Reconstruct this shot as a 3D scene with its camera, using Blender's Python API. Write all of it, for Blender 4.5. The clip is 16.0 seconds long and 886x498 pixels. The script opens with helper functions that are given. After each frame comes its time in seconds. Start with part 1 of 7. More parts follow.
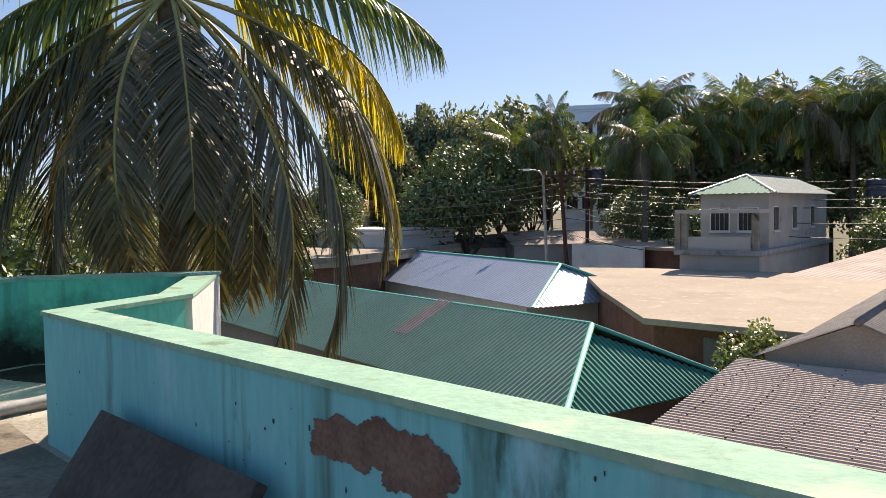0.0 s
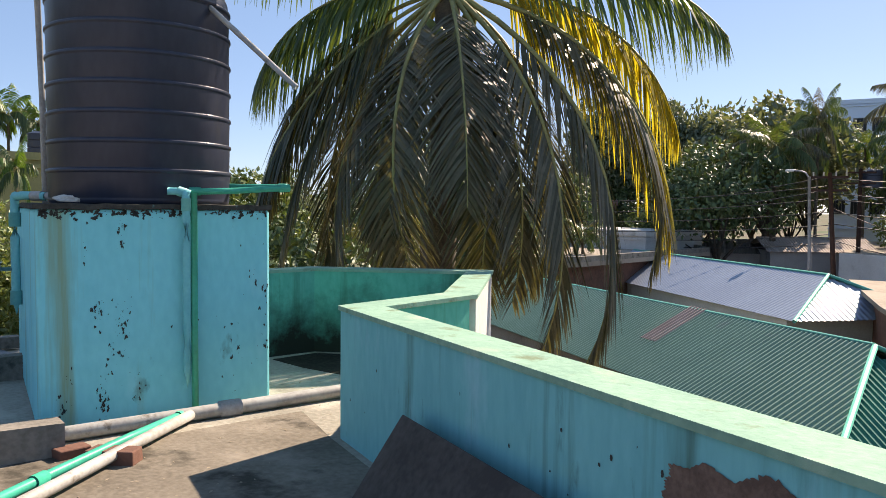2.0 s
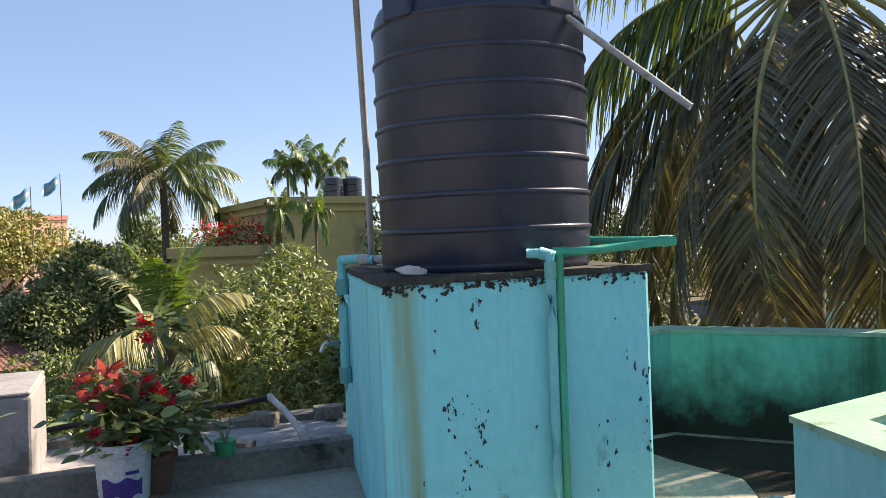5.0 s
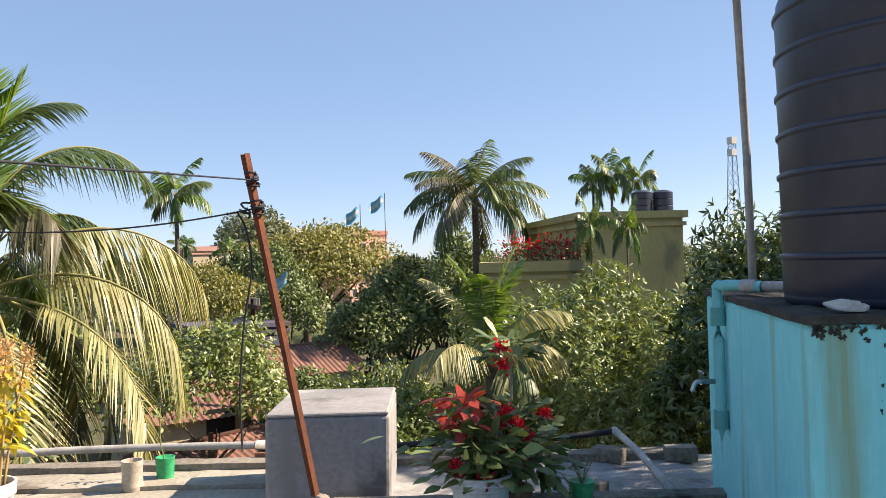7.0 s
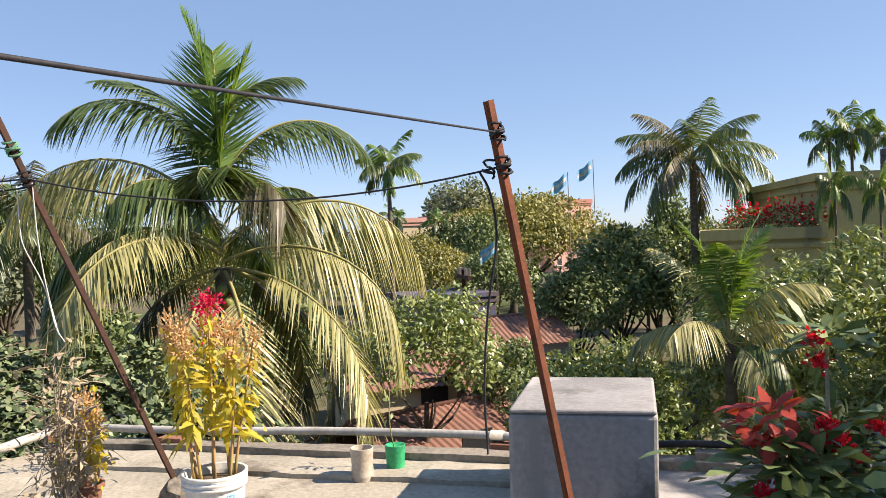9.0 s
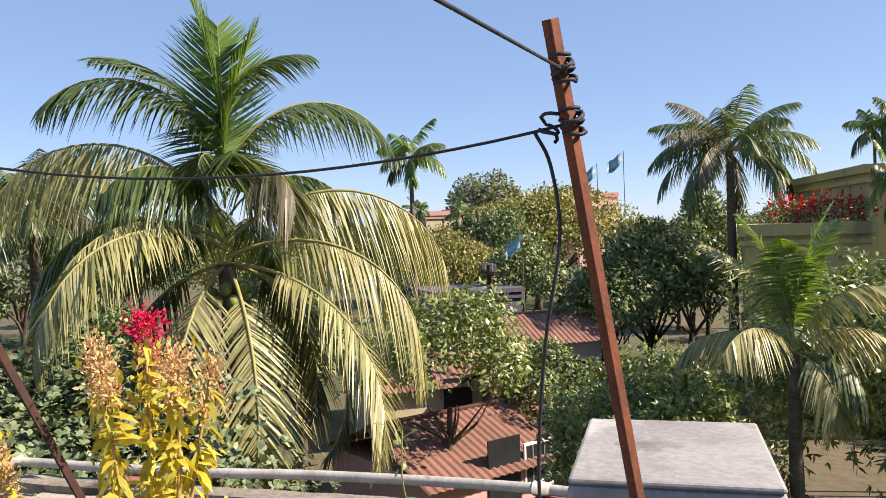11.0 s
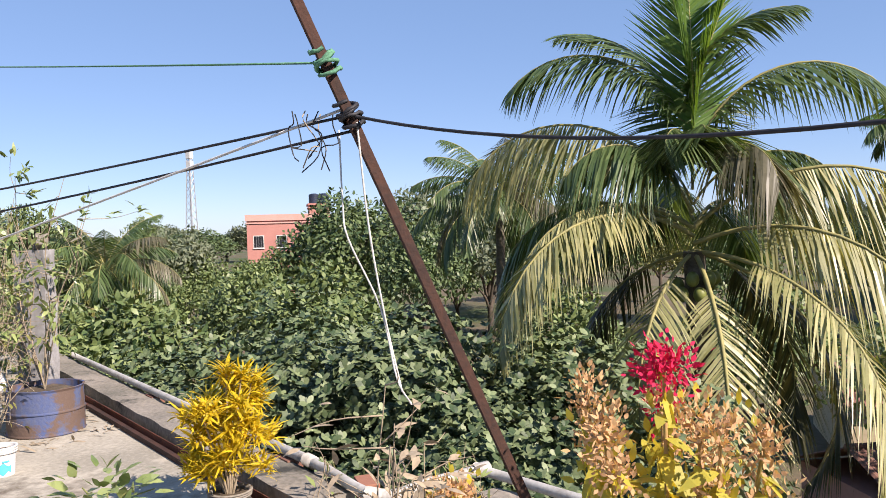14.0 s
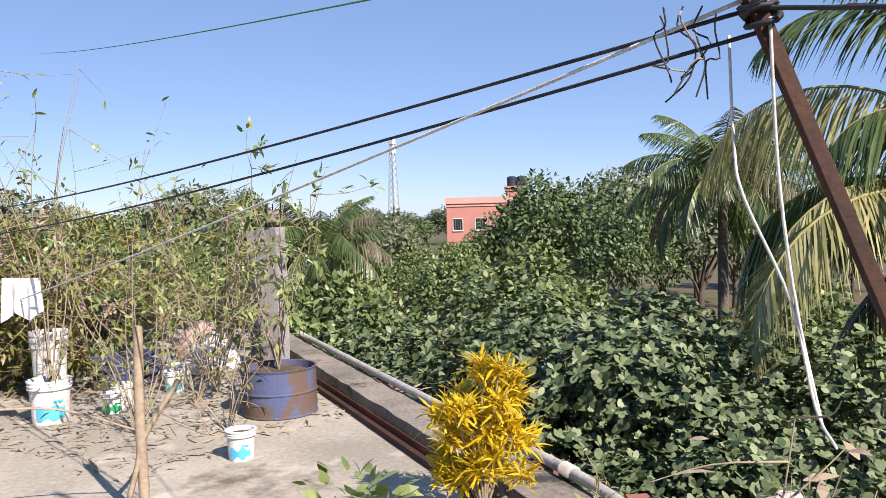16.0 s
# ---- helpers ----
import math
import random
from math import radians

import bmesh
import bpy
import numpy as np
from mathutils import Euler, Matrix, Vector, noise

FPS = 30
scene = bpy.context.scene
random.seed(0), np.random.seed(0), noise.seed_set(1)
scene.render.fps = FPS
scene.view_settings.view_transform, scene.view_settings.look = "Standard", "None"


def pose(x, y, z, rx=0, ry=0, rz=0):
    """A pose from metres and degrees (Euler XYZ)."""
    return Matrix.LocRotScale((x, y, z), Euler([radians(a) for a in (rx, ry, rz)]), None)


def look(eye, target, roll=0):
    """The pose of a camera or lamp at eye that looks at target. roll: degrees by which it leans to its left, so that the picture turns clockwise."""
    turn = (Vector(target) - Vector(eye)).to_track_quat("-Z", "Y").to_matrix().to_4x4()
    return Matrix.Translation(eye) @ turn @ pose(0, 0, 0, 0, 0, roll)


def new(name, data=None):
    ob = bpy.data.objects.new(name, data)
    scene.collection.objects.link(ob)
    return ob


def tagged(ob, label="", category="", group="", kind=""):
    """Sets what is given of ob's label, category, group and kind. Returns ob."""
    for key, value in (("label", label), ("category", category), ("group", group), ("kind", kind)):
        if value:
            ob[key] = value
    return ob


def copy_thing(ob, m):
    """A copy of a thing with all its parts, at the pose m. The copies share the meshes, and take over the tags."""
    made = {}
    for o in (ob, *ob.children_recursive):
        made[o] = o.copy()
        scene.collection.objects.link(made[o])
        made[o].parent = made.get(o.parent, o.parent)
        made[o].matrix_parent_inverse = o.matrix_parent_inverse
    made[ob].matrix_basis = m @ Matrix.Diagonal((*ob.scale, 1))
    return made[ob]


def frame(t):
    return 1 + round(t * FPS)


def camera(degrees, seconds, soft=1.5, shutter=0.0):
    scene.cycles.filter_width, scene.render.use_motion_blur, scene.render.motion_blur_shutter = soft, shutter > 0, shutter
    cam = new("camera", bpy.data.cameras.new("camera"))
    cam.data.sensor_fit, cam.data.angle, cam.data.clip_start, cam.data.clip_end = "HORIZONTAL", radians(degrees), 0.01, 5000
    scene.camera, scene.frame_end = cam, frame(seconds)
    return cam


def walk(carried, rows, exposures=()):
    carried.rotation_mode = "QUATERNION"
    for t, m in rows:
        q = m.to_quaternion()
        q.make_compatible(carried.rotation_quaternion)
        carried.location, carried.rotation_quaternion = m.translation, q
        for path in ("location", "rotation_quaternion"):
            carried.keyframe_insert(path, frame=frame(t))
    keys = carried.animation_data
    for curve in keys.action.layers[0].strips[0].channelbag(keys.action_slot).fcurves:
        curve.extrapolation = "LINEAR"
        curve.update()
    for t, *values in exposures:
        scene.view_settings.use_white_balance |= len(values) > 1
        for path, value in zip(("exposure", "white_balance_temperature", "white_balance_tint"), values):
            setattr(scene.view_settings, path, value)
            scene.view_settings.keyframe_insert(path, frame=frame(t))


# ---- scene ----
cam = camera(57.7, 16.0, soft=0.8)
PATH = [
    (0, (0.02, 1.268, 1.23), (-0.304, 3.239, 1.13), -0.9),
    (0.5, (-0.052, 1.252, 1.235), (-0.536, 3.191, 1.14), -0.9),
    (1, (-0.156, 1.368, 1.255), (-0.797, 3.26, 1.158), -0.7),
    (1.5, (-0.243, 1.453, 1.266), (-1.016, 3.295, 1.171), -0.1),
    (2, (-0.414, 1.527, 1.245), (-1.291, 3.322, 1.143), 0.5),
    (2.5, (-0.698, 1.595, 1.272), (-1.68, 3.333, 1.15), 0.9),
    (3, (-0.852, 1.693, 1.273), (-1.948, 3.359, 1.122), 0.7),
    (3.2, (-0.926, 1.784, 1.27), (-2.061, 3.424, 1.117), 0.7),
    (5.3, (-1.695, 2.195, 1.456), (-3.174, 3.543, 1.449), -2.1),
    (5.5, (-1.738, 2.222, 1.47), (-3.273, 3.504, 1.475), -1.9),
    (6, (-1.857, 2.244, 1.476), (-3.509, 3.371, 1.501), -1.7),
    (6.5, (-2.043, 2.204, 1.47), (-3.779, 3.195, 1.499), -1.6),
    (7, (-2.243, 2.149, 1.475), (-4.063, 2.979, 1.503), -1.6),
    (7.5, (-2.419, 2.14, 1.467), (-4.312, 2.786, 1.492), -1.8),
    (8, (-2.612, 2.182, 1.494), (-4.553, 2.663, 1.518), -1.9),
    (8.5, (-2.797, 2.174, 1.482), (-4.76, 2.56, 1.493), -2.0),
    (9, (-3.06, 2.133, 1.48), (-5.029, 2.484, 1.449), -2.2),
    (9.2, (-3.15, 2.138, 1.478), (-5.119, 2.482, 1.429), -2.4),
    (11.5, (-4.569, 2.354, 1.496), (-6.554, 2.597, 1.46), -1.5),
    (12, (-4.814, 2.367, 1.512), (-6.813, 2.422, 1.468), -1.1),
    (12.5, (-4.91, 2.325, 1.522), (-6.905, 2.186, 1.461), -0.7),
    (13, (-5.014, 2.183, 1.519), (-6.981, 1.825, 1.446), -0.6),
    (13.5, (-5.13, 2.029, 1.511), (-7.039, 1.437, 1.44), -1.1),
    (14, (-5.339, 1.912, 1.527), (-7.186, 1.146, 1.472), -1.6),
    (14.5, (-5.423, 1.816, 1.527), (-7.212, 0.922, 1.48), -2.0),
    (15, (-5.541, 1.57, 1.525), (-7.259, 0.548, 1.456), -2.0),
    (15.5, (-5.647, 1.397, 1.51), (-7.288, 0.258, 1.417), -1.7),
    (16, (-5.772, 1.237, 1.482), (-7.382, 0.054, 1.399), -1.6),
]
walk(cam, [(t, look(eye, target, roll)) for t, eye, target, roll in PATH], [(0, 0.70, 7550, 18), (1.5, 0.78, 7600, 18), (3, 0.90, 7500, 18), (5.5, 1.02, 7850, 18), (7, 0.93, 7700, 17), (9, 0.85, 7450, 17), (11.5, 0.86, 7250, 19), (13, 0.76, 6950, 20), (16, 0.62, 6700, 21)])

# ---- light ----
SUN_AZ, SUN_EL = radians(17), radians(39)
world = bpy.data.worlds.new("sky")
scene.world = world
world.use_nodes = True
wn = world.node_tree
sky = wn.nodes.new("ShaderNodeTexSky")
sky.sky_type, sky.sun_disc = "NISHITA", False
sky.sun_elevation, sky.sun_rotation = SUN_EL, SUN_AZ
sky.altitude, sky.air_density, sky.dust_density, sky.ozone_density = 0, 0.65, 0.2, 1.6
wn.nodes["Background"].inputs["Strength"].default_value = 0.110
haze = wn.nodes.new("ShaderNodeMix")  # even thin haze over the clear sky
haze.data_type = "RGBA"
haze.inputs[0].default_value, haze.inputs[7].default_value = 0.52, (1.35, 2.65, 4.9, 1)
wn.links.new(sky.outputs[0], haze.inputs[6])
wn.links.new(haze.outputs[2], wn.nodes["Background"].inputs["Color"])
sun = new("sun", bpy.data.lights.new("sun", "SUN"))
sun.data.energy, sun.data.angle, sun.data.color = 6.4, radians(0.55), (1.0, 0.92, 0.80)
sun_dir = Vector((math.sin(SUN_AZ) * math.cos(SUN_EL), math.cos(SUN_AZ) * math.cos(SUN_EL), math.sin(SUN_EL)))
sun.matrix_world = look(sun_dir * 60, (0, 0, 0))


# ---- materials ----
def mat(name, col, col2=None, rough=0.8, scale=4.0, fine=40.0, bump=0.15, metal=0.0, spec=0.3, stain=None, stain_at=0.62, stain_scale=1.3, stretch=(1, 1, 1), island=False, leaf=0.0, streak=None, streak_at=0.55, pale=None, random_tone=0.0, bump_dist=0.01, mould_shade=0.0):
    """A surface with a broad and a fine variation, optional stains of their own shape, optional light through it."""
    m = bpy.data.materials.new(name)
    m.use_nodes = True
    nt = m.node_tree
    N, L = nt.nodes, nt.links
    b = N["Principled BSDF"]
    b.inputs["Roughness"].default_value, b.inputs["Metallic"].default_value = rough, metal
    b.inputs["Specular IOR Level"].default_value = spec
    tc, mp = N.new("ShaderNodeTexCoord"), N.new("ShaderNodeMapping")
    mp.inputs["Scale"].default_value = stretch
    L.new(tc.outputs["Object"], mp.inputs[0])
    n1, n2 = N.new("ShaderNodeTexNoise"), N.new("ShaderNodeTexNoise")
    for n, s in ((n1, scale), (n2, fine)):
        n.inputs["Scale"].default_value, n.inputs["Detail"].default_value = s, 6
        L.new(mp.outputs[0], n.inputs["Vector"])
    mixf = N.new("ShaderNodeMix")
    mixf.data_type = "RGBA"
    mixf.inputs[6].default_value = (*col, 1)
    mixf.inputs[7].default_value = (*(col2 or [c * 0.6 for c in col]), 1)
    add = N.new("ShaderNodeMath")
    add.operation = "MULTIPLY_ADD"
    add.inputs[1].default_value, add.inputs[2].default_value = 0.45, 0.0
    L.new(n2.outputs[0], add.inputs[0])
    add2 = N.new("ShaderNodeMath")
    add2.operation = "MULTIPLY_ADD"
    add2.inputs[1].default_value = 0.55
    if island or random_tone:
        src = N.new("ShaderNodeNewGeometry").outputs["Random Per Island"] if island else N.new("ShaderNodeObjectInfo").outputs["Random"]
        L.new(src, add2.inputs[0])
    else:
        L.new(n1.outputs[0], add2.inputs[0])
    L.new(add.outputs[0], add2.inputs[2])
    ramp = N.new("ShaderNodeValToRGB")
    ramp.color_ramp.elements[0].position, ramp.color_ramp.elements[1].position = (0.25, 0.75) if island or random_tone else (0.38, 0.62)
    L.new(add2.outputs[0], ramp.inputs[0])
    L.new(ramp.outputs[0], mixf.inputs[0])
    colour = mixf.outputs[2]
    if stain:
        n3 = N.new("ShaderNodeTexNoise")
        n3.inputs["Scale"].default_value, n3.inputs["Detail"].default_value = stain_scale, 8
        n3.inputs["Roughness"].default_value = 0.65
        L.new(mp.outputs[0], n3.inputs["Vector"])
        r3 = N.new("ShaderNodeValToRGB")
        r3.color_ramp.elements[0].position, r3.color_ramp.elements[1].position = stain_at, stain_at + 0.09
        L.new(n3.outputs[0], r3.inputs[0])
        mx = N.new("ShaderNodeMix")
        mx.data_type = "RGBA"
        mx.inputs[7].default_value = (*stain, 1)
        L.new(r3.outputs[0], mx.inputs[0])
        L.new(colour, mx.inputs[6])
        colour = mx.outputs[2]
    for tint, zs, sc, at in ((streak, 0.06, 5.0, streak_at), (pale, 0.45, 2.6, 0.56)):
        if tint:
            m4, n4, r4, x4 = N.new("ShaderNodeMapping"), N.new("ShaderNodeTexNoise"), N.new("ShaderNodeValToRGB"), N.new("ShaderNodeMix")
            m4.inputs["Scale"].default_value, m4.inputs["Location"].default_value = (1, 1, zs), (3.1, 1.7, 0.4)
            L.new(tc.outputs["Object"], m4.inputs[0])
            L.new(m4.outputs[0], n4.inputs["Vector"])
            n4.inputs["Scale"].default_value, n4.inputs["Detail"].default_value, n4.inputs["Roughness"].default_value = sc, 7, 0.6
            r4.color_ramp.elements[0].position, r4.color_ramp.elements[1].position = at, at + 0.14
            L.new(n4.outputs[0], r4.inputs[0])
            x4.data_type = "RGBA"
            x4.inputs[7].default_value = (*tint, 1)
            L.new(r4.outputs[0], x4.inputs[0])
            L.new(colour, x4.inputs[6])
            colour = x4.outputs[2]
    if mould_shade:  # black mould with the bay's shade in its colour, rising to a ragged edge
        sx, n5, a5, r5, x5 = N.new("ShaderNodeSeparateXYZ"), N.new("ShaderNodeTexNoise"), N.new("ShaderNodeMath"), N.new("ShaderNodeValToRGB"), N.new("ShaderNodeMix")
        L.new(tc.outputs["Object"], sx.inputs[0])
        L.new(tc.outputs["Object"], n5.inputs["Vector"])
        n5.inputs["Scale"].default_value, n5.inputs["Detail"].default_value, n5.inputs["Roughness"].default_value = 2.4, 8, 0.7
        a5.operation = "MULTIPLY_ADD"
        a5.inputs[1].default_value = -1.0 / mould_shade
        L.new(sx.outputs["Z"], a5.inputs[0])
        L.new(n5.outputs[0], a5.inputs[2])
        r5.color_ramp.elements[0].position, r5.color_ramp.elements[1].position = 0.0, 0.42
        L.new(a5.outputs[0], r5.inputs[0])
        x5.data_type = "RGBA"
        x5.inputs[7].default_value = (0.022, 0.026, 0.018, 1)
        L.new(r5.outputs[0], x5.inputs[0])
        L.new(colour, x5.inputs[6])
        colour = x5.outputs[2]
    L.new(colour, b.inputs["Base Color"])
    if bump:
        bp = N.new("ShaderNodeBump")
        bp.inputs["Strength"].default_value, bp.inputs["Distance"].default_value = bump, bump_dist
        L.new(n2.outputs[0], bp.inputs["Height"])
        L.new(bp.outputs[0], b.inputs["Normal"])
    if leaf:
        tr, ms = N.new("ShaderNodeBsdfTranslucent"), N.new("ShaderNodeMixShader")
        gain = N.new("ShaderNodeMix")
        gain.data_type, gain.blend_type = "RGBA", "MULTIPLY"
        gain.inputs[0].default_value, gain.inputs[7].default_value = 1.0, (1.5, 1.35, 0.5, 1)
        L.new(colour, gain.inputs[6])
        L.new(gain.outputs[2], tr.inputs["Color"])
        ms.inputs[0].default_value = leaf
        L.new(b.outputs[0], ms.inputs[1])
        L.new(tr.outputs[0], ms.inputs[2])
        L.new(ms.outputs[0], N["Material Output"].inputs["Surface"])
    return m


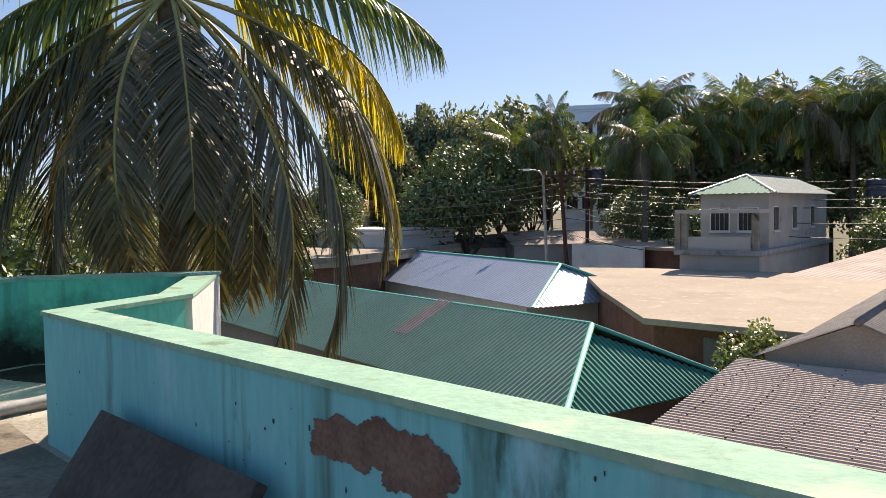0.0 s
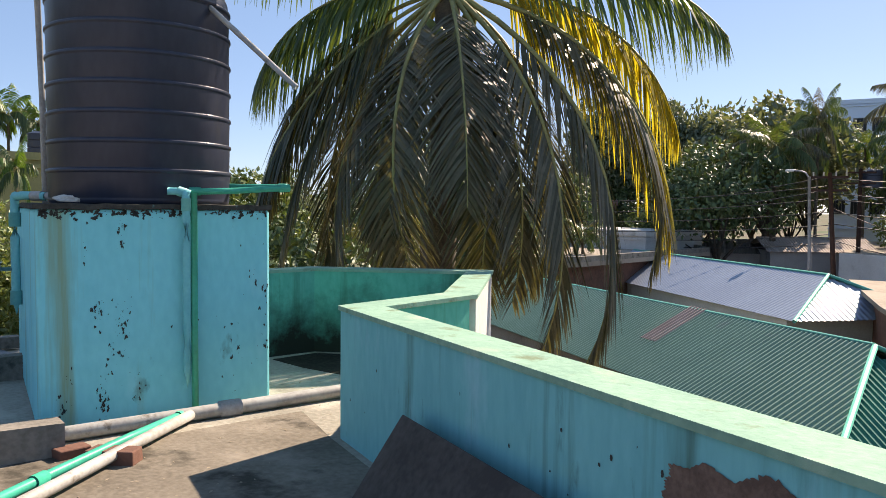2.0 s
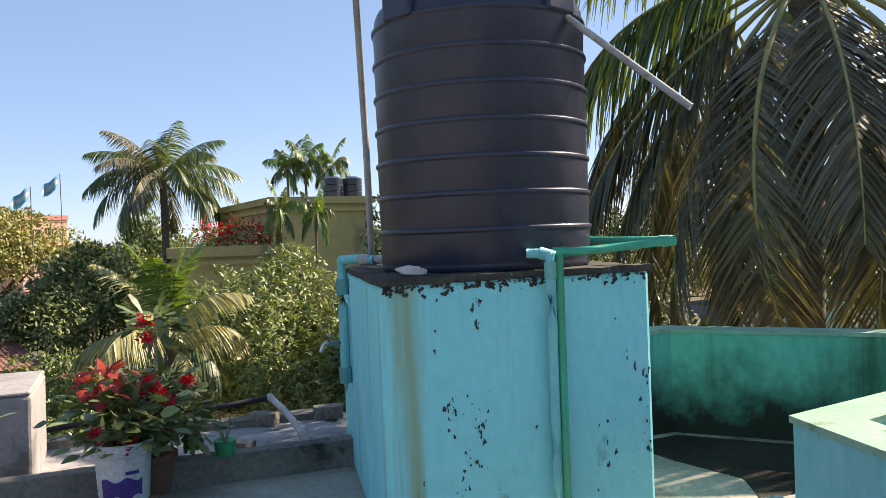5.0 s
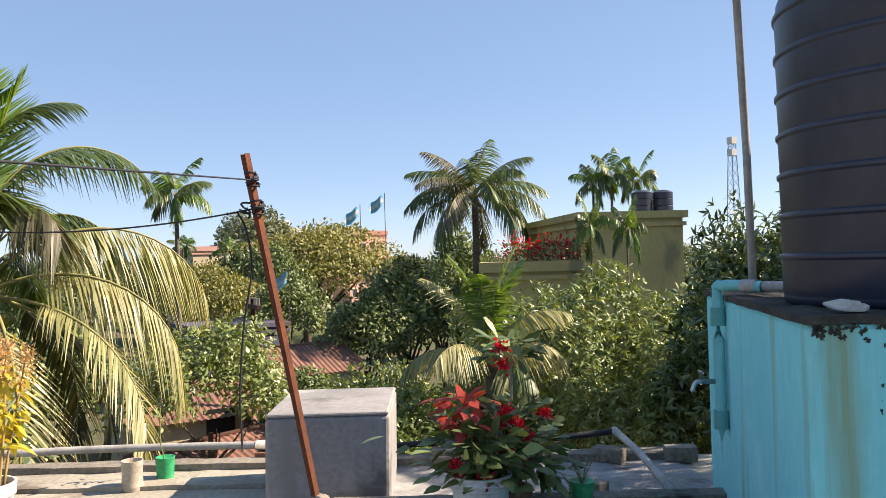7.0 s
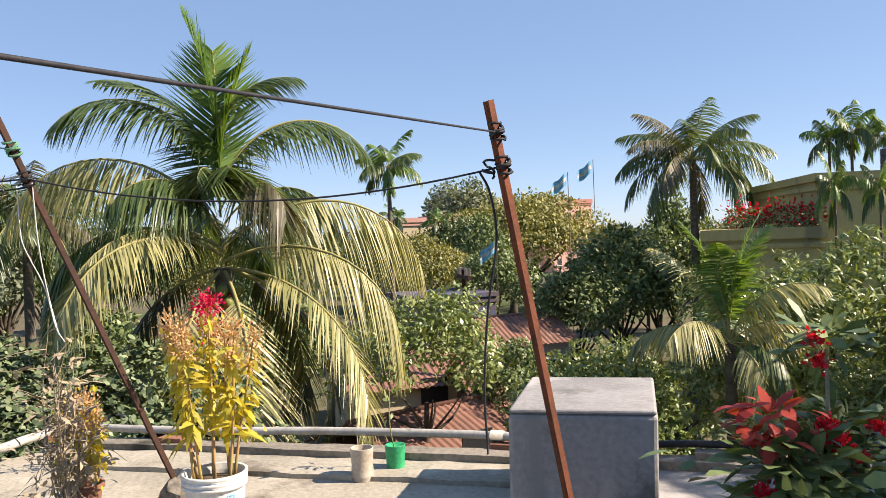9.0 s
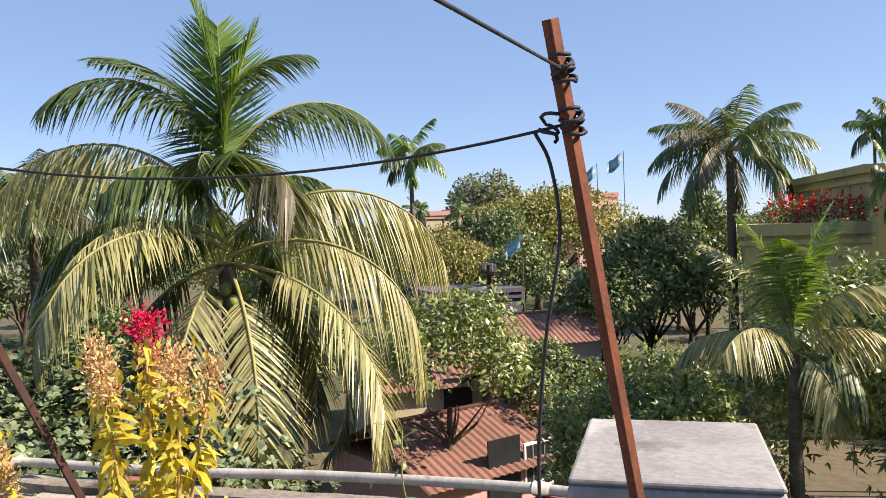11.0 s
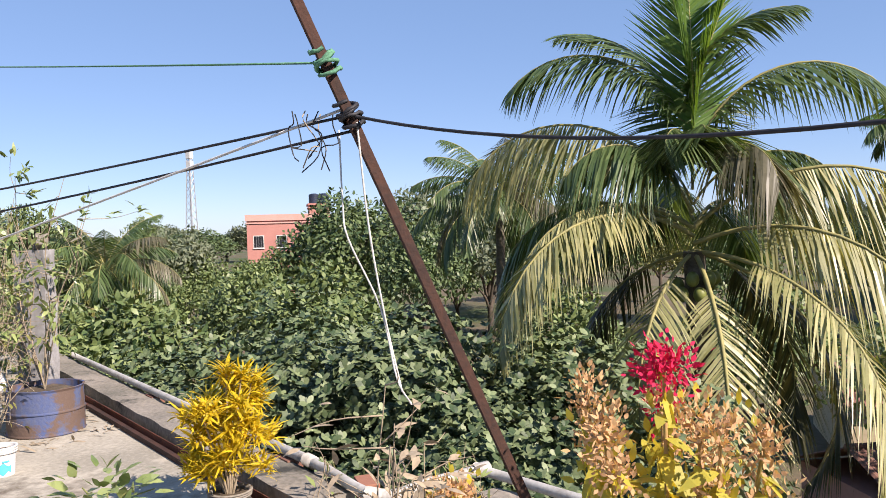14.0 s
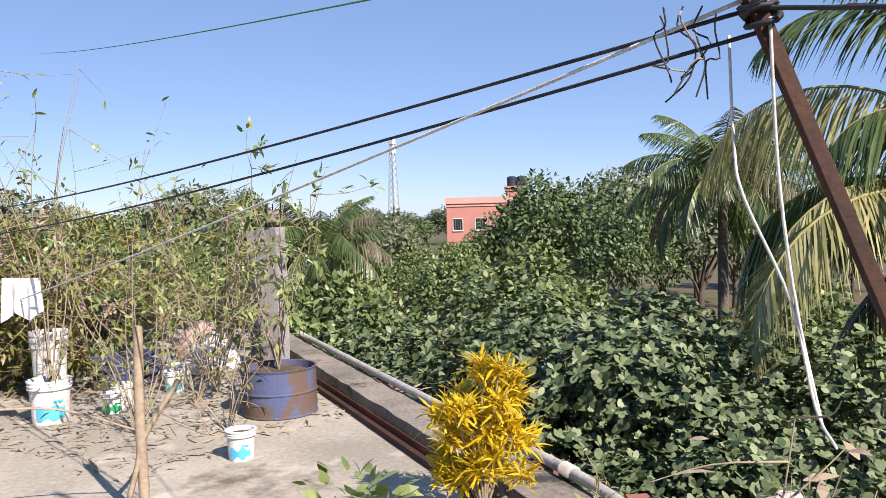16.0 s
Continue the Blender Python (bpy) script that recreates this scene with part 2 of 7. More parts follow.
M = dict(
    roof=mat("roof_cement", (0.37, 0.345, 0.288), (0.235, 0.218, 0.178), 0.95, 1.2, 30, 0.4, stain=(0.13, 0.11, 0.085), stain_at=0.57, stain_scale=1.1, pale=(0.435, 0.40, 0.335)),
    teal=mat("teal_limewash", (0.13, 0.43, 0.46), (0.17, 0.51, 0.53), 0.85, 2.5, 25, 0.4, stain=(0.055, 0.13, 0.12), stain_at=0.60, stain_scale=3.2, stretch=(1, 1, 0.30), streak=(0.075, 0.20, 0.18), streak_at=0.54, pale=(0.27, 0.54, 0.60)),
    coping=mat("green_coping", (0.24, 0.41, 0.31), (0.17, 0.32, 0.245), 0.85, 3, 30, 0.4, stain=(0.14, 0.20, 0.12), stain_at=0.58, stain_scale=4, pale=(0.34, 0.43, 0.33)),
    green_in=mat("green_limewash", (0.06, 0.38, 0.29), (0.10, 0.47, 0.37), 0.85, 2.0, 25, 0.25, stain=(0.035, 0.10, 0.06), stain_at=0.6, stain_scale=1.2, stretch=(1, 1, 0.5), streak=(0.05, 0.20, 0.13), streak_at=0.56, mould_shade=1.15),
    cyan=mat("cyan_limewash", (0.21, 0.70, 0.74), (0.17, 0.62, 0.67), 0.8, 1.8, 22, 0.3, stain=(0.10, 0.27, 0.27), stain_at=0.64, stain_scale=3.0, stretch=(1, 1, 0.5), streak=(0.22, 0.38, 0.27), streak_at=0.54, pale=(0.27, 0.71, 0.74)),
    flake=mat("flaked_plaster", (0.025, 0.03, 0.03), (0.06, 0.06, 0.05), 0.95, 9, 50, 0.4),
    bare=mat("bare_render", (0.20, 0.13, 0.10), (0.11, 0.07, 0.055), 0.95, 9, 60, 0.5),
    board=mat("dark_slab", (0.045, 0.038, 0.034), (0.085, 0.075, 0.065), 0.8, 3, 30, 0.3, stain=(0.16, 0.15, 0.14), stain_at=0.66, stain_scale=3),
    tank=mat("black_plastic", (0.021, 0.028, 0.050), (0.033, 0.040, 0.064), 0.36, 2.5, 25, 0.05, spec=0.4, stain=(0.045, 0.046, 0.052), stain_at=0.6, stain_scale=1.5, stretch=(1, 1, 0.4)),
    dust=mat("dusty_lid", (0.16, 0.13, 0.10), (0.07, 0.06, 0.055), 0.9, 4, 30, 0.2),
    pvc=mat("grey_pvc", (0.42, 0.42, 0.40), (0.28, 0.27, 0.25), 0.55, 6, 40, 0.05, stain=(0.16, 0.13, 0.10), stain_at=0.6, stain_scale=5),
    pvc_cyan=mat("painted_pipe", (0.12, 0.47, 0.50), (0.16, 0.55, 0.56), 0.55, 5, 40, 0.08),
    pvc_green=mat("green_pipe", (0.02, 0.32, 0.22), (0.03, 0.40, 0.28), 0.4, 5, 40, 0.03),
    cement=mat("grey_cement", (0.29, 0.288, 0.29), (0.19, 0.189, 0.192), 0.9, 1.8, 30, 0.4, stain=(0.13, 0.13, 0.125), stain_at=0.55, stain_scale=2.6, streak=(0.20, 0.20, 0.195), streak_at=0.54, pale=(0.36, 0.355, 0.35)),
    cement_d=mat("mossy_cement", (0.257, 0.230, 0.196), (0.121, 0.115, 0.095), 0.95, 2.2, 30, 0.5, stain=(0.04, 0.04, 0.035), stain_at=0.58, stain_scale=2.5),
    moss=mat("black_mossy_cement", (0.03, 0.031, 0.028), (0.075, 0.07, 0.058), 0.95, 4, 40, 0.6, stain=(0.16, 0.42, 0.42), stain_at=0.62, stain_scale=6),
    # bay floor: damp and the shade of the bay walls in one black
    damp=mat("damp_shade_cement", (0.018, 0.017, 0.014), (0.05, 0.045, 0.036), 0.95, 2.0, 30, 0.5, spec=0.1),
    # damp-stained floor, its tone darkened further for the parapet's shade
    damp_shade_roof=mat("damp_shade_roof_cement", (0.22, 0.19, 0.15), (0.13, 0.11, 0.085), 0.92, 1.6, 30, 0.4, stain=(0.055, 0.048, 0.036), stain_at=0.53, stain_scale=1.5, pale=(0.27, 0.235, 0.19)),
    brick=mat("old_brick", (0.26, 0.12, 0.08), (0.15, 0.075, 0.055), 0.9, 8, 40, 0.4, random_tone=1),
    rust=mat("rusty_steel", (0.17, 0.055, 0.028), (0.09, 0.035, 0.022), 0.8, 6, 60, 0.3, metal=0.2),
    rust_d=mat("dark_rusty_steel", (0.075, 0.035, 0.024), (0.04, 0.024, 0.02), 0.8, 6, 60, 0.3, metal=0.2),
    wire=mat("black_cable", (0.015, 0.016, 0.02), (0.03, 0.03, 0.035), 0.6, 20, 80, 0.1),
    cord=mat("white_cord", (0.62, 0.62, 0.60), (0.42, 0.42, 0.40), 0.9, 30, 120, 0.2),
    cord_g=mat("green_cord", (0.10, 0.26, 0.16), None, 0.9, 30, 120, 0.2),
    white_pl=mat("white_plastic", (0.66, 0.66, 0.64), (0.48, 0.47, 0.44), 0.5, 5, 40, 0.05, stain=(0.30, 0.27, 0.22), stain_at=0.64, stain_scale=6),
    blue_pl=mat("blue_print", (0.05, 0.36, 0.60), (0.08, 0.45, 0.66), 0.5, 5, 40, 0.03),
    green_pl=mat("green_plastic", (0.02, 0.36, 0.15), None, 0.45, 5, 40, 0.03),
    clear_pl=mat("cloudy_plastic", (0.46, 0.42, 0.36), (0.28, 0.24, 0.19), 0.35, 7, 40, 0.05),
    purple_pl=mat("purple_print", (0.10, 0.05, 0.26), None, 0.5, 5, 40, 0.03),
    soil=mat("potting_soil", (0.06, 0.045, 0.03), (0.11, 0.085, 0.06), 1.0, 12, 60, 0.8),
    drum=mat("rusted_blue_drum", (0.06, 0.085, 0.19), (0.09, 0.105, 0.16), 0.75, 3, 40, 0.3, stain=(0.11, 0.075, 0.06), stain_at=0.47, stain_scale=5.0, streak=(0.10, 0.07, 0.055), streak_at=0.55),
    chrome=mat("worn_chrome", (0.6, 0.6, 0.6), (0.45, 0.44, 0.42), 0.3, 8, 40, 0.05, metal=1.0),
    cloth=mat("white_cloth", (0.75, 0.75, 0.75), (0.62, 0.62, 0.63), 0.9, 6, 60, 0.1),
    rag=mat("dirty_rag", (0.55, 0.54, 0.50), (0.36, 0.34, 0.30), 0.95, 10, 60, 0.3),
    ground=mat("dry_earth", (0.13, 0.10, 0.07), (0.07, 0.075, 0.035), 1.0, 0.15, 3, 0.5, stain=(0.05, 0.075, 0.025), stain_at=0.5, stain_scale=0.08, bump_dist=0.1),
    road=mat("dusty_road", (0.12, 0.11, 0.10), (0.17, 0.15, 0.13), 0.95, 0.4, 8, 0.2),
    tin_green=mat("green_tin", (0.20, 0.32, 0.23), (0.155, 0.265, 0.19), 0.42, 0.5, 10, 0.05, metal=0.15, spec=0.5, stain=(0.19, 0.25, 0.20), stain_at=0.62, stain_scale=0.6),
    tin_teal=mat("teal_tin", (0.03, 0.20, 0.15), (0.02, 0.15, 0.12), 0.75, 0.6, 10, 0.05, spec=0.2),
    tin_blue=mat("pale_blue_tin", (0.28, 0.33, 0.41), (0.24, 0.285, 0.36), 0.38, 0.4, 6, 0.05, metal=0.25, spec=0.5),
    tin_grey=mat("grey_green_tin", (0.27, 0.33, 0.31), (0.22, 0.27, 0.25), 0.8, 0.5, 8, 0.05, spec=0.2),
    tin_trim=mat("teal_trim", (0.06, 0.30, 0.24), (0.09, 0.36, 0.30), 0.5, 2, 20, 0.05),
    tin_pink=mat("faded_sheet", (0.36, 0.28, 0.25), (0.30, 0.23, 0.20), 0.6, 2, 20, 0.1),
    asbestos=mat("fibre_cement", (0.43, 0.36, 0.32), (0.31, 0.26, 0.23), 0.9, 0.7, 20, 0.2, stain=(0.17, 0.135, 0.11), stain_at=0.6, stain_scale=0.8),
    grey_tin=mat("weathered_tin", (0.21, 0.20, 0.19), (0.13, 0.12, 0.115), 0.7, 0.8, 20, 0.1, metal=0.1, stain=(0.18, 0.11, 0.07), stain_at=0.6, stain_scale=0.7),
    rust_tin=mat("rusty_tin", (0.23, 0.115, 0.085), (0.13, 0.07, 0.055), 0.8, 0.9, 20, 0.15, stain=(0.28, 0.18, 0.14), stain_at=0.6, stain_scale=0.9),
    beige=mat("sun_bleached_screed", (0.32, 0.275, 0.22), (0.25, 0.21, 0.168), 0.95, 0.3, 8, 0.2, stain=(0.25, 0.205, 0.16), stain_at=0.55, stain_scale=0.35, pale=(0.36, 0.31, 0.25)),
    plaster=mat("grey_plaster", (0.38, 0.36, 0.34), (0.28, 0.265, 0.25), 0.9, 0.8, 20, 0.15, stain=(0.20, 0.19, 0.17), stain_at=0.62, stain_scale=0.7),
    white_wall=mat("white_wall", (0.60, 0.60, 0.58), (0.48, 0.48, 0.46), 0.9, 0.7, 15, 0.1, stain=(0.34, 0.33, 0.30), stain_at=0.62, stain_scale=0.7),
    blue_wall=mat("pale_blue_wall", (0.66, 0.73, 0.86), (0.60, 0.68, 0.82), 0.9, 0.5, 10, 0.1),
    yellow_wall=mat("ochre_wall", (0.42, 0.36, 0.15), (0.34, 0.29, 0.13), 0.9, 0.6, 12, 0.15, stain=(0.20, 0.18, 0.10), stain_at=0.6, stain_scale=0.5, stretch=(1, 1, 0.4)),
    cream_wall=mat("cream_wall", (0.52, 0.44, 0.30), (0.42, 0.35, 0.24), 0.9, 0.8, 15, 0.15),
    red_wall=mat("brick_red_wall", (0.42, 0.20, 0.17), (0.36, 0.165, 0.14), 0.9, 0.6, 10, 0.1),
    pink_wall=mat("pink_wall", (0.52, 0.30, 0.26), (0.46, 0.26, 0.22), 0.9, 0.6, 10, 0.1),
    dark_open=mat("dark_opening", (0.02, 0.022, 0.025), None, 0.4, 3, 20, 0.0),
    brick_wall=mat("brick_wall_far", (0.20, 0.10, 0.07), (0.12, 0.065, 0.05), 0.95, 1.5, 10, 0.3),
    bark=mat("palm_bark", (0.16, 0.135, 0.105), (0.08, 0.068, 0.055), 0.95, 5, 40, 0.6, stretch=(1, 1, 2.5)),
    bark_d=mat("tree_bark", (0.10, 0.08, 0.06), (0.05, 0.042, 0.034), 0.95, 6, 40, 0.6),
    stem=mat("green_stem", (0.13, 0.17, 0.06), (0.20, 0.20, 0.07), 0.7, 8, 40, 0.1),
    twig=mat("dry_twig", (0.34, 0.28, 0.20), (0.22, 0.18, 0.13), 0.95, 10, 50, 0.2),
    frond=mat("palm_leaflet", (0.045, 0.085, 0.028), (0.115, 0.165, 0.06), 0.38, 3, 20, 0, spec=0.5, island=True, leaf=0.32),
    frond_y=mat("yellowing_leaflet", (0.20, 0.21, 0.085), (0.40, 0.385, 0.19), 0.42, 3, 20, 0, spec=0.5, island=True, leaf=0.28),
    # sunlight coming through these fronds is also put into the golden base colour
    frond_o=mat("backlit_gold_leaflet", (0.40, 0.35, 0.05), (0.20, 0.19, 0.05), 0.45, 3, 20, 0, spec=0.4, island=True, leaf=0.6),
    frond_b=mat("dusty_brown_leaflet", (0.150, 0.140, 0.092), (0.056, 0.056, 0.030), 0.45, 3, 20, 0, spec=0.4, island=True, leaf=0.24),
    # dark copy of the leaflet; the crown's shaded side is in its colour
    frond_d=mat("dark_shade_leaflet", (0.030, 0.040, 0.018), (0.095, 0.090, 0.045), 0.45, 3, 20, 0, spec=0.4, island=True, leaf=0.24),
    frond_g=mat("fresh_leaflet", (0.07, 0.15, 0.03), (0.14, 0.24, 0.055), 0.4, 3, 20, 0, spec=0.5, island=True, leaf=0.34),
    rib=mat("palm_rib", (0.30, 0.27, 0.10), (0.20, 0.19, 0.08), 0.6, 6, 40, 0.05),
    leaf_d=mat("dark_leaf", (0.038, 0.072, 0.027), (0.125, 0.175, 0.068), 0.48, 3, 20, 0, spec=0.4, island=True, leaf=0.12),
    leaf_m=mat("mid_leaf", (0.062, 0.105, 0.034), (0.185, 0.235, 0.090), 0.48, 3, 20, 0, spec=0.4, island=True, leaf=0.15),
    leaf_l=mat("light_leaf", (0.105, 0.160, 0.045), (0.260, 0.310, 0.120), 0.38, 3, 20, 0, spec=0.55, island=True, leaf=0.2),
    leaf_y=mat("olive_leaf", (0.135, 0.145, 0.04), (0.25, 0.24, 0.08), 0.5, 3, 20, 0, spec=0.4, island=True, leaf=0.2),
    # the lighter leaf tone has the sky's sheen painted in
    leaf_j=mat("leathery_leaf", (0.022, 0.048, 0.017), (0.165, 0.210, 0.105), 0.52, 3, 20, 0, spec=0.4, island=True, leaf=0.05),
    # distance haze is put into this leaf colour, paler and greyer
    leaf_far=mat("haze_tint_leaf", (0.100, 0.132, 0.085), (0.195, 0.222, 0.150), 0.6, 3, 20, 0, spec=0.25, island=True, leaf=0.25),
    croton=mat("golden_leaf", (0.60, 0.44, 0.02), (0.42, 0.33, 0.02), 0.4, 3, 20, 0, spec=0.4, island=True, leaf=0.3),
    celosia_l=mat("yellowed_leaf", (0.52, 0.42, 0.05), (0.36, 0.34, 0.06), 0.5, 3, 20, 0, spec=0.3, island=True, leaf=0.35),
    celosia_s=mat("pink_stem", (0.40, 0.22, 0.12), (0.30, 0.24, 0.07), 0.6, 8, 40, 0.1),
    celosia_f=mat("faded_plume", (0.58, 0.38, 0.20), (0.46, 0.28, 0.16), 0.9, 3, 20, 0, island=True, leaf=0.25),
    celosia_r=mat("crimson_plume", (0.60, 0.015, 0.08), (0.42, 0.01, 0.06), 0.7, 3, 20, 0, island=True, leaf=0.25),
    red_leaf=mat("red_bract", (0.48, 0.075, 0.05), (0.30, 0.035, 0.03), 0.5, 3, 20, 0, island=True, leaf=0.3),
    red_fl=mat("red_flower", (0.68, 0.02, 0.045), (0.50, 0.012, 0.03), 0.6, 3, 20, 0, island=True, leaf=0.25),
    coconut=mat("green_coconut", (0.20, 0.22, 0.06), (0.14, 0.16, 0.045), 0.5, 4, 30, 0.1),
    flag_b=mat("blue_flag", (0.16, 0.46, 0.80), None, 0.8, 3, 20, 0.0, leaf=0.3),
    flag_w=mat("white_flag", (0.70, 0.70, 0.70), None, 0.8, 3, 20, 0.0, leaf=0.3),
    steel=mat("galvanised_steel", (0.30, 0.31, 0.32), (0.22, 0.22, 0.23), 0.5, 3, 20, 0.05, metal=0.6),
)


# ---- builders ----
def link_mesh(name, me, material, parent=None, label=""):
    me.materials.append(material)
    ob = new(name, me)
    if parent:
        ob.parent = parent
    if label:
        ob["label"] = label
    return ob


def part(name, bm, material, parent=None, label="", smooth=False):
    me = bpy.data.meshes.new(name)
    bm.normal_update()
    bm.to_mesh(me)
    bm.free()
    if smooth:
        me.polygons.foreach_set("use_smooth", [True] * len(me.polygons))
    return link_mesh(name, me, material, parent, label)


def part_np(name, V, F, material, parent=None, label="", smooth=False):
    """A mesh from arrays: V (n, 3), F (m, 4)."""
    me = bpy.data.meshes.new(name)
    V, F = np.asarray(V, np.float32), np.asarray(F, np.int32)
    me.vertices.add(len(V))
    me.vertices.foreach_set("co", V.ravel())
    me.loops.add(F.size)
    me.loops.foreach_set("vertex_index", F.ravel())
    me.polygons.add(len(F))
    me.polygons.foreach_set("loop_start", np.arange(0, F.size, F.shape[1], dtype=np.int32))
    me.update(calc_edges=True)
    me.polygons.foreach_set("use_smooth", [bool(smooth)] * len(F))
    return link_mesh(name, me, material, parent, label)


def root(name, label, category, at=(0, 0, 0), rz=0.0, group="", kind=""):
    ob = new(name)
    ob.empty_display_size = 0.2
    ob.matrix_world = pose(*at, 0, 0, rz)
    return tagged(ob, label, category, group, kind)


def box_bm(x0, y0, z0, x1, y1, z1, bevel=0.0, m=None, bm=None):
    bm = bm or bmesh.new()
    vs = [bm.verts.new((x, y, z)) for z in (z0, z1) for x, y in ((x0, y0), (x1, y0), (x1, y1), (x0, y1))]
    fs = [bm.faces.new([vs[i] for i in f]) for f in ((3, 2, 1, 0), (4, 5, 6, 7), (0, 1, 5, 4), (1, 2, 6, 5), (2, 3, 7, 6), (3, 0, 4, 7))]
    if m is not None:
        bmesh.ops.transform(bm, matrix=m, verts=vs)
    if bevel:
        bmesh.ops.bevel(bm, geom=list({e for f in fs for e in f.edges}), offset=bevel, segments=2, affect="EDGES", profile=0.5)
    return bm


def prism_bm(poly, z0, z1, bevel=0.0):
    """An upright prism on a plan outline."""
    bm = bmesh.new()
    lo, hi = [bm.verts.new((x, y, z0)) for x, y in poly], [bm.verts.new((x, y, z1)) for x, y in poly]
    bm.faces.new(lo[::-1])
    top = bm.faces.new(hi)
    n = len(poly)
    for i in range(n):
        bm.faces.new((lo[i], lo[(i + 1) % n], hi[(i + 1) % n], hi[i]))
    bmesh.ops.recalc_face_normals(bm, faces=bm.faces[:])
    if bevel:
        bmesh.ops.bevel(bm, geom=list(top.edges), offset=bevel, segments=2, affect="EDGES", profile=0.5)
    return bm


def tube_arrays(pts, radii, sides=8, cap=True):
    """A tube along points, as arrays of verts and quads."""
    P = np.asarray(pts, float)
    n = len(P)
    R = np.broadcast_to(np.asarray(radii, float), (n,))
    T = np.gradient(P, axis=0)
    T /= np.linalg.norm(T, axis=1)[:, None] + 1e-9
    ref = np.array((0.0, 0.0, 1.0)) if abs(T[:, 2]).mean() < 0.8 else np.array((1.0, 0.0, 0.0))
    A = np.cross(T, ref)
    A /= np.linalg.norm(A, axis=1)[:, None] + 1e-9
    B = np.cross(T, A)
    a = np.arange(sides) * 2 * np.pi / sides
    V = (P[:, None, :] + R[:, None, None] * (np.cos(a)[None, :, None] * A[:, None, :] + np.sin(a)[None, :, None] * B[:, None, :])).reshape(-1, 3)
    i, j = np.meshgrid(np.arange(n - 1), np.arange(sides), indexing="ij")
    k = (j + 1) % sides
    F = np.stack([i * sides + j, (i + 1) * sides + j, (i + 1) * sides + k, i * sides + k], -1).reshape(-1, 4)
    if cap and sides % 2 == 0:
        caps = []
        for base in (0, (n - 1) * sides):
            for s in range(1, sides // 2):
                caps.append((base + s - 1, base + s, base + sides - 1 - s, base + sides - s if s > 1 else base + sides - 1))
        good = [c for c in caps if len(set(c)) == 4]
        F = np.vstack([F, np.array(good, int)]) if good else F
    return V, F


def join(parts):
    Vs, Fs, o = [], [], 0
    for V, F in parts:
        Vs.append(V)
        Fs.append(np.asarray(F) + o)
        o += len(V)
    return np.vstack(Vs), np.vstack(Fs)


def tube(name, pts, radii, material, parent=None, label="", sides=8):
    return part_np(name, *tube_arrays(pts, radii, sides), material, parent, label, smooth=True)


def bend(pts, steps=6):
    """A smooth curve through points."""
    P = [Vector(p) for p in pts]
    P = [P[0] * 2 - P[1], *P, P[-1] * 2 - P[-2]]
    out = []
    for i in range(1, len(P) - 2):
        a, b, c, d = P[i - 1:i + 3]
        for s in range(steps):
            t = s / steps
            out.append(0.5 * (2 * b + (c - a) * t + (2 * a - 5 * b + 4 * c - d) * t * t + (3 * b - a - 3 * c + d) * t ** 3))
    return [tuple(p) for p in out] + [tuple(P[-2])]


def sag(a, b, drop, n=14):
    a, b = np.array(a, float), np.array(b, float)
    s = np.linspace(0, 1, n)
    P = a + (b - a) * s[:, None]
    P[:, 2] -= drop * 4 * s * (1 - s)
    return P


def unit(v):
    return v / (np.linalg.norm(v, axis=-1, keepdims=True) + 1e-9)


def leaves(P, D, Nn, L, W, rng, rows=(0.15, 1.0, 0.75, 0.05), droop=0.15):
    """Leaf blades: bases P, ways D, upper sides Nn, lengths L, widths W. Each blade is a short strip."""
    n, r = len(P), len(rows)
    D = unit(D)
    S = unit(np.cross(D, Nn))
    U = np.cross(S, D)
    s = np.linspace(0, 1, r)
    w = np.asarray(rows)
    C = P[:, None, :] + D[:, None, :] * (L[:, None, None] * s[None, :, None]) - U[:, None, :] * (L[:, None, None] * droop * (s ** 2)[None, :, None])
    half = (W[:, None] * w[None, :] * 0.5)[..., None] * S[:, None, :]
    V = np.stack([C - half, C + half], 2).reshape(-1, 3)
    base = (np.arange(n) * 2 * r)[:, None]
    i = np.arange(r - 1)[None, :]
    F = np.stack([base + 2 * i, base + 2 * i + 1, base + 2 * i + 3, base + 2 * i + 2], -1).reshape(-1, 4)
    return V, F


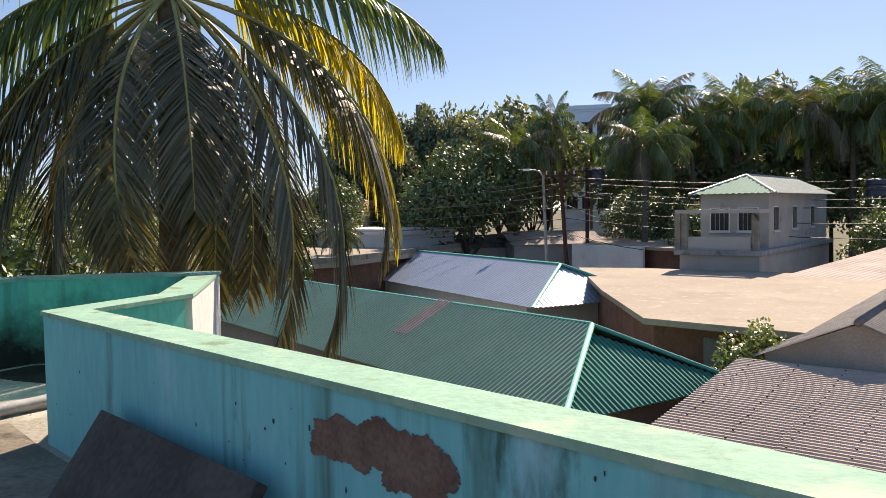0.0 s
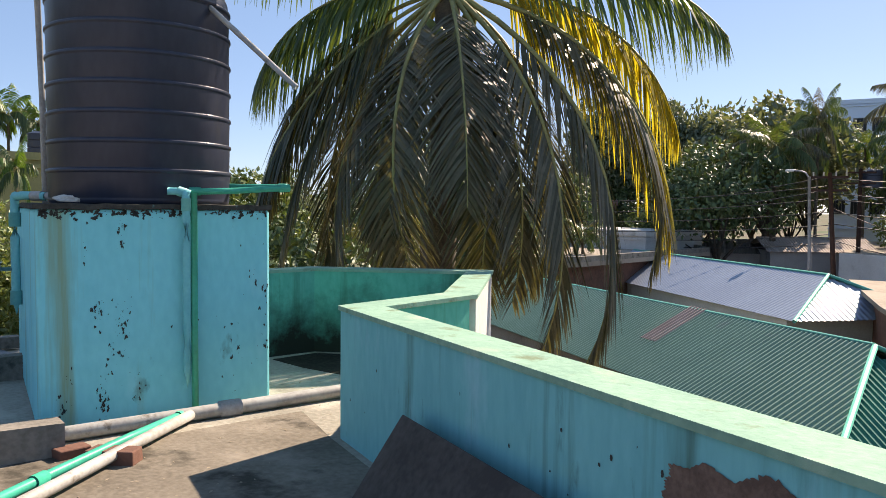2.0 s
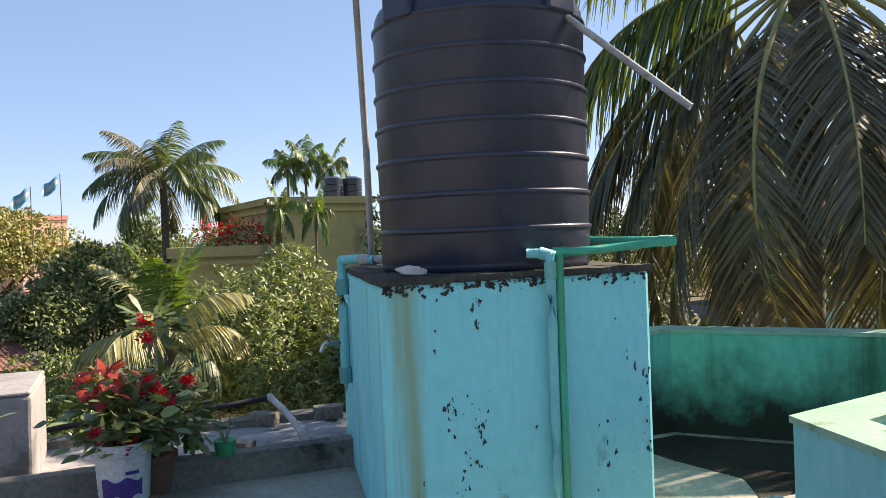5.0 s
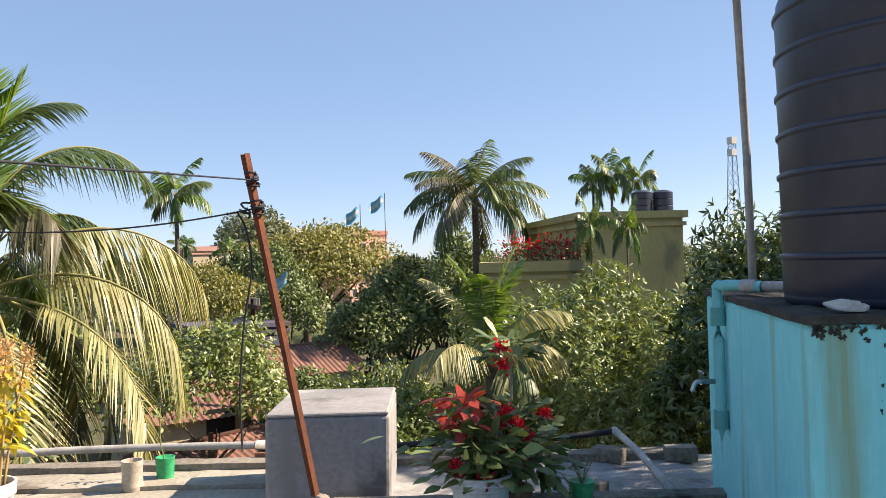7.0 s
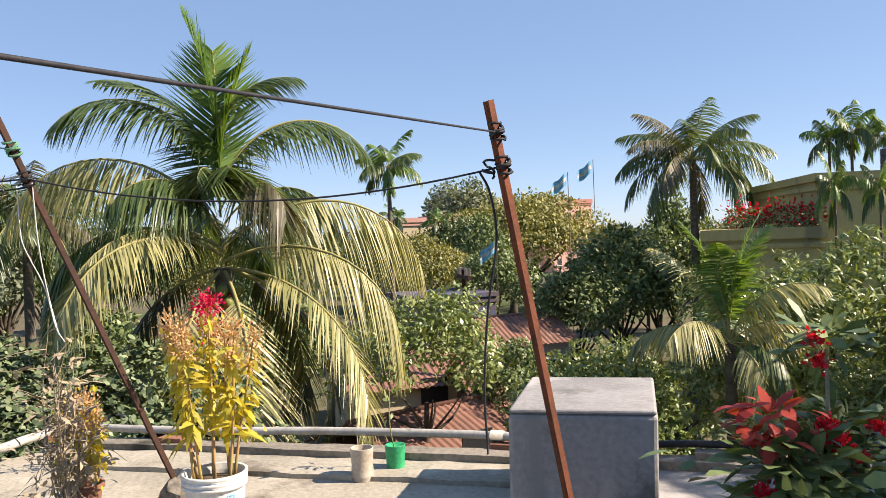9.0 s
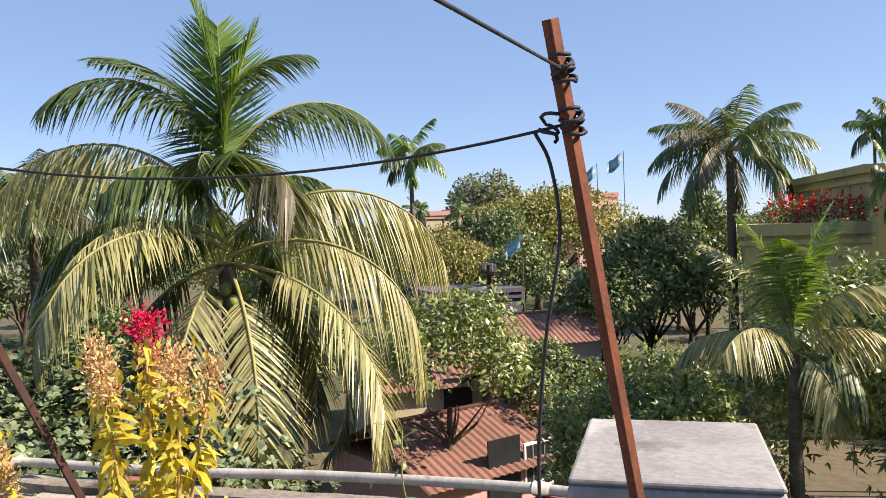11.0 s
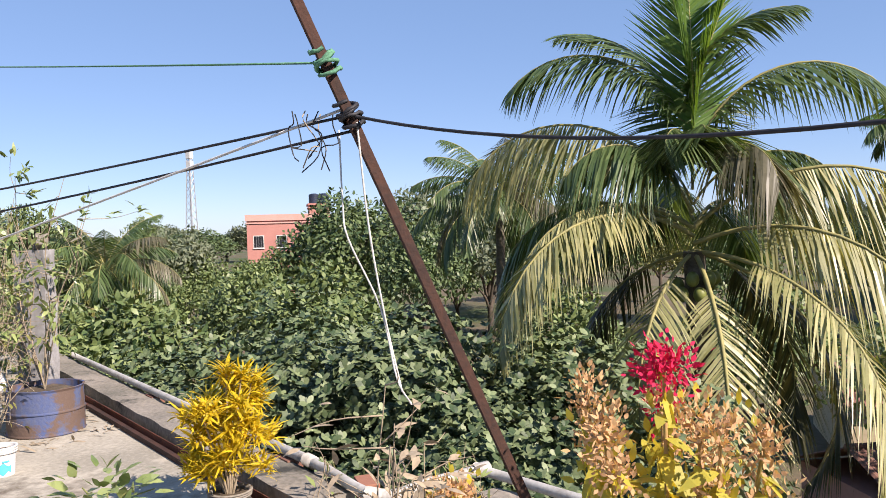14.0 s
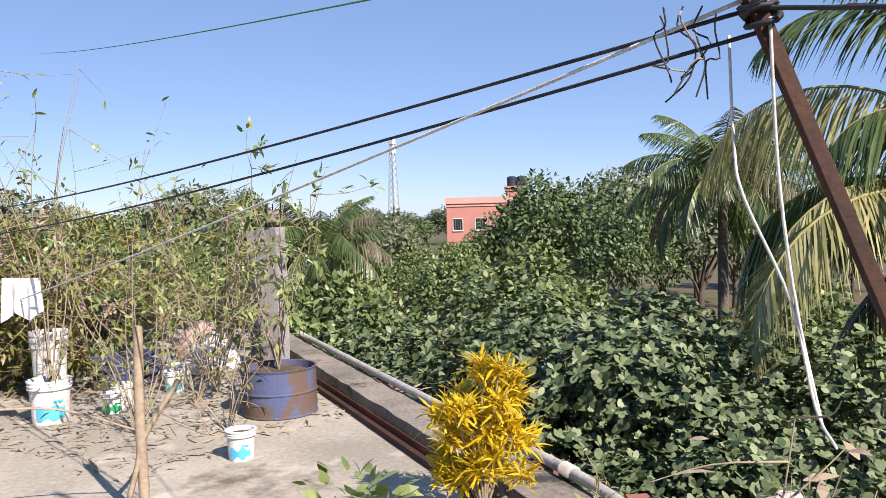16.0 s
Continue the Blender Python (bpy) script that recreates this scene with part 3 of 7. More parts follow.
# ---- palms ----
def frond_arrays(az, r, dz, droop, rng, pairs=70, leaflet=0.75, seg=14, hang=0.5, rows=3, width=0.035, twist=0.0):
    """A feather leaf that starts at the origin and ends r metres out and dz up, arching by droop degrees."""
    el, dr, s = math.atan2(dz, r), radians(droop), np.linspace(0, 1, seg + 1)
    for _ in range(30):
        e = el + dr * 0.5 - dr * s ** 1.3
        x, z = np.cumsum(np.cos(e)) / seg, np.cumsum(np.sin(e)) / seg
        el += math.atan2(dz, r) - math.atan2(z[-1] - z[0], x[-1] - x[0])
    length = math.hypot(r, dz) / math.hypot(x[-1] - x[0], z[-1] - z[0])
    x, z = (x - x[0]) * length, (z - z[0]) * length
    side = np.cumsum(s) / seg * twist
    ca, sa = math.cos(az), math.sin(az)
    C = np.stack([x * ca - side * sa, x * sa + side * ca, z], 1)
    rib = tube_arrays(C, 0.026 * length / 3.6 * (1 - 0.85 * s) + 0.003, 5)
    u = np.linspace(0.20, 0.995, pairs)
    P0 = np.stack([np.interp(u, s, C[:, k]) for k in range(3)], 1)
    T = unit(np.stack([np.interp(u, s, np.gradient(C[:, k])) for k in range(3)], 1))
    across = np.array((-sa, ca, 0.0))
    up = unit(np.cross(T, across[None, :]))
    up *= np.sign(up[:, 2:3] + 1e-6)
    prof = np.clip(np.sin(np.pi * (0.12 + 0.80 * (u - 0.16) / 0.84)) ** 0.7, 0.15, 1) * (1 - 0.35 * ((u - 0.16) / 0.84) ** 3)
    out = []
    for sgn in (-1, 1):
        n = len(u)
        fwd = 0.22 + 0.55 * u
        d = sgn * across[None, :] * (1 - 0.3 * hang) + T * fwd[:, None] + up * 0.10
        d = unit(d + rng.normal(0, 0.06, (n, 3)))
        d[:, 2] -= hang * rng.uniform(0.75, 1.2, n)
        d = unit(d)
        nrm = unit(up + across[None, :] * sgn * 0.6 + rng.normal(0, 0.25, (n, 3)))
        ln = leaflet * prof * rng.uniform(0.82, 1.1, n)
        keep = rng.random(n) > 0.05
        base = P0[keep]
        dd, nn, ln = d[keep], nrm[keep], ln[keep]
        m = len(base)
        w = np.full(m, width) * rng.uniform(0.8, 1.2, m)
        st = np.linspace(0, 1, rows + 1)
        S = unit(np.cross(dd, nn))
        Cc = base[:, None, :] + dd[:, None, :] * (ln[:, None, None] * st[None, :, None])
        Cc[:, :, 2] -= (hang * 0.45 + 0.12) * ln[:, None] * (st ** 2)[None, :]
        wid = np.interp(st, (0, 0.35, 1), (0.55, 1.0, 0.06))
        half = (w[:, None] * wid[None, :] * 0.5)[..., None] * S[:, None, :]
        V = np.stack([Cc - half, Cc + half], 2).reshape(-1, 3)
        b = (np.arange(m) * 2 * (rows + 1))[:, None]
        i = np.arange(rows)[None, :]
        out.append((V, np.stack([b + 2 * i, b + 2 * i + 1, b + 2 * i + 3, b + 2 * i + 2], -1).reshape(-1, 4)))
    return rib, join(out)


def palm(label, base, crown, fronds, seed, r0=0.16, pairs=70, leaflet=0.75, nuts=0, rows=3, width=0.035, group=""):
    """fronds: rows of azimuth (degrees), reach, rise, arch (degrees), kind of leaflet, hang and, for some, height of its base."""
    rng = np.random.default_rng(seed)
    ob = root("coconut_palm", label, "palm tree", base, group=group)
    top = Vector(crown) - Vector(base)
    n = 26
    s = np.linspace(0, 1, n)
    lean = np.array((top.x, top.y))
    P = np.stack([lean[0] * s ** 1.4, lean[1] * s ** 1.4, top.z * s], 1)
    R = r0 * (1.25 - 0.45 * s) * (1 + 0.05 * (np.arange(n) % 2))
    R[:2] *= 1.35
    tube("trunk", P, R, M["bark"], ob, sides=10)
    for az, reach, rise, arch, kind, hang, *lift in fronds:
        start = np.array(top) + np.array((0, 0, lift[0] if lift else 0.0))
        rib, lv = frond_arrays(radians(az), reach, rise - (lift[0] if lift else 0.0), arch, rng, pairs, leaflet, hang=hang, rows=rows, width=width, twist=rng.uniform(-0.25, 0.25))
        fr = part_np("frond", lv[0] + start, lv[1], M[kind], ob)
        part_np("rib", rib[0] + start, rib[1], M["rib"], fr, smooth=True)
    for i in range(nuts):
        a = i * 2.4
        bm = bmesh.new()
        bmesh.ops.create_uvsphere(bm, u_segments=10, v_segments=8, radius=0.085)
        bmesh.ops.transform(bm, matrix=Matrix.Translation(top + Vector((0.25 * math.cos(a), 0.25 * math.sin(a), -0.35 - 0.1 * (i % 3)))) @ Matrix.Diagonal((1, 1, 1.2, 1)), verts=bm.verts)
        part("coconut", bm, M["coconut"], ob, smooth=True)
    return ob


def ring_fronds(n, reach, seed, kinds=("frond",), top=0.75):
    """A full even crown for palms farther off."""
    rng = np.random.default_rng(seed)
    rows = []
    for i in range(n):
        f = i / (n - 1)
        rows.append((i * 137.5 + rng.uniform(-12, 12), reach * (0.45 + 0.55 * math.sin(math.pi * (0.12 + 0.76 * f))), reach * (top - 1.6 * f) * rng.uniform(0.85, 1.1), 55 + 45 * f, kinds[i % len(kinds)], 0.45 + 0.6 * f))
    return rows


# ---- broadleaf trees ----
def branch_arrays(base, tips, r0, rng, sides=6):
    out = []
    for t in tips:
        t = np.asarray(t, float)
        mid = t * 0.5 + np.array((0, 0, 0.12 * np.linalg.norm(t))) + rng.normal(0, 0.08 * np.linalg.norm(t), 3)
        pts = np.array(bend([base, np.asarray(base) + mid * 0.9, np.asarray(base) + t], 5))
        out.append(tube_arrays(pts, np.linspace(r0, r0 * 0.22, len(pts)), sides))
    return join(out)


def crown_leaves(rng, n, centre, radii, blobs, size, aspect=0.5, flat=0.0, rows=(0.15, 1.0, 0.75, 0.05), droop=0.2, rosette=1, shell=0.35, blob_r=0.42, down=0.25):
    """Leaves in uneven clumps over an ellipsoid: they sit on the outer part of each clump."""
    c, R = np.array(centre, float), np.array(radii, float)
    bd = unit(rng.normal(0, 1, (blobs, 3)))
    bd[:, 2] = np.abs(bd[:, 2]) * 1.0 - 0.35
    bc = bd * rng.uniform(0.45, 0.92, (blobs, 1))
    br = blob_r * rng.uniform(0.6, 1.25, blobs)
    k = n // rosette
    which = rng.integers(0, blobs, k)
    d = unit(rng.normal(0, 1, (k, 3)) + bc[which] * 0.9 + np.array((0, 0, 0.35)))
    q = bc[which] + d * (br[which] * (1 - shell * rng.random(k) ** 1.6))[:, None]
    P = c + q * R
    out = unit(d / R * R.mean())
    P, out = np.repeat(P, rosette, 0), np.repeat(out, rosette, 0)
    m = len(P)
    D = unit(out * 0.7 + rng.normal(0, 0.75, (m, 3)) - np.array((0, 0, down)))
    Nn = unit(out + np.array((0, 0, 0.6)) + rng.normal(0, 0.45, (m, 3)))
    if rosette > 5:  # leaves fan out round the tip of a twig
        axis = np.repeat(unit(out[::rosette] + np.array((0, 0, 0.7)) + rng.normal(0, 0.35, (k, 3))), rosette, 0)
        side = unit(np.cross(axis, np.array((0.31, 0.95, 0.05))))
        turn = (np.tile(np.arange(rosette), k) + np.repeat(rng.random(k), rosette)) * 2.4
        ring = side * np.cos(turn)[:, None] + np.cross(axis, side) * np.sin(turn)[:, None]
        D = unit(axis * rng.uniform(0.15, 0.9, (m, 1)) + ring + rng.normal(0, 0.12, (m, 3)))
        Nn = unit(axis - ring * 0.3 + rng.normal(0, 0.15, (m, 3)))
    L = size * rng.uniform(0.65, 1.25, m)
    return leaves(P, D, Nn, L, L * aspect * rng.uniform(0.8, 1.2, m), rng, rows, droop)


def tree(label, base, height, radius, seed, leaf="leaf_m", n=5000, size=0.2, blobs=26, aspect=0.5, squash=0.8, trunk=0.5, r0=0.14, rosette=1, group="", category="tree", name="tree", shell=0.4, blob_r=0.42):
    """A tapered trunk with limbs and a clumped crown. height: to the top; trunk: share of it that is bare."""
    rng = np.random.default_rng(seed)
    ob = root(name, label, category, base, group=group)
    rz = height * (1 - trunk) * 0.5
    cz = height - rz
    V1 = tube_arrays(np.array(bend([(0, 0, -0.1), (rng.normal(0, 0.1), rng.normal(0, 0.1), height * trunk * 0.6), (0, 0, height * trunk + 0.3 * rz)], 5)), np.linspace(r0 * 1.3, r0 * 0.7, 11), 8)
    tips = [(radius * 0.62 * math.cos(a) * rng.uniform(0.6, 1.1), radius * 0.62 * math.sin(a) * rng.uniform(0.6, 1.1), rz * rng.uniform(0.35, 1.25)) for a in np.arange(7) * 0.9 + rng.random()]
    V2 = branch_arrays((0, 0, height * trunk * 0.85), tips, r0 * 0.6, rng)
    part_np("trunk", *join([V1, V2]), M["bark_d"], ob, smooth=True)
    V, F = crown_leaves(rng, n, (0, 0, cz), (radius, radius, rz * 1.05), blobs, size, aspect, rosette=rosette, shell=shell, blob_r=blob_r)
    cr = part_np("crown", V, F, M[leaf], ob)
    cr["kind"] = "stuff"
    return ob


# ---- corrugated roofs ----
def corrugated(name, eave0, eave1, ridge0, ridge1, pitch, amp, material, parent=None, label="", thick=0.012):
    """A ribbed sheet between an eave and a shorter or equal ridge line; ribs run up the slope."""
    e0, e1, r0, r1 = (np.array(p, float) for p in (eave0, eave1, ridge0, ridge1))
    ax = unit(e1 - e0)
    length = np.linalg.norm(e1 - e0)
    foot0, foot1 = (r0 - e0) @ ax, (r1 - e0) @ ax
    apex = r0 - e0 - ax * foot0
    rise = np.linalg.norm(apex)
    up = apex / rise
    nrm = np.cross(ax, up)
    nrm *= np.sign(nrm[2])
    n = int(length / pitch) * 4
    u = np.linspace(0, length, n + 1)
    hgt = np.ones_like(u) * rise
    if foot0 > 0.01:
        hgt = np.minimum(hgt, rise * u / foot0)
    if length - foot1 > 0.01:
        hgt = np.minimum(hgt, rise * (length - u) / (length - foot1))
    wav = amp * np.tile((0, 1, 1, 0), n // 4 + 1)[:n + 1]
    lo = e0 + ax * u[:, None] + nrm * wav[:, None]
    hi = lo + up * hgt[:, None]
    rows = [lo, hi, hi - nrm * thick, lo - nrm * thick]
    V = np.vstack(rows)
    i = np.arange(n)
    k = n + 1
    F = np.vstack([np.stack([i + a * k, i + 1 + a * k, i + 1 + b * k, i + b * k], 1) for a, b in ((0, 1), (1, 2), (2, 3), (3, 0))])
    return part_np(name, V, F, material, parent, label)


# ---- ground ----
GROUND = -5.0
bm = bmesh.new()
bmesh.ops.create_grid(bm, x_segments=60, y_segments=60, size=1800)
for v in bm.verts:
    v.co.z = GROUND
tagged(part("ground", bm, M["ground"]), "dry brown earth and patchy grass", "ground", kind="structure")
rd = box_bm(-70, -3.2, GROUND + 0.004, 80, 3.2, GROUND + 0.03, m=pose(0, 55, 0, 0, 0, -8))
tagged(part("road", rd, M["road"]), "dusty grey street between shops", "road", kind="structure")

# ---- our roof ----
ROOF = [(-9.15, -0.15), (-9.62, 0.40), (-7.15, 5.65), (-6.75, 6.55), (-4.75, 7.0), (-4.55, 7.4), (-3.1, 7.9), (-2.25, 6.1), (-2.6, 5.25), (4.2, 0.12), (4.2, -10.5), (-15.1, -10.5)]
tagged(part("floor", prism_bm(ROOF, -0.25, 0.0), M["roof"]), "weathered grey cement roof floor with dark damp stains", "floor", kind="structure")
body = [(p[0] * 0.985 - 0.04, p[1] * 0.985) for p in ROOF]
tagged(part("wall_house", prism_bm(body, GROUND, -0.25), M["cream_wall"]), "cream plastered wall below the roof edge", "wall", kind="structure")


def strip(points, t0, t1):
    """Plan outline of a wall that follows points, from t0 to t1 metres to the right of its way."""
    P = [Vector(p) for p in points]

    def side(t):
        out = []
        for i, p in enumerate(P):
            ns = []
            if i:
                d = (p - P[i - 1]).normalized()
                ns.append(Vector((d.y, -d.x)))
            if i < len(P) - 1:
                d = (P[i + 1] - p).normalized()
                ns.append(Vector((d.y, -d.x)))
            n = sum(ns, Vector((0, 0))).normalized()
            out.append(p + n * (t / max(0.35, n.dot(ns[0]))))
        return out
    return [tuple(p) for p in side(t0)] + [tuple(p) for p in side(t1)[::-1]]


def strip_quads(points, t0, t1, z0, z1):
    """The same as separate mitred pieces, which also suits bent walls."""
    n = len(points)
    o = strip(points, t0, t1)
    bm = bmesh.new()
    for i in range(n - 1):
        q = [o[i], o[i + 1], o[2 * n - 2 - i], o[2 * n - 1 - i]]
        lo, hi = [bm.verts.new((*p, z0)) for p in q], [bm.verts.new((*p, z1)) for p in q]
        bm.faces.new(hi)
        bm.faces.new(lo[::-1])
        for k in ((0, 1), (2, 3)) + (((3, 0),) if i == 0 else ()) + (((1, 2),) if i == n - 2 else ()):
            bm.faces.new((lo[k[0]], lo[k[1]], hi[k[1]], hi[k[0]]))
    bmesh.ops.remove_doubles(bm, verts=bm.verts, dist=0.0005)
    bmesh.ops.recalc_face_normals(bm, faces=bm.faces[:])
    return bm


WALL_H = 0.72
PA, PB, PC, PD, PE, PF = (4.1, 0.0), (-2.78, 5.13), (-2.58, 6.0), (-3.16, 7.62), (-4.42, 7.22), (-4.62, 6.75)
w1 = part("wall_front", strip_quads([PA, PB], 0.0, 0.19, 0, WALL_H - 0.025), M["teal"])
tagged(w1, "teal limewashed roof parapet, streaked and flaking", "wall", kind="structure")
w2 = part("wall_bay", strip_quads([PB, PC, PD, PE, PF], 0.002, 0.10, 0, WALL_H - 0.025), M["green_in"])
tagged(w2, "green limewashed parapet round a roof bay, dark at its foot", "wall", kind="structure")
w3 = part("wall_bay_outside", strip_quads([PC, PD, PE, PF], 0.10, 0.19, -0.6, WALL_H - 0.025), M["white_wall"])
tagged(w3, "pale weathered outer face of the roof bay", "wall", kind="structure")
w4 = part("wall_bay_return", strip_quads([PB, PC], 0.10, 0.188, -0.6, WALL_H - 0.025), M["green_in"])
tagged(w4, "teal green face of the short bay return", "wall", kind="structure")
cop = part("trim_coping", strip_quads([PA, PB, PC, PD, PE, PF], -0.012, 0.205, WALL_H - 0.025, WALL_H), M["coping"])
tagged(cop, "pale green worn coping on the parapet", "coping", kind="structure")


def blob_poly(rng, rx, rz, n=40, rough=0.28):
    """An uneven outline round the origin."""
    ph = rng.uniform(0, 6.28, 5)
    a = np.linspace(0, 2 * np.pi, n, endpoint=False)
    r = 1 + rough * sum(np.sin(a * k + ph[k - 2]) / k ** 0.7 for k in (2, 3, 5, 6)) * 0.6 + rng.normal(0, 0.05, n)
    return [(rx * q * math.cos(b), rz * q * math.sin(b)) for q, b in zip(r, a)]


def chip(bm, rng, m, rx, rz, proud=0.003, n=40, rough=0.28):
    """A flat uneven patch on a wall, in the x-z plane of m."""
    vs = [bm.verts.new(m @ Vector((x, -proud, z))) for x, z in blob_poly(rng, rx, rz, n, rough)]
    bm.faces.new(vs)


crng = np.random.default_rng(5)
WM = pose(-2.78, 5.13, 0, 0, 0, -36.7)  # local x runs along the front wall, -y to the camera's side
bm = bmesh.new()
for x, z, rx, rz in ((2.58, 0.545, 0.11, 0.060), (2.72, 0.575, 0.13, 0.050), (2.86, 0.565, 0.13, 0.070), (2.99, 0.555, 0.11, 0.085), (3.01, 0.49, 0.07, 0.055), (2.68, 0.51, 0.10, 0.040), (2.90, 0.50, 0.10, 0.045), (2.52, 0.50, 0.05, 0.030)):
    chip(bm, crng, WM @ Matrix.Translation((x, -0.0004 * x, z)), rx, rz, n=90, rough=0.42)
part("bare_patch", bm, M["bare"], w1, "brown bare render where the paint fell off")
bm = bmesh.new()
for i in range(46):
    chip(bm, crng, WM @ Matrix.Translation((crng.uniform(0.1, 4.6), 0, crng.uniform(0.05, 0.66))), crng.uniform(0.002, 0.006), crng.uniform(0.003, 0.012), n=9)
part("flake", bm, M["flake"], w1)["kind"] = "stuff"

tagged(part("floor_damp", prism_bm([(-4.5, 6.75), (-4.36, 7.15), (-3.2, 7.5), (-2.72, 6.2), (-2.86, 5.55), (-3.25, 6.05), (-3.6, 6.5), (-4.1, 6.6)], 0.0005, 0.005), M["damp"]), "black damp cement in the roof bay, shade in its colour", "floor", kind="structure")
tagged(part("floor_stain", prism_bm([(-3.84, 4.3), (-4.7, 2.45), (-3.9, 1.2), (-2.4, 0.2), (0, -0.6), (4.0, -0.8), (4.0, 0.02), (-2.82, 5.1), (-3.3, 5.5)], 0.0005, 0.004), M["damp_shade_roof"]), "brown damp-stained cement along the teal parapet, wall shade in its tone", "floor", kind="structure")
# dark slab that leans on the parapet
SL = root("slab", "dark stained cement slab leaning on the teal parapet", "slab", (-2.78, 5.13, 0), -36.7)
bm = box_bm(1.02, -0.025, 0, 2.32, 0.025, 0.44, 0.006)
for v in bm.verts:
    v.co.z -= 0.01 * (v.co.x - 0.86) * (v.co.z > 0.25)
bmesh.ops.transform(bm, matrix=Matrix.Translation((0, -0.33, 0.01)) @ Matrix.Rotation(radians(-35), 4, "X"), verts=bm.verts)
part("panel", bm, M["board"], SL)

# ---- water tank on its plinth ----
TX = pose(-4.22, 4.40, 0, 0, 0, 65.0)  # local x along the front, y to the back
PW, PDp, PH = 1.36, 2.10, 1.25
plinth = root("plinth", "cyan limewashed plinth with rust streaks and flaking paint", "plinth", (-4.22, 4.40, 0), 65.0)
bm = box_bm(0, 0, 0, PW, PDp, PH - 0.028, 0.02)
for v in bm.verts:
    v.co.x += 0.155 * v.co.y
part("body", bm, M["cyan"], plinth)
bm = box_bm(-0.012, -0.012, PH - 0.028, PW + 0.012, PDp + 0.02, PH, 0.0)
bmesh.ops.subdivide_edges(bm, edges=bm.edges[:], cuts=14, use_grid_fill=True)
for v in bm.verts:
    v.co += Vector((noise.noise(v.co * 9), noise.noise(v.co * 9 + Vector((5, 0, 0))), noise.noise(v.co * 9 + Vector((0, 5, 0))))) * 0.014
    v.co.x += 0.155 * v.co.y
part("top_slab", bm, M["moss"], plinth, "black mossy cement slab with crumbling edge")
bm = bmesh.new()
front = Matrix.Identity(4)
for i in range(150):
    q = crng.choice((0.06, 0.12, 0.3, 0.5, 0.62, 0.78, 1.05, 1.2, 1.3)) + crng.normal(0, 0.06)
    k = crng.random() ** 2
    chip(bm, crng, front @ Matrix.Translation((np.clip(q, 0.03, PW - 0.03), 0, PH - 0.034 - abs(crng.normal(0, 0.022)))), 0.002 + 0.014 * k, 0.002 + 0.012 * k, n=22, rough=0.9)
for cx, cz, k, sp in ((0.30, 0.66, 22, 0.05), (0.44, 0.62, 34, 0.09), (0.33, 0.16, 40, 0.06), (0.42, 0.40, 22, 0.10), (0.52, 0.2, 14, 0.06), (0.25, 0.95, 6, 0.04), (0.44, 1.08, 16, 0.05), (0.12, 0.10, 14, 0.05), (0.86, 0.5, 12, 0.25), (1.1, 0.35, 12, 0.2), (1.25, 0.7, 18, 0.25), (0.15, 0.25, 10, 0.08), (1.33, 0.5, 22, 0.25)):
    for _ in range(k):
        q = crng.random() ** 3
        chip(bm, crng, front @ Matrix.Translation((np.clip(cx + crng.normal(0, sp * 0.35), 0.02, PW - 0.02), 0, np.clip(cz + crng.normal(0, sp), 0.03, PH - 0.08))), 0.0012 + 0.007 * q, 0.0015 + 0.015 * q, n=22, rough=0.9)
part("flake", bm, M["flake"], plinth)["kind"] = "stuff"

TR, TH = 0.555, 1.28
tank = root("water_tank", "black ribbed plastic water tank standing on a cyan plinth", "water tank", TX @ Vector((0.76, 0.60, PH)), 65.0)
prof = [(0.0, 0.0), (TR - 0.03, 0.0), (TR - 0.012, 0.012), (TR - 0.012, 0.03)]
nb = 7
for i in range(nb):  # flat bands, each stepped out a little below a narrow lip
    z0, z1 = 0.04 + i * (TH - 0.08) / nb, 0.04 + (i + 1) * (TH - 0.08) / nb
    prof += [(TR - 0.012, z0 + 0.002), (TR - 0.010, z0 + 0.006), (TR - 0.006, z1 - 0.030), (TR - 0.005, z1 - 0.026), (TR + 0.002, z1 - 0.020), (TR + 0.003, z1 - 0.017), (TR + 0.003, z1 - 0.006), (TR + 0.002, z1 - 0.003), (TR - 0.011, z1 + 0.001)]
prof += [(TR - 0.012, TH - 0.03), (TR - 0.015, TH + 0.01), (TR - 0.03, TH + 0.045), (TR - 0.07, TH + 0.08), (TR - 0.22, TH + 0.14), (0.24, TH + 0.18), (0.22, TH + 0.19)]
seg = 72
V = [(r * math.cos(a), r * math.sin(a), z) for r, z in prof[1:] for a in (k * 2 * math.pi / seg for k in range(seg))]
F = [(i * seg + k, i * seg + (k + 1) % seg, (i + 1) * seg + (k + 1) % seg, (i + 1) * seg + k) for i in range(len(prof) - 2) for k in range(seg)]
part_np("body", V, F, M["tank"], tank, smooth=True)
bm = bmesh.new()
bmesh.ops.create_cone(bm, cap_ends=True, segments=40, radius1=0.25, radius2=0.23, depth=0.10)
bmesh.ops.translate(bm, vec=(0, 0, TH + 0.22), verts=bm.verts)
part("lid", bm, M["dust"], tank, "dusty round lid")
for k in range(4):
    bm = box_bm(-0.10, -0.07, TH - 0.06, 0.10, 0.045, TH + 0.17, 0.014, m=Matrix.Rotation(k * math.pi / 2 + 0.40, 4, "Z") @ Matrix.Translation((0, TR - 0.035, 0)))
    part("lug", bm, M["tank"], tank)


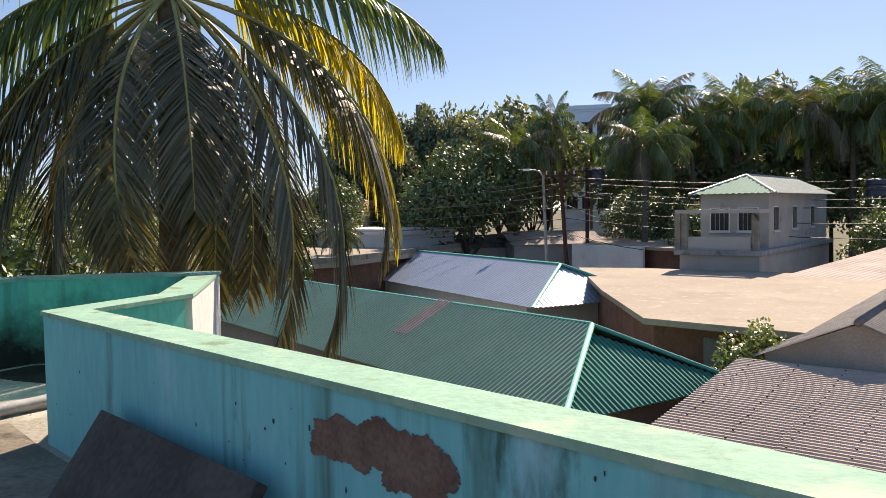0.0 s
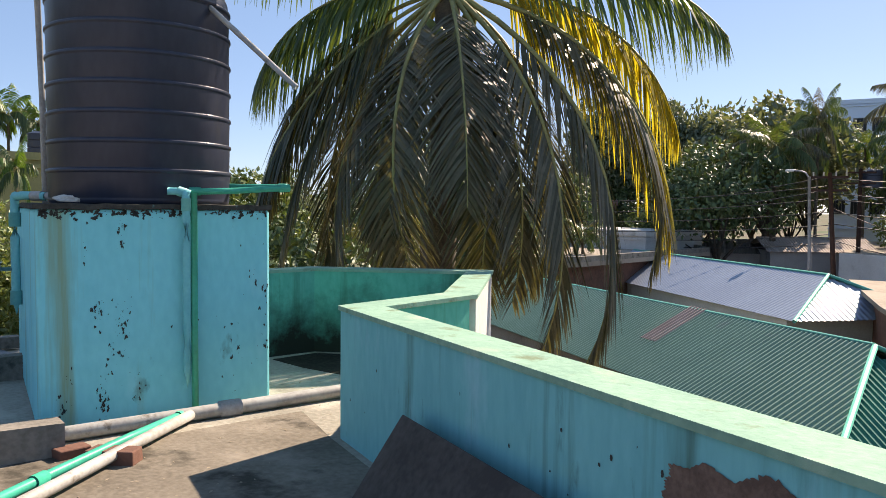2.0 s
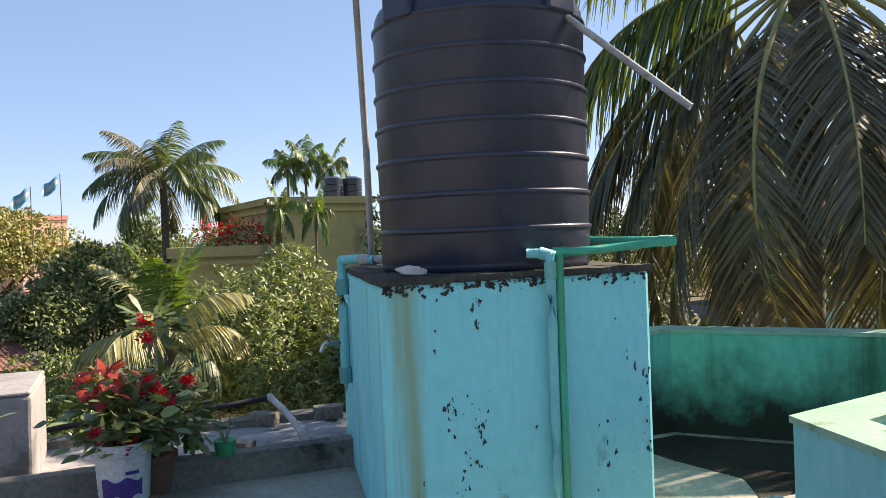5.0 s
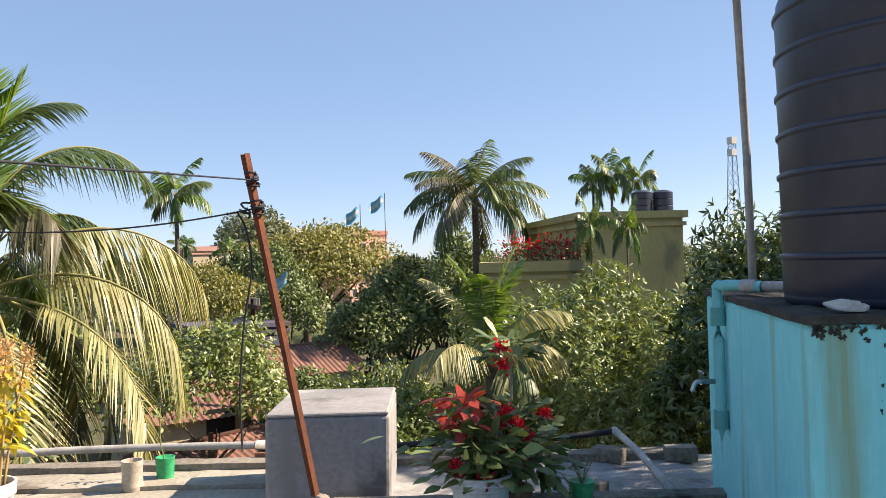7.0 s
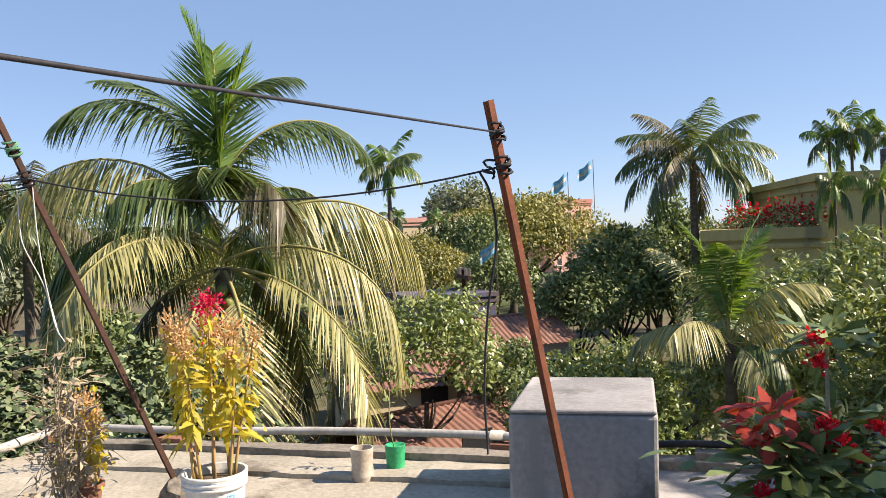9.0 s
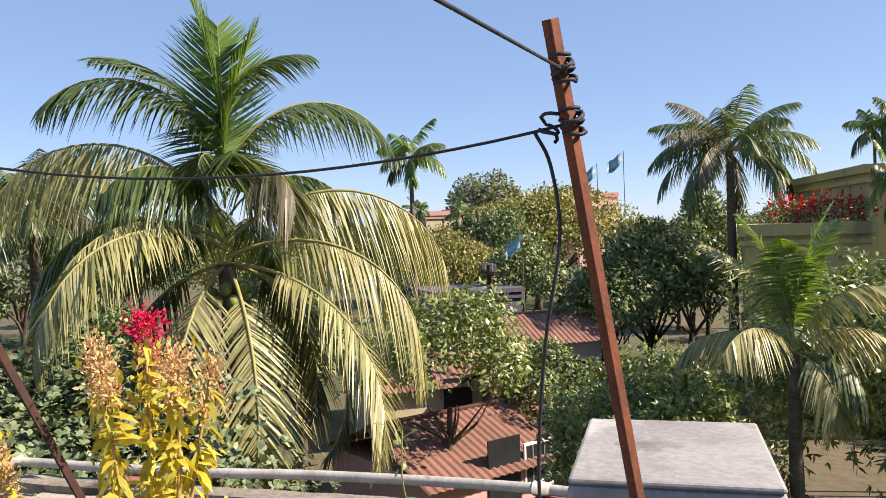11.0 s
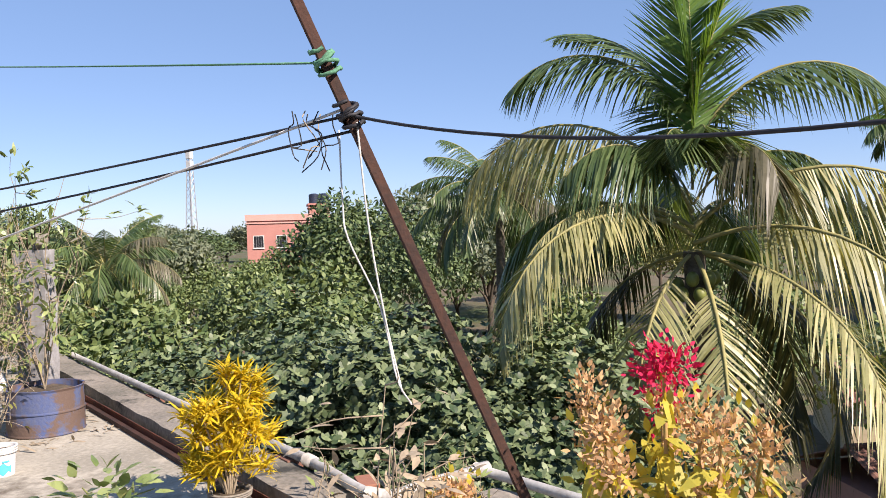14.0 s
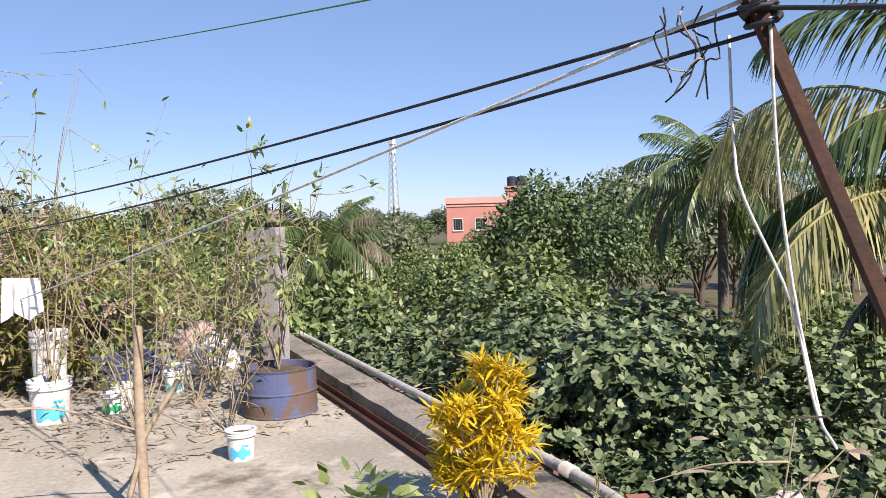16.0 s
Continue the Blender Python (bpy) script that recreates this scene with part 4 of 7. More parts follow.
def pipe(label, pts, r, material, category="pipe", fittings=(), group=""):
    """A run of pipe; fittings: places along it that carry a collar."""
    ob = tube("pipe", pts, r, M[material], sides=10)
    tagged(ob, label, category, group)
    P = [Vector(p) for p in pts]
    for i in fittings:
        d = (P[min(i + 1, len(P) - 1)] - P[max(i - 1, 0)]).normalized() * r * 1.6
        tube("collar", [P[i] - d, P[i] + d], r * 1.28, M[material], ob, sides=10)
    return ob


def tl(x, y, z):
    return tuple(TX @ Vector((x, y, z)))


pipe("cyan painted pipe up the plinth front", bend([tl(0.80, -0.045, 0.06), tl(0.80, -0.045, 0.6), tl(0.80, -0.045, 1.250), tl(0.80, -0.02, 1.320), tl(0.72, 0.03, 1.330)], 5), 0.023, "pvc_cyan", fittings=(10, 15))
pipe("green pipe up the plinth front", [tl(0.845, -0.05, 0.05), tl(0.845, -0.05, 0.6), tl(0.845, -0.05, 1.320)], 0.020, "pvc_green")
pipe("green overflow pipe over the plinth's top", [tl(0.86, -0.03, 1.330), tl(1.05, -0.05, 1.335), tl(1.42, -0.08, 1.360)], 0.020, "pvc_green", fittings=(0, 2))
pipe("green pipe from the tank's outlet", [tl(1.42, -0.06, 1.365), tl(1.30, 0.25, 1.370), tl(1.18, 0.50, 1.380)], 0.020, "pvc_green", fittings=(0,))
pipe("cyan painted pipe up the plinth side", bend([tl(0.195, 1.50, 0.0), tl(0.195, 1.50, 0.6), tl(0.195, 1.50, 1.230), tl(0.21, 1.47, 1.300), tl(0.34, 1.25, 1.300)], 5), 0.03, "pvc_cyan", fittings=(5, 9))
pipe("white pipe joint at the tank's foot", [tl(0.30, 1.32, 1.302), tl(0.47, 1.06, 1.302)], 0.027, "pvc", fittings=(0, 1))
pipe("grey vent pipe standing behind the tank", [(-5.45, 5.42, 0.9), (-5.46, 5.41, 2.0), (-5.48, 5.39, 2.92)], 0.021, "pvc")
pipe("grey vent pipe standing beside the tank", [tl(1.40, 1.05, 0.0), tl(1.40, 1.05, 2.0), tl(1.38, 1.05, 2.80)], 0.022, "pvc")
pipe("grey pipe resting on the tank's lid and sloping out", [(-4.20, 5.34, 2.72), (-3.75, 5.40, 2.33), (-3.31, 5.46, 1.95)], 0.017, "pvc")
tube("collar", [tl(1.38, 1.05, 2.74), tl(1.38, 1.05, 2.83)], 0.03, M["pvc"], bpy.data.objects["pipe.007"])
pipe("grey waste pipe on the roof floor", [(-4.12, 4.25, 0.045), (-4.0, 4.42, 0.045), (-3.62, 5.22, 0.045), (-3.24, 6.0, 0.05), (-3.0, 6.5, 0.05)], 0.04, "pvc", fittings=(2, 3))
pipe("green pipe on the roof floor", [(-3.74, 4.95, 0.05), (-3.62, 4.45, 0.06), (-3.44, 3.81, 0.07), (-3.2, 2.9, 0.07)], 0.024, "pvc_green", fittings=(0, 2))
pipe("grey pipe beside the green pipe", [(-3.70, 4.98, 0.05), (-3.54, 4.42, 0.05), (-3.36, 3.81, 0.05), (-3.1, 2.9, 0.05)], 0.03, "pvc")

tap = root("tap", "worn chrome tap on the plinth's side pipe", "tap", TX @ Vector((0.195, 1.50, 0.80)), 65.0 + 180)
tube("body", [(0.02, 0, 0), (0.10, 0, 0)], 0.014, M["chrome"], tap)
tube("spout", bend([(0.09, 0, 0), (0.13, 0, -0.005), (0.15, 0, -0.05)], 4), 0.012, M["chrome"], tap)
tube("handle", [(0.10, -0.03, 0.05), (0.10, 0.03, 0.05)], 0.008, M["chrome"], tap)
tube("stem", [(0.10, 0, 0), (0.10, 0, 0.05)], 0.007, M["chrome"], tap)
rag = bmesh.new()
bmesh.ops.create_icosphere(rag, subdivisions=3, radius=0.062)
for v in rag.verts:
    v.co = Vector((v.co.x * 1.3, v.co.y * 0.7, max(v.co.z, -0.02) * 0.45)) * (1 + 0.5 * noise.noise(v.co * 22))
bmesh.ops.translate(rag, vec=TX @ Vector((0.18, 0.08, PH + 0.02)), verts=rag.verts)
tagged(part("rag", rag, M["rag"], smooth=True), "crumpled dirty white rag on the plinth", "rag")


def brick_at(label, x, y, z, rz, size=(0.24, 0.115, 0.07), material="brick", group="loose bricks", tilt=0):
    bm = box_bm(-size[0] / 2, -size[1] / 2, 0, size[0] / 2, size[1] / 2, size[2], 0.006)
    for v in bm.verts:
        v.co += Vector((noise.noise(v.co * 20 + Vector((x, y, 0))), noise.noise(v.co * 20 + Vector((y, x, 3))), 0)) * 0.008
    ob = part("brick", bm, M[material])
    ob.matrix_world = pose(x, y, z, 0, tilt, rz)
    return tagged(ob, label, "brick", group)


brick_at("old brick under the floor pipes", -3.52, 4.28, 0, 20)
brick_at("broken brick beside the plinth", -3.78, 4.25, 0, 75, (0.16, 0.1, 0.05))

# ---- low kerbs and the basin beside the plinth ----


def kerb(name, label, a, b, w, h, material):
    a, b = Vector(a), Vector(b)
    d = b - a
    bm = box_bm(0, -w / 2, 0, d.length, w / 2, h, 0.0)
    bmesh.ops.subdivide_edges(bm, edges=[e for e in bm.edges if abs((e.verts[0].co - e.verts[1].co).x) > 0.5], cuts=int(d.length / 0.15))
    for v in bm.verts:
        v.co += Vector((0, noise.noise(v.co * 5 + a), 0.6 * noise.noise(v.co * 6 + b) * (v.co.z > 0.01))) * 0.018
    ob = part(name, bm, M[material])
    ob.matrix_world = Matrix.Translation(a) @ Matrix.Rotation(math.atan2(d.y, d.x), 4, "Z")
    return tagged(ob, label, "kerb", kind="structure")


kerb("kerb_near", "low grey cement kerb on the roof", (-3.88, 4.27, 0), (-4.75, 2.4, 0), 0.14, 0.17, "cement_d")
kerb("kerb_basin", "low cement kerb of a shallow roof basin", (-5.45, 5.75, 0), (-6.55, 3.4, 0), 0.13, 0.17, "cement_d")
kerb("kerb_edge", "rough cement kerb along the roof edge", (-9.45, 0.42, 0), (-6.85, 6.0, 0), 0.16, 0.075, "cement_d")
kerb("kerb_step", "worn cement ledge inside the roof edge", (-9.1, 0.55, 0), (-7.75, 3.45, 0), 0.40, 0.03, "roof")
kerb("kerb_left", "long dusty cement kerb along the roof edge", (-9.02, -0.30, 0), (-13.6, -8.2, 0), 0.30, 0.10, "cement_d")
tagged(part("basin_floor", prism_bm([(-5.55, 5.6), (-6.5, 3.55), (-7.7, 4.2), (-6.9, 6.0)], 0.004, 0.02), M["cement"]), "damp stained cement floor of the roof basin", "floor", kind="structure")
for x, y, r in ((-6.97, 5.55, 30), (-7.25, 5.05, 70), (-6.35, 4.95, 20), (-6.75, 6.0, 60), (-7.55, 4.55, 62)):
    brick_at("dark brick on the roof edge under a pipe", x, y, 0.02, r, (0.22, 0.12, 0.10), "cement_d")
pipe("grey waste pipe across the roof basin", bend([(-5.85, 5.15, 0.16), (-6.5, 5.45, 0.19), (-7.06, 5.68, 0.20)], 4), 0.024, "pvc", fittings=(0, 8))
pipe("dark hose along the basin edge", bend([(-7.06, 5.72, 0.20), (-7.3, 5.1, 0.16), (-7.62, 4.5, 0.15), (-7.9, 4.2, 0.10)], 5), 0.022, "wire")
pipe("grey pipe along the roof edge", bend([(-7.75, 3.95, 0.15), (-8.22, 3.37, 0.15), (-8.75, 2.3, 0.145), (-9.09, 1.4, 0.14), (-9.60, 0.34, 0.14)], 6), 0.028, "pvc", fittings=(6, 24))
pipe("grey pipe bent round the roof corner", bend([(-9.60, 0.34, 0.14), (-9.32, 0.14, 0.13), (-9.05, -0.05, 0.13), (-9.46, -0.70, 0.14), (-10.2, -2.0, 0.14), (-12.4, -5.8, 0.14)], 6), 0.032, "pvc", fittings=(0, 12, 18))
for x, y, r in ((-9.12, 1.18, 62), (-8.18, 3.42, 60), (-9.5, 0.25, 30), (-9.6, -0.95, 60), (-9.33, -0.25, 40), (-10.9, -3.2, 60)):
    brick_at("old brick propping a pipe on the roof edge", x, y, 0.0, r, (0.2, 0.11, 0.11))
rail = root("steel_angle", "red rusty steel angle lying on the roof", "steel bar", (-8.75, -0.25, 0.02), 240.5)
part("flange", box_bm(0, 0, 0, 4.6, 0.05, 0.006), M["rust"], rail)
part("web", box_bm(0, 0, 0.006, 4.6, 0.006, 0.055), M["rust"], rail)
rail2 = root("steel_bar", "dark rusty steel bar lying on the roof", "steel bar", (-8.55, -0.15, 0.0), 240.5)
part("bar", box_bm(0, -0.1, 0, 4.2, -0.06, 0.04, 0.004), M["rust_d"], rail2)

# ---- cement box, leaning poles, wires ----
cb = root("cement_box", "square grey cement box with dark water stains", "cement box", (-6.98, 3.12, 0), 66.3)
bm = box_bm(0, 0, 0, 0.73, 0.92, 0.575, 0.02)
for v in bm.verts:
    v.co.x += 0.02 * v.co.z
part("body", bm, M["cement"], cb)
part("rim", box_bm(0.013, 0.004, 0.575, 0.738, 0.916, 0.60, 0.014), M["cement"], cb, "worn lighter rim")


def steel_pole(label, base, top, w, material, seed):
    """A leaning length of channel with a web and two flanges."""
    b, t = Vector(base), Vector(top)
    ob = root("steel_pole", label, "pole", base)
    d = t - b
    mm = d.to_track_quat("Z", "X").to_matrix().to_4x4()
    L = d.length
    for nm, q in (("web", (-w / 2, -0.004, w / 2, 0.004)), ("flange", (-w / 2, 0.004, -w / 2 + 0.007, w * 0.6)), ("flange", (w / 2 - 0.007, 0.004, w / 2, w * 0.6))):
        bm = box_bm(q[0], q[1], 0, q[2], q[3], L, 0.0015)
        bmesh.ops.transform(bm, matrix=mm, verts=bm.verts)
        part(nm, bm, M[material], ob)
    return ob


def knot(label, at, axis, r, turns, material, seed, wire_r=0.006):
    rng = np.random.default_rng(seed)
    a = np.linspace(0, turns * 2 * np.pi, turns * 12)
    d = Vector(axis).normalized()
    s1 = d.orthogonal().normalized()
    s2 = d.cross(s1)
    pts = [tuple(Vector(at) + d * (0.012 * math.sin(q * 0.7) + (q / a[-1] - 0.5) * 0.07 + rng.normal(0, 0.002)) + (s1 * math.cos(q) + s2 * math.sin(q)) * r * rng.uniform(0.92, 1.12)) for q in a]
    return tagged(tube("wire_knot", pts, wire_r, M[material], sides=5), label, "wire")


P1B, P1T = (-6.70, 3.37, 0.10), (-6.33, 2.94, 2.04)
steel_pole("rusty red-brown steel channel pole leaning over the roof", P1B, P1T, 0.042, "rust", 1)
P2B, P2T = (-7.81, 1.41, 0.10), (-6.93, 0.44, 3.05)
steel_pole("dark rusty steel pole leaning over the roof", P2B, P2T, 0.029, "rust_d", 2)


def along(a, b, z):
    f = (z - a[2]) / (b[2] - a[2])
    return tuple(a[i] + (b[i] - a[i]) * f for i in range(3))


K1, K1U, K2, K2U = along(P1B, P1T, 1.77), along(P1B, P1T, 1.91), along(P2B, P2T, 1.84), along(P2B, P2T, 1.98)
for i, (k, A, B) in enumerate(((K1, P1B, P1T), (K1U, P1B, P1T), (K2, P2B, P2T), (K2U, P2B, P2T))):
    knot("wire wound round a leaning pole", k, Vector(B) - Vector(A), 0.029, 5, ("wire", "wire", "wire", "cord_g")[i], i)
for i, (p, s) in enumerate((((-6.69, 3.36), (0.12, 0.11, 0.16)), ((-7.83, 1.43), (0.16, 0.13, 0.20)))):
    bm = bmesh.new()
    bmesh.ops.create_icosphere(bm, subdivisions=3, radius=1)
    for v in bm.verts:
        v.co *= 1 + 0.3 * noise.noise(v.co * 2.5 + Vector((i, 0, 0)))
        v.co = Vector((v.co.x * s[0], v.co.y * s[1], max(v.co.z, -0.1) * s[2]))
    bmesh.ops.translate(bm, vec=(*p, 0.01), verts=bm.verts)
    tagged(part("cement_lump", bm, M["cement_d"]), "rough cement lump that holds a pole", "cement lump")


def line(label, a, b, drop, r, material):
    return tagged(tube("wire", sag(a, b, drop, 22), r, M[material], sides=6), label, "wire")


line("black cable slung between two leaning poles", K1, K2, 0.13, 0.0048, "wire")
line("black cable from the pole's head back over the roof", K1U, (4.1, -2.45, 1.0), 0.0, 0.0042, "wire")
line("black cable from the leaning pole", K2, (-8.9, -6.2, 1.62), 0.06, 0.0044, "wire")
line("black cable below the other", along(P2B, P2T, 1.80), (-8.9, -6.2, 1.40), 0.06, 0.0044, "wire")
line("white clothes line from the leaning pole", along(P2B, P2T, 1.86), (-8.7, -5.4, 0.82), 0.02, 0.0042, "cord")
line("green cord from the leaning pole", K2U, (-12.7, -12.0, 4.35), 0.06, 0.0036, "cord_g")
LOOP = Vector(K1).lerp(Vector(K2), 0.045) - Vector((0, 0, 0.02))
knot("cable looped beside the pole", tuple(Vector(K1).lerp(LOOP, 0.6)), (0.2, 0.1, 1), 0.024, 2, "wire", 9, 0.0055)
hang = [tuple(LOOP + Vector(d)) for d in ((0, 0, 0), (0.0, 0.045, -0.10), (-0.02, 0.07, -0.30), (-0.06, 0.03, -0.60), (-0.10, 0.01, -0.95), (-0.12, 0.02, -1.25))]
tagged(tube("wire", bend(hang, 6), 0.0055, M["wire"], sides=6), "loose black cable hanging from a pole", "wire")
k = Vector(K2)
cord1 = [k + Vector(d) for d in ((-0.06, -0.07, -0.03), (-0.05, -0.06, -0.24), (-0.04, -0.04, -0.34), (-0.09, 0.03, -0.54), (-0.10, 0.07, -0.74), (-0.13, 0.10, -0.82))]
cord2 = [k + Vector(d) for d in ((0.0, 0.02, -0.02), (-0.05, 0.02, -0.30), (-0.09, 0.04, -0.55), (-0.11, 0.08, -0.78))]
tagged(tube("cord", bend([tuple(p) for p in cord1], 6), 0.0030, M["cord"], sides=6), "white cord hanging from the leaning pole", "cord")
tagged(tube("cord", bend([tuple(p) for p in cord2], 6), 0.0032, M["cord"], sides=6), "thick white cord hanging from the leaning pole", "cord")
rng = np.random.default_rng(3)
for i in range(7):
    o = k + Vector((-0.08 + 0.02 * i, -0.10 - 0.03 * (i % 4), 0.02))
    pts = [tuple(o + Vector((rng.normal(0, 0.008) * j, rng.normal(0, 0.008) * j, -0.034 * j * rng.uniform(0.6, 1.4)))) for j in range(5)]
    tagged(tube("cord", bend(pts, 3), 0.0019, M["twig" if i % 2 else "wire"], sides=5), "frayed cord end dangling from the pole", "cord", "frayed cord ends")


# ---- neighbouring buildings ----
def quad_slab(name, pts, thick, material, parent=None, label=""):
    """A flat slab on four or more plan corners (x, y, z of the top)."""
    bm = bmesh.new()
    hi = [bm.verts.new(p) for p in pts]
    lo = [bm.verts.new((p[0], p[1], p[2] - thick)) for p in pts]
    n = len(pts)
    bm.faces.new(hi)
    bm.faces.new(lo[::-1])
    for i in range(n):
        bm.faces.new((hi[i], lo[i], lo[(i + 1) % n], hi[(i + 1) % n]))
    bmesh.ops.recalc_face_normals(bm, faces=bm.faces[:])
    return part(name, bm, M[material], parent, label)


def window_part(parent, mm, x, z, w, h, frame_mat="white_wall"):
    """A recessed window with frame, pane and sill in the x-z plane of mm (outside is -y)."""
    wf = part("window", box_bm(x - w / 2 - 0.06, -0.03, z - 0.06, x + w / 2 + 0.06, 0.02, z + h + 0.06, m=mm), M[frame_mat], parent)
    part("pane", box_bm(x - w / 2, -0.036, z, x + w / 2, -0.031, z + h, m=mm), M["dark_open"], wf)
    for k in (1, 2, 3):
        xx = x - w / 2 + w * k / 4
        part("bar", box_bm(xx - 0.015, -0.05, z, xx + 0.015, -0.037, z + h, m=mm), M["steel"], wf)
    part("sill", box_bm(x - w / 2 - 0.1, -0.12, z - 0.12, x + w / 2 + 0.1, -0.03, z - 0.06, m=mm), M[frame_mat], wf)
    return wf


def ridge_cap(parent, a, b, r, material):
    return tube("ridge_cap", [a, b], r, M[material], parent, sides=8)


# green hipped house
gh = root("tin_roof_house", "house with a ribbed green tin hip roof", "house", (0, 0, 0))
GR0, GR1 = Vector((-13.2, 35.0, -1.65)), Vector((0.42, 21.2, -1.65))
gax = (GR1 - GR0).normalized()
gout = Vector((gax.y, -gax.x, 0))
if gout.y > 0:
    gout = -gout
HALF, EZ = 3.0, -3.15
ge1 = GR1 + gout * HALF + gax * 2.1
ge0 = GR0 + gout * HALF - gax * 0.5
gb1 = GR1 - gout * HALF + gax * 2.1
gb0 = GR0 - gout * HALF - gax * 0.5
for p in (ge1, ge0, gb1, gb0):
    p.z = EZ
corrugated("roof_sheet", ge0, ge1, GR0, GR1, 0.15, 0.04, M["tin_green"], gh, "green ribbed tin slope")
corrugated("roof_sheet", gb1, gb0, GR1, GR0, 0.15, 0.04, M["tin_green"], gh)
corrugated("roof_sheet", gb1 - Vector((0, 0, 0.05)), ge1 - Vector((0, 0, 0.05)), GR1 - Vector((0, 0, 0.25)), GR1 - Vector((0, 0, 0.25)), 0.15, 0.04, M["tin_teal"], gh, "teal ribbed tin hip end")
ridge_cap(gh, GR0, GR1, 0.055, "tin_trim")
ridge_cap(gh, GR1 + Vector((0, 0, -0.02)), ge1 + Vector((0, 0, 0.02)), 0.07, "tin_trim")
ridge_cap(gh, GR1 + Vector((0, 0, -0.02)), gb1 + Vector((0, 0, 0.02)), 0.055, "tin_trim")
gq = [ge0, ge1, gb1, gb0]
cen = sum(gq, Vector((0, 0, 0))) / 4
part("wall", prism_bm([tuple((cen + (p - cen) * 0.93).xy) for p in gq], GROUND, EZ + 0.1), M["plaster"], gh)
slope = (Vector((GR1.x, GR1.y, GR1.z)) - (GR1 + gout * HALF + Vector((0, 0, EZ - GR1.z)))).normalized()
pm = GR0.lerp(GR1, 0.66) + gout * HALF + Vector((0, 0, EZ - GR1.z)) + slope * 1.5
corrugated("faded_sheet", pm + slope * 0 + Vector((0, 0, 0.035)), pm + gax * 0.8 + Vector((0, 0, 0.035)), pm + slope * 1.9 + Vector((0, 0, 0.035)), pm + gax * 0.8 + slope * 1.9 + Vector((0, 0, 0.035)), 0.15, 0.04, M["tin_pink"], gh, "faded pink sheet patched into the roof")

# pale blue hipped house
bh = root("tin_roof_house", "house with a pale blue tin hip roof and teal ridge trim", "house", (0, 0, 0))
BR0, BR1 = Vector((-12.5, 55.4, -1.45)), Vector((-0.65, 39.2, -1.45))
bax = (BR1 - BR0).normalized()
bout = Vector((bax.y, -bax.x, 0))
if bout.y > 0:
    bout = -bout
be1, be0 = BR1 + bout * 3.35 + bax * 2.7, BR0 + bout * 3.35 - bax * 0.6
bb1, bb0 = BR1 - bout * 3.35 + bax * 2.7, BR0 - bout * 3.35 - bax * 0.6
for p in (be1, be0, bb1, bb0):
    p.z = -3.0
corrugated("roof_sheet", be0, be1, BR0, BR1, 0.25, 0.018, M["tin_blue"], bh, "pale blue tin slope")
corrugated("roof_sheet", bb1, bb0, BR1, BR0, 0.25, 0.018, M["tin_blue"], bh)
corrugated("roof_sheet", bb1, be1, BR1 - Vector((0, 0, 0.12)), BR1 - Vector((0, 0, 0.12)), 0.25, 0.03, M["tin_blue"], bh)
for a, b in ((BR0, BR1), (BR1, be1), (BR1, bb1)):
    ridge_cap(bh, a, b, 0.075, "tin_trim")
bq = [be0, be1, bb1, bb0]
cen = sum(bq, Vector((0, 0, 0))) / 4
part("wall", prism_bm([tuple((cen + (p - cen) * 0.93).xy) for p in bq], GROUND, -2.9), M["white_wall"], bh)

# fibre cement roof close by
ah = root("sheet_roof_shed", "shed under a brown corrugated fibre cement roof", "shed", (0, 0, 0))
a0, a1 = Vector((3.75, 20.6, -2.35)), Vector((0.64, 14.3, -2.5))
adir = (a1 - a0).normalized()
aout = Vector((-adir.y, adir.x, 0)).normalized()
if aout.x < 0:
    aout = -aout
aw = aout * 8.5 + Vector((0, 0, -0.15))
down = Vector((0, 0, -0.3))
for k in range(4):
    s0, s1 = a0 + aw * (k / 4) + Vector((0, 0, 0.012 * (k % 2))), a0 + aw * ((k + 1) / 4 + 0.012) + Vector((0, 0, 0.012 * (k % 2)))
    corrugated("roof_sheet", s0, s0 + adir * 9 + down, s1, s1 + adir * 9 + down, 0.15, 0.04, M["asbestos"], ah)
bm = bmesh.new()
for r in range(9):
    for c in range(20):
        p = a0 + aw * ((r + 0.4) / 9) + adir * (0.2 + c * 0.45) + Vector((0, 0, 0.045 - 0.0333 * (0.2 + c * 0.45)))
        box_bm(-0.016, -0.016, 0, 0.016, 0.016, 0.02, m=Matrix.Translation(p), bm=bm)
part("bolt", bm, M["rust_d"], ah)["kind"] = "stuff"
aq = [a0, a0 + aw, a0 + aw + adir * 9, a0 + adir * 9]
cen = sum(aq, Vector((0, 0, 0))) / 4
part("wall", prism_bm([tuple((cen + (p - cen) * 0.95).xy) for p in aq], GROUND, -2.95), M["brick_wall"], ah)

# grey gable beyond it
gg = root("tin_roof_house", "small house under weathered grey tin gable roof", "house", (0, 0, 0))
R0, R1 = Vector((6.0, 19.6, -1.35)), Vector((13.0, 33.0, -1.35))
rd_ = (R1 - R0).normalized()
ro = Vector((-rd_.y, rd_.x, 0))
for s in (1, -1):
    e0, e1 = R0 + ro * s * 2.2 + Vector((0, 0, -0.95)), R1 + ro * s * 2.2 + Vector((0, 0, -0.95))
    if s > 0:
        corrugated("roof_sheet", e1, e0, R1, R0, 0.2, 0.03, M["grey_tin"], gg)
    else:
        corrugated("roof_sheet", e0, e1, R0, R1, 0.2, 0.03, M["grey_tin"], gg)
ridge_cap(gg, R0, R1, 0.10, "grey_tin")
wq = [(R0 + ro * 2.0), (R0 - ro * 2.0), (R1 - ro * 2.0), (R1 + ro * 2.0)]
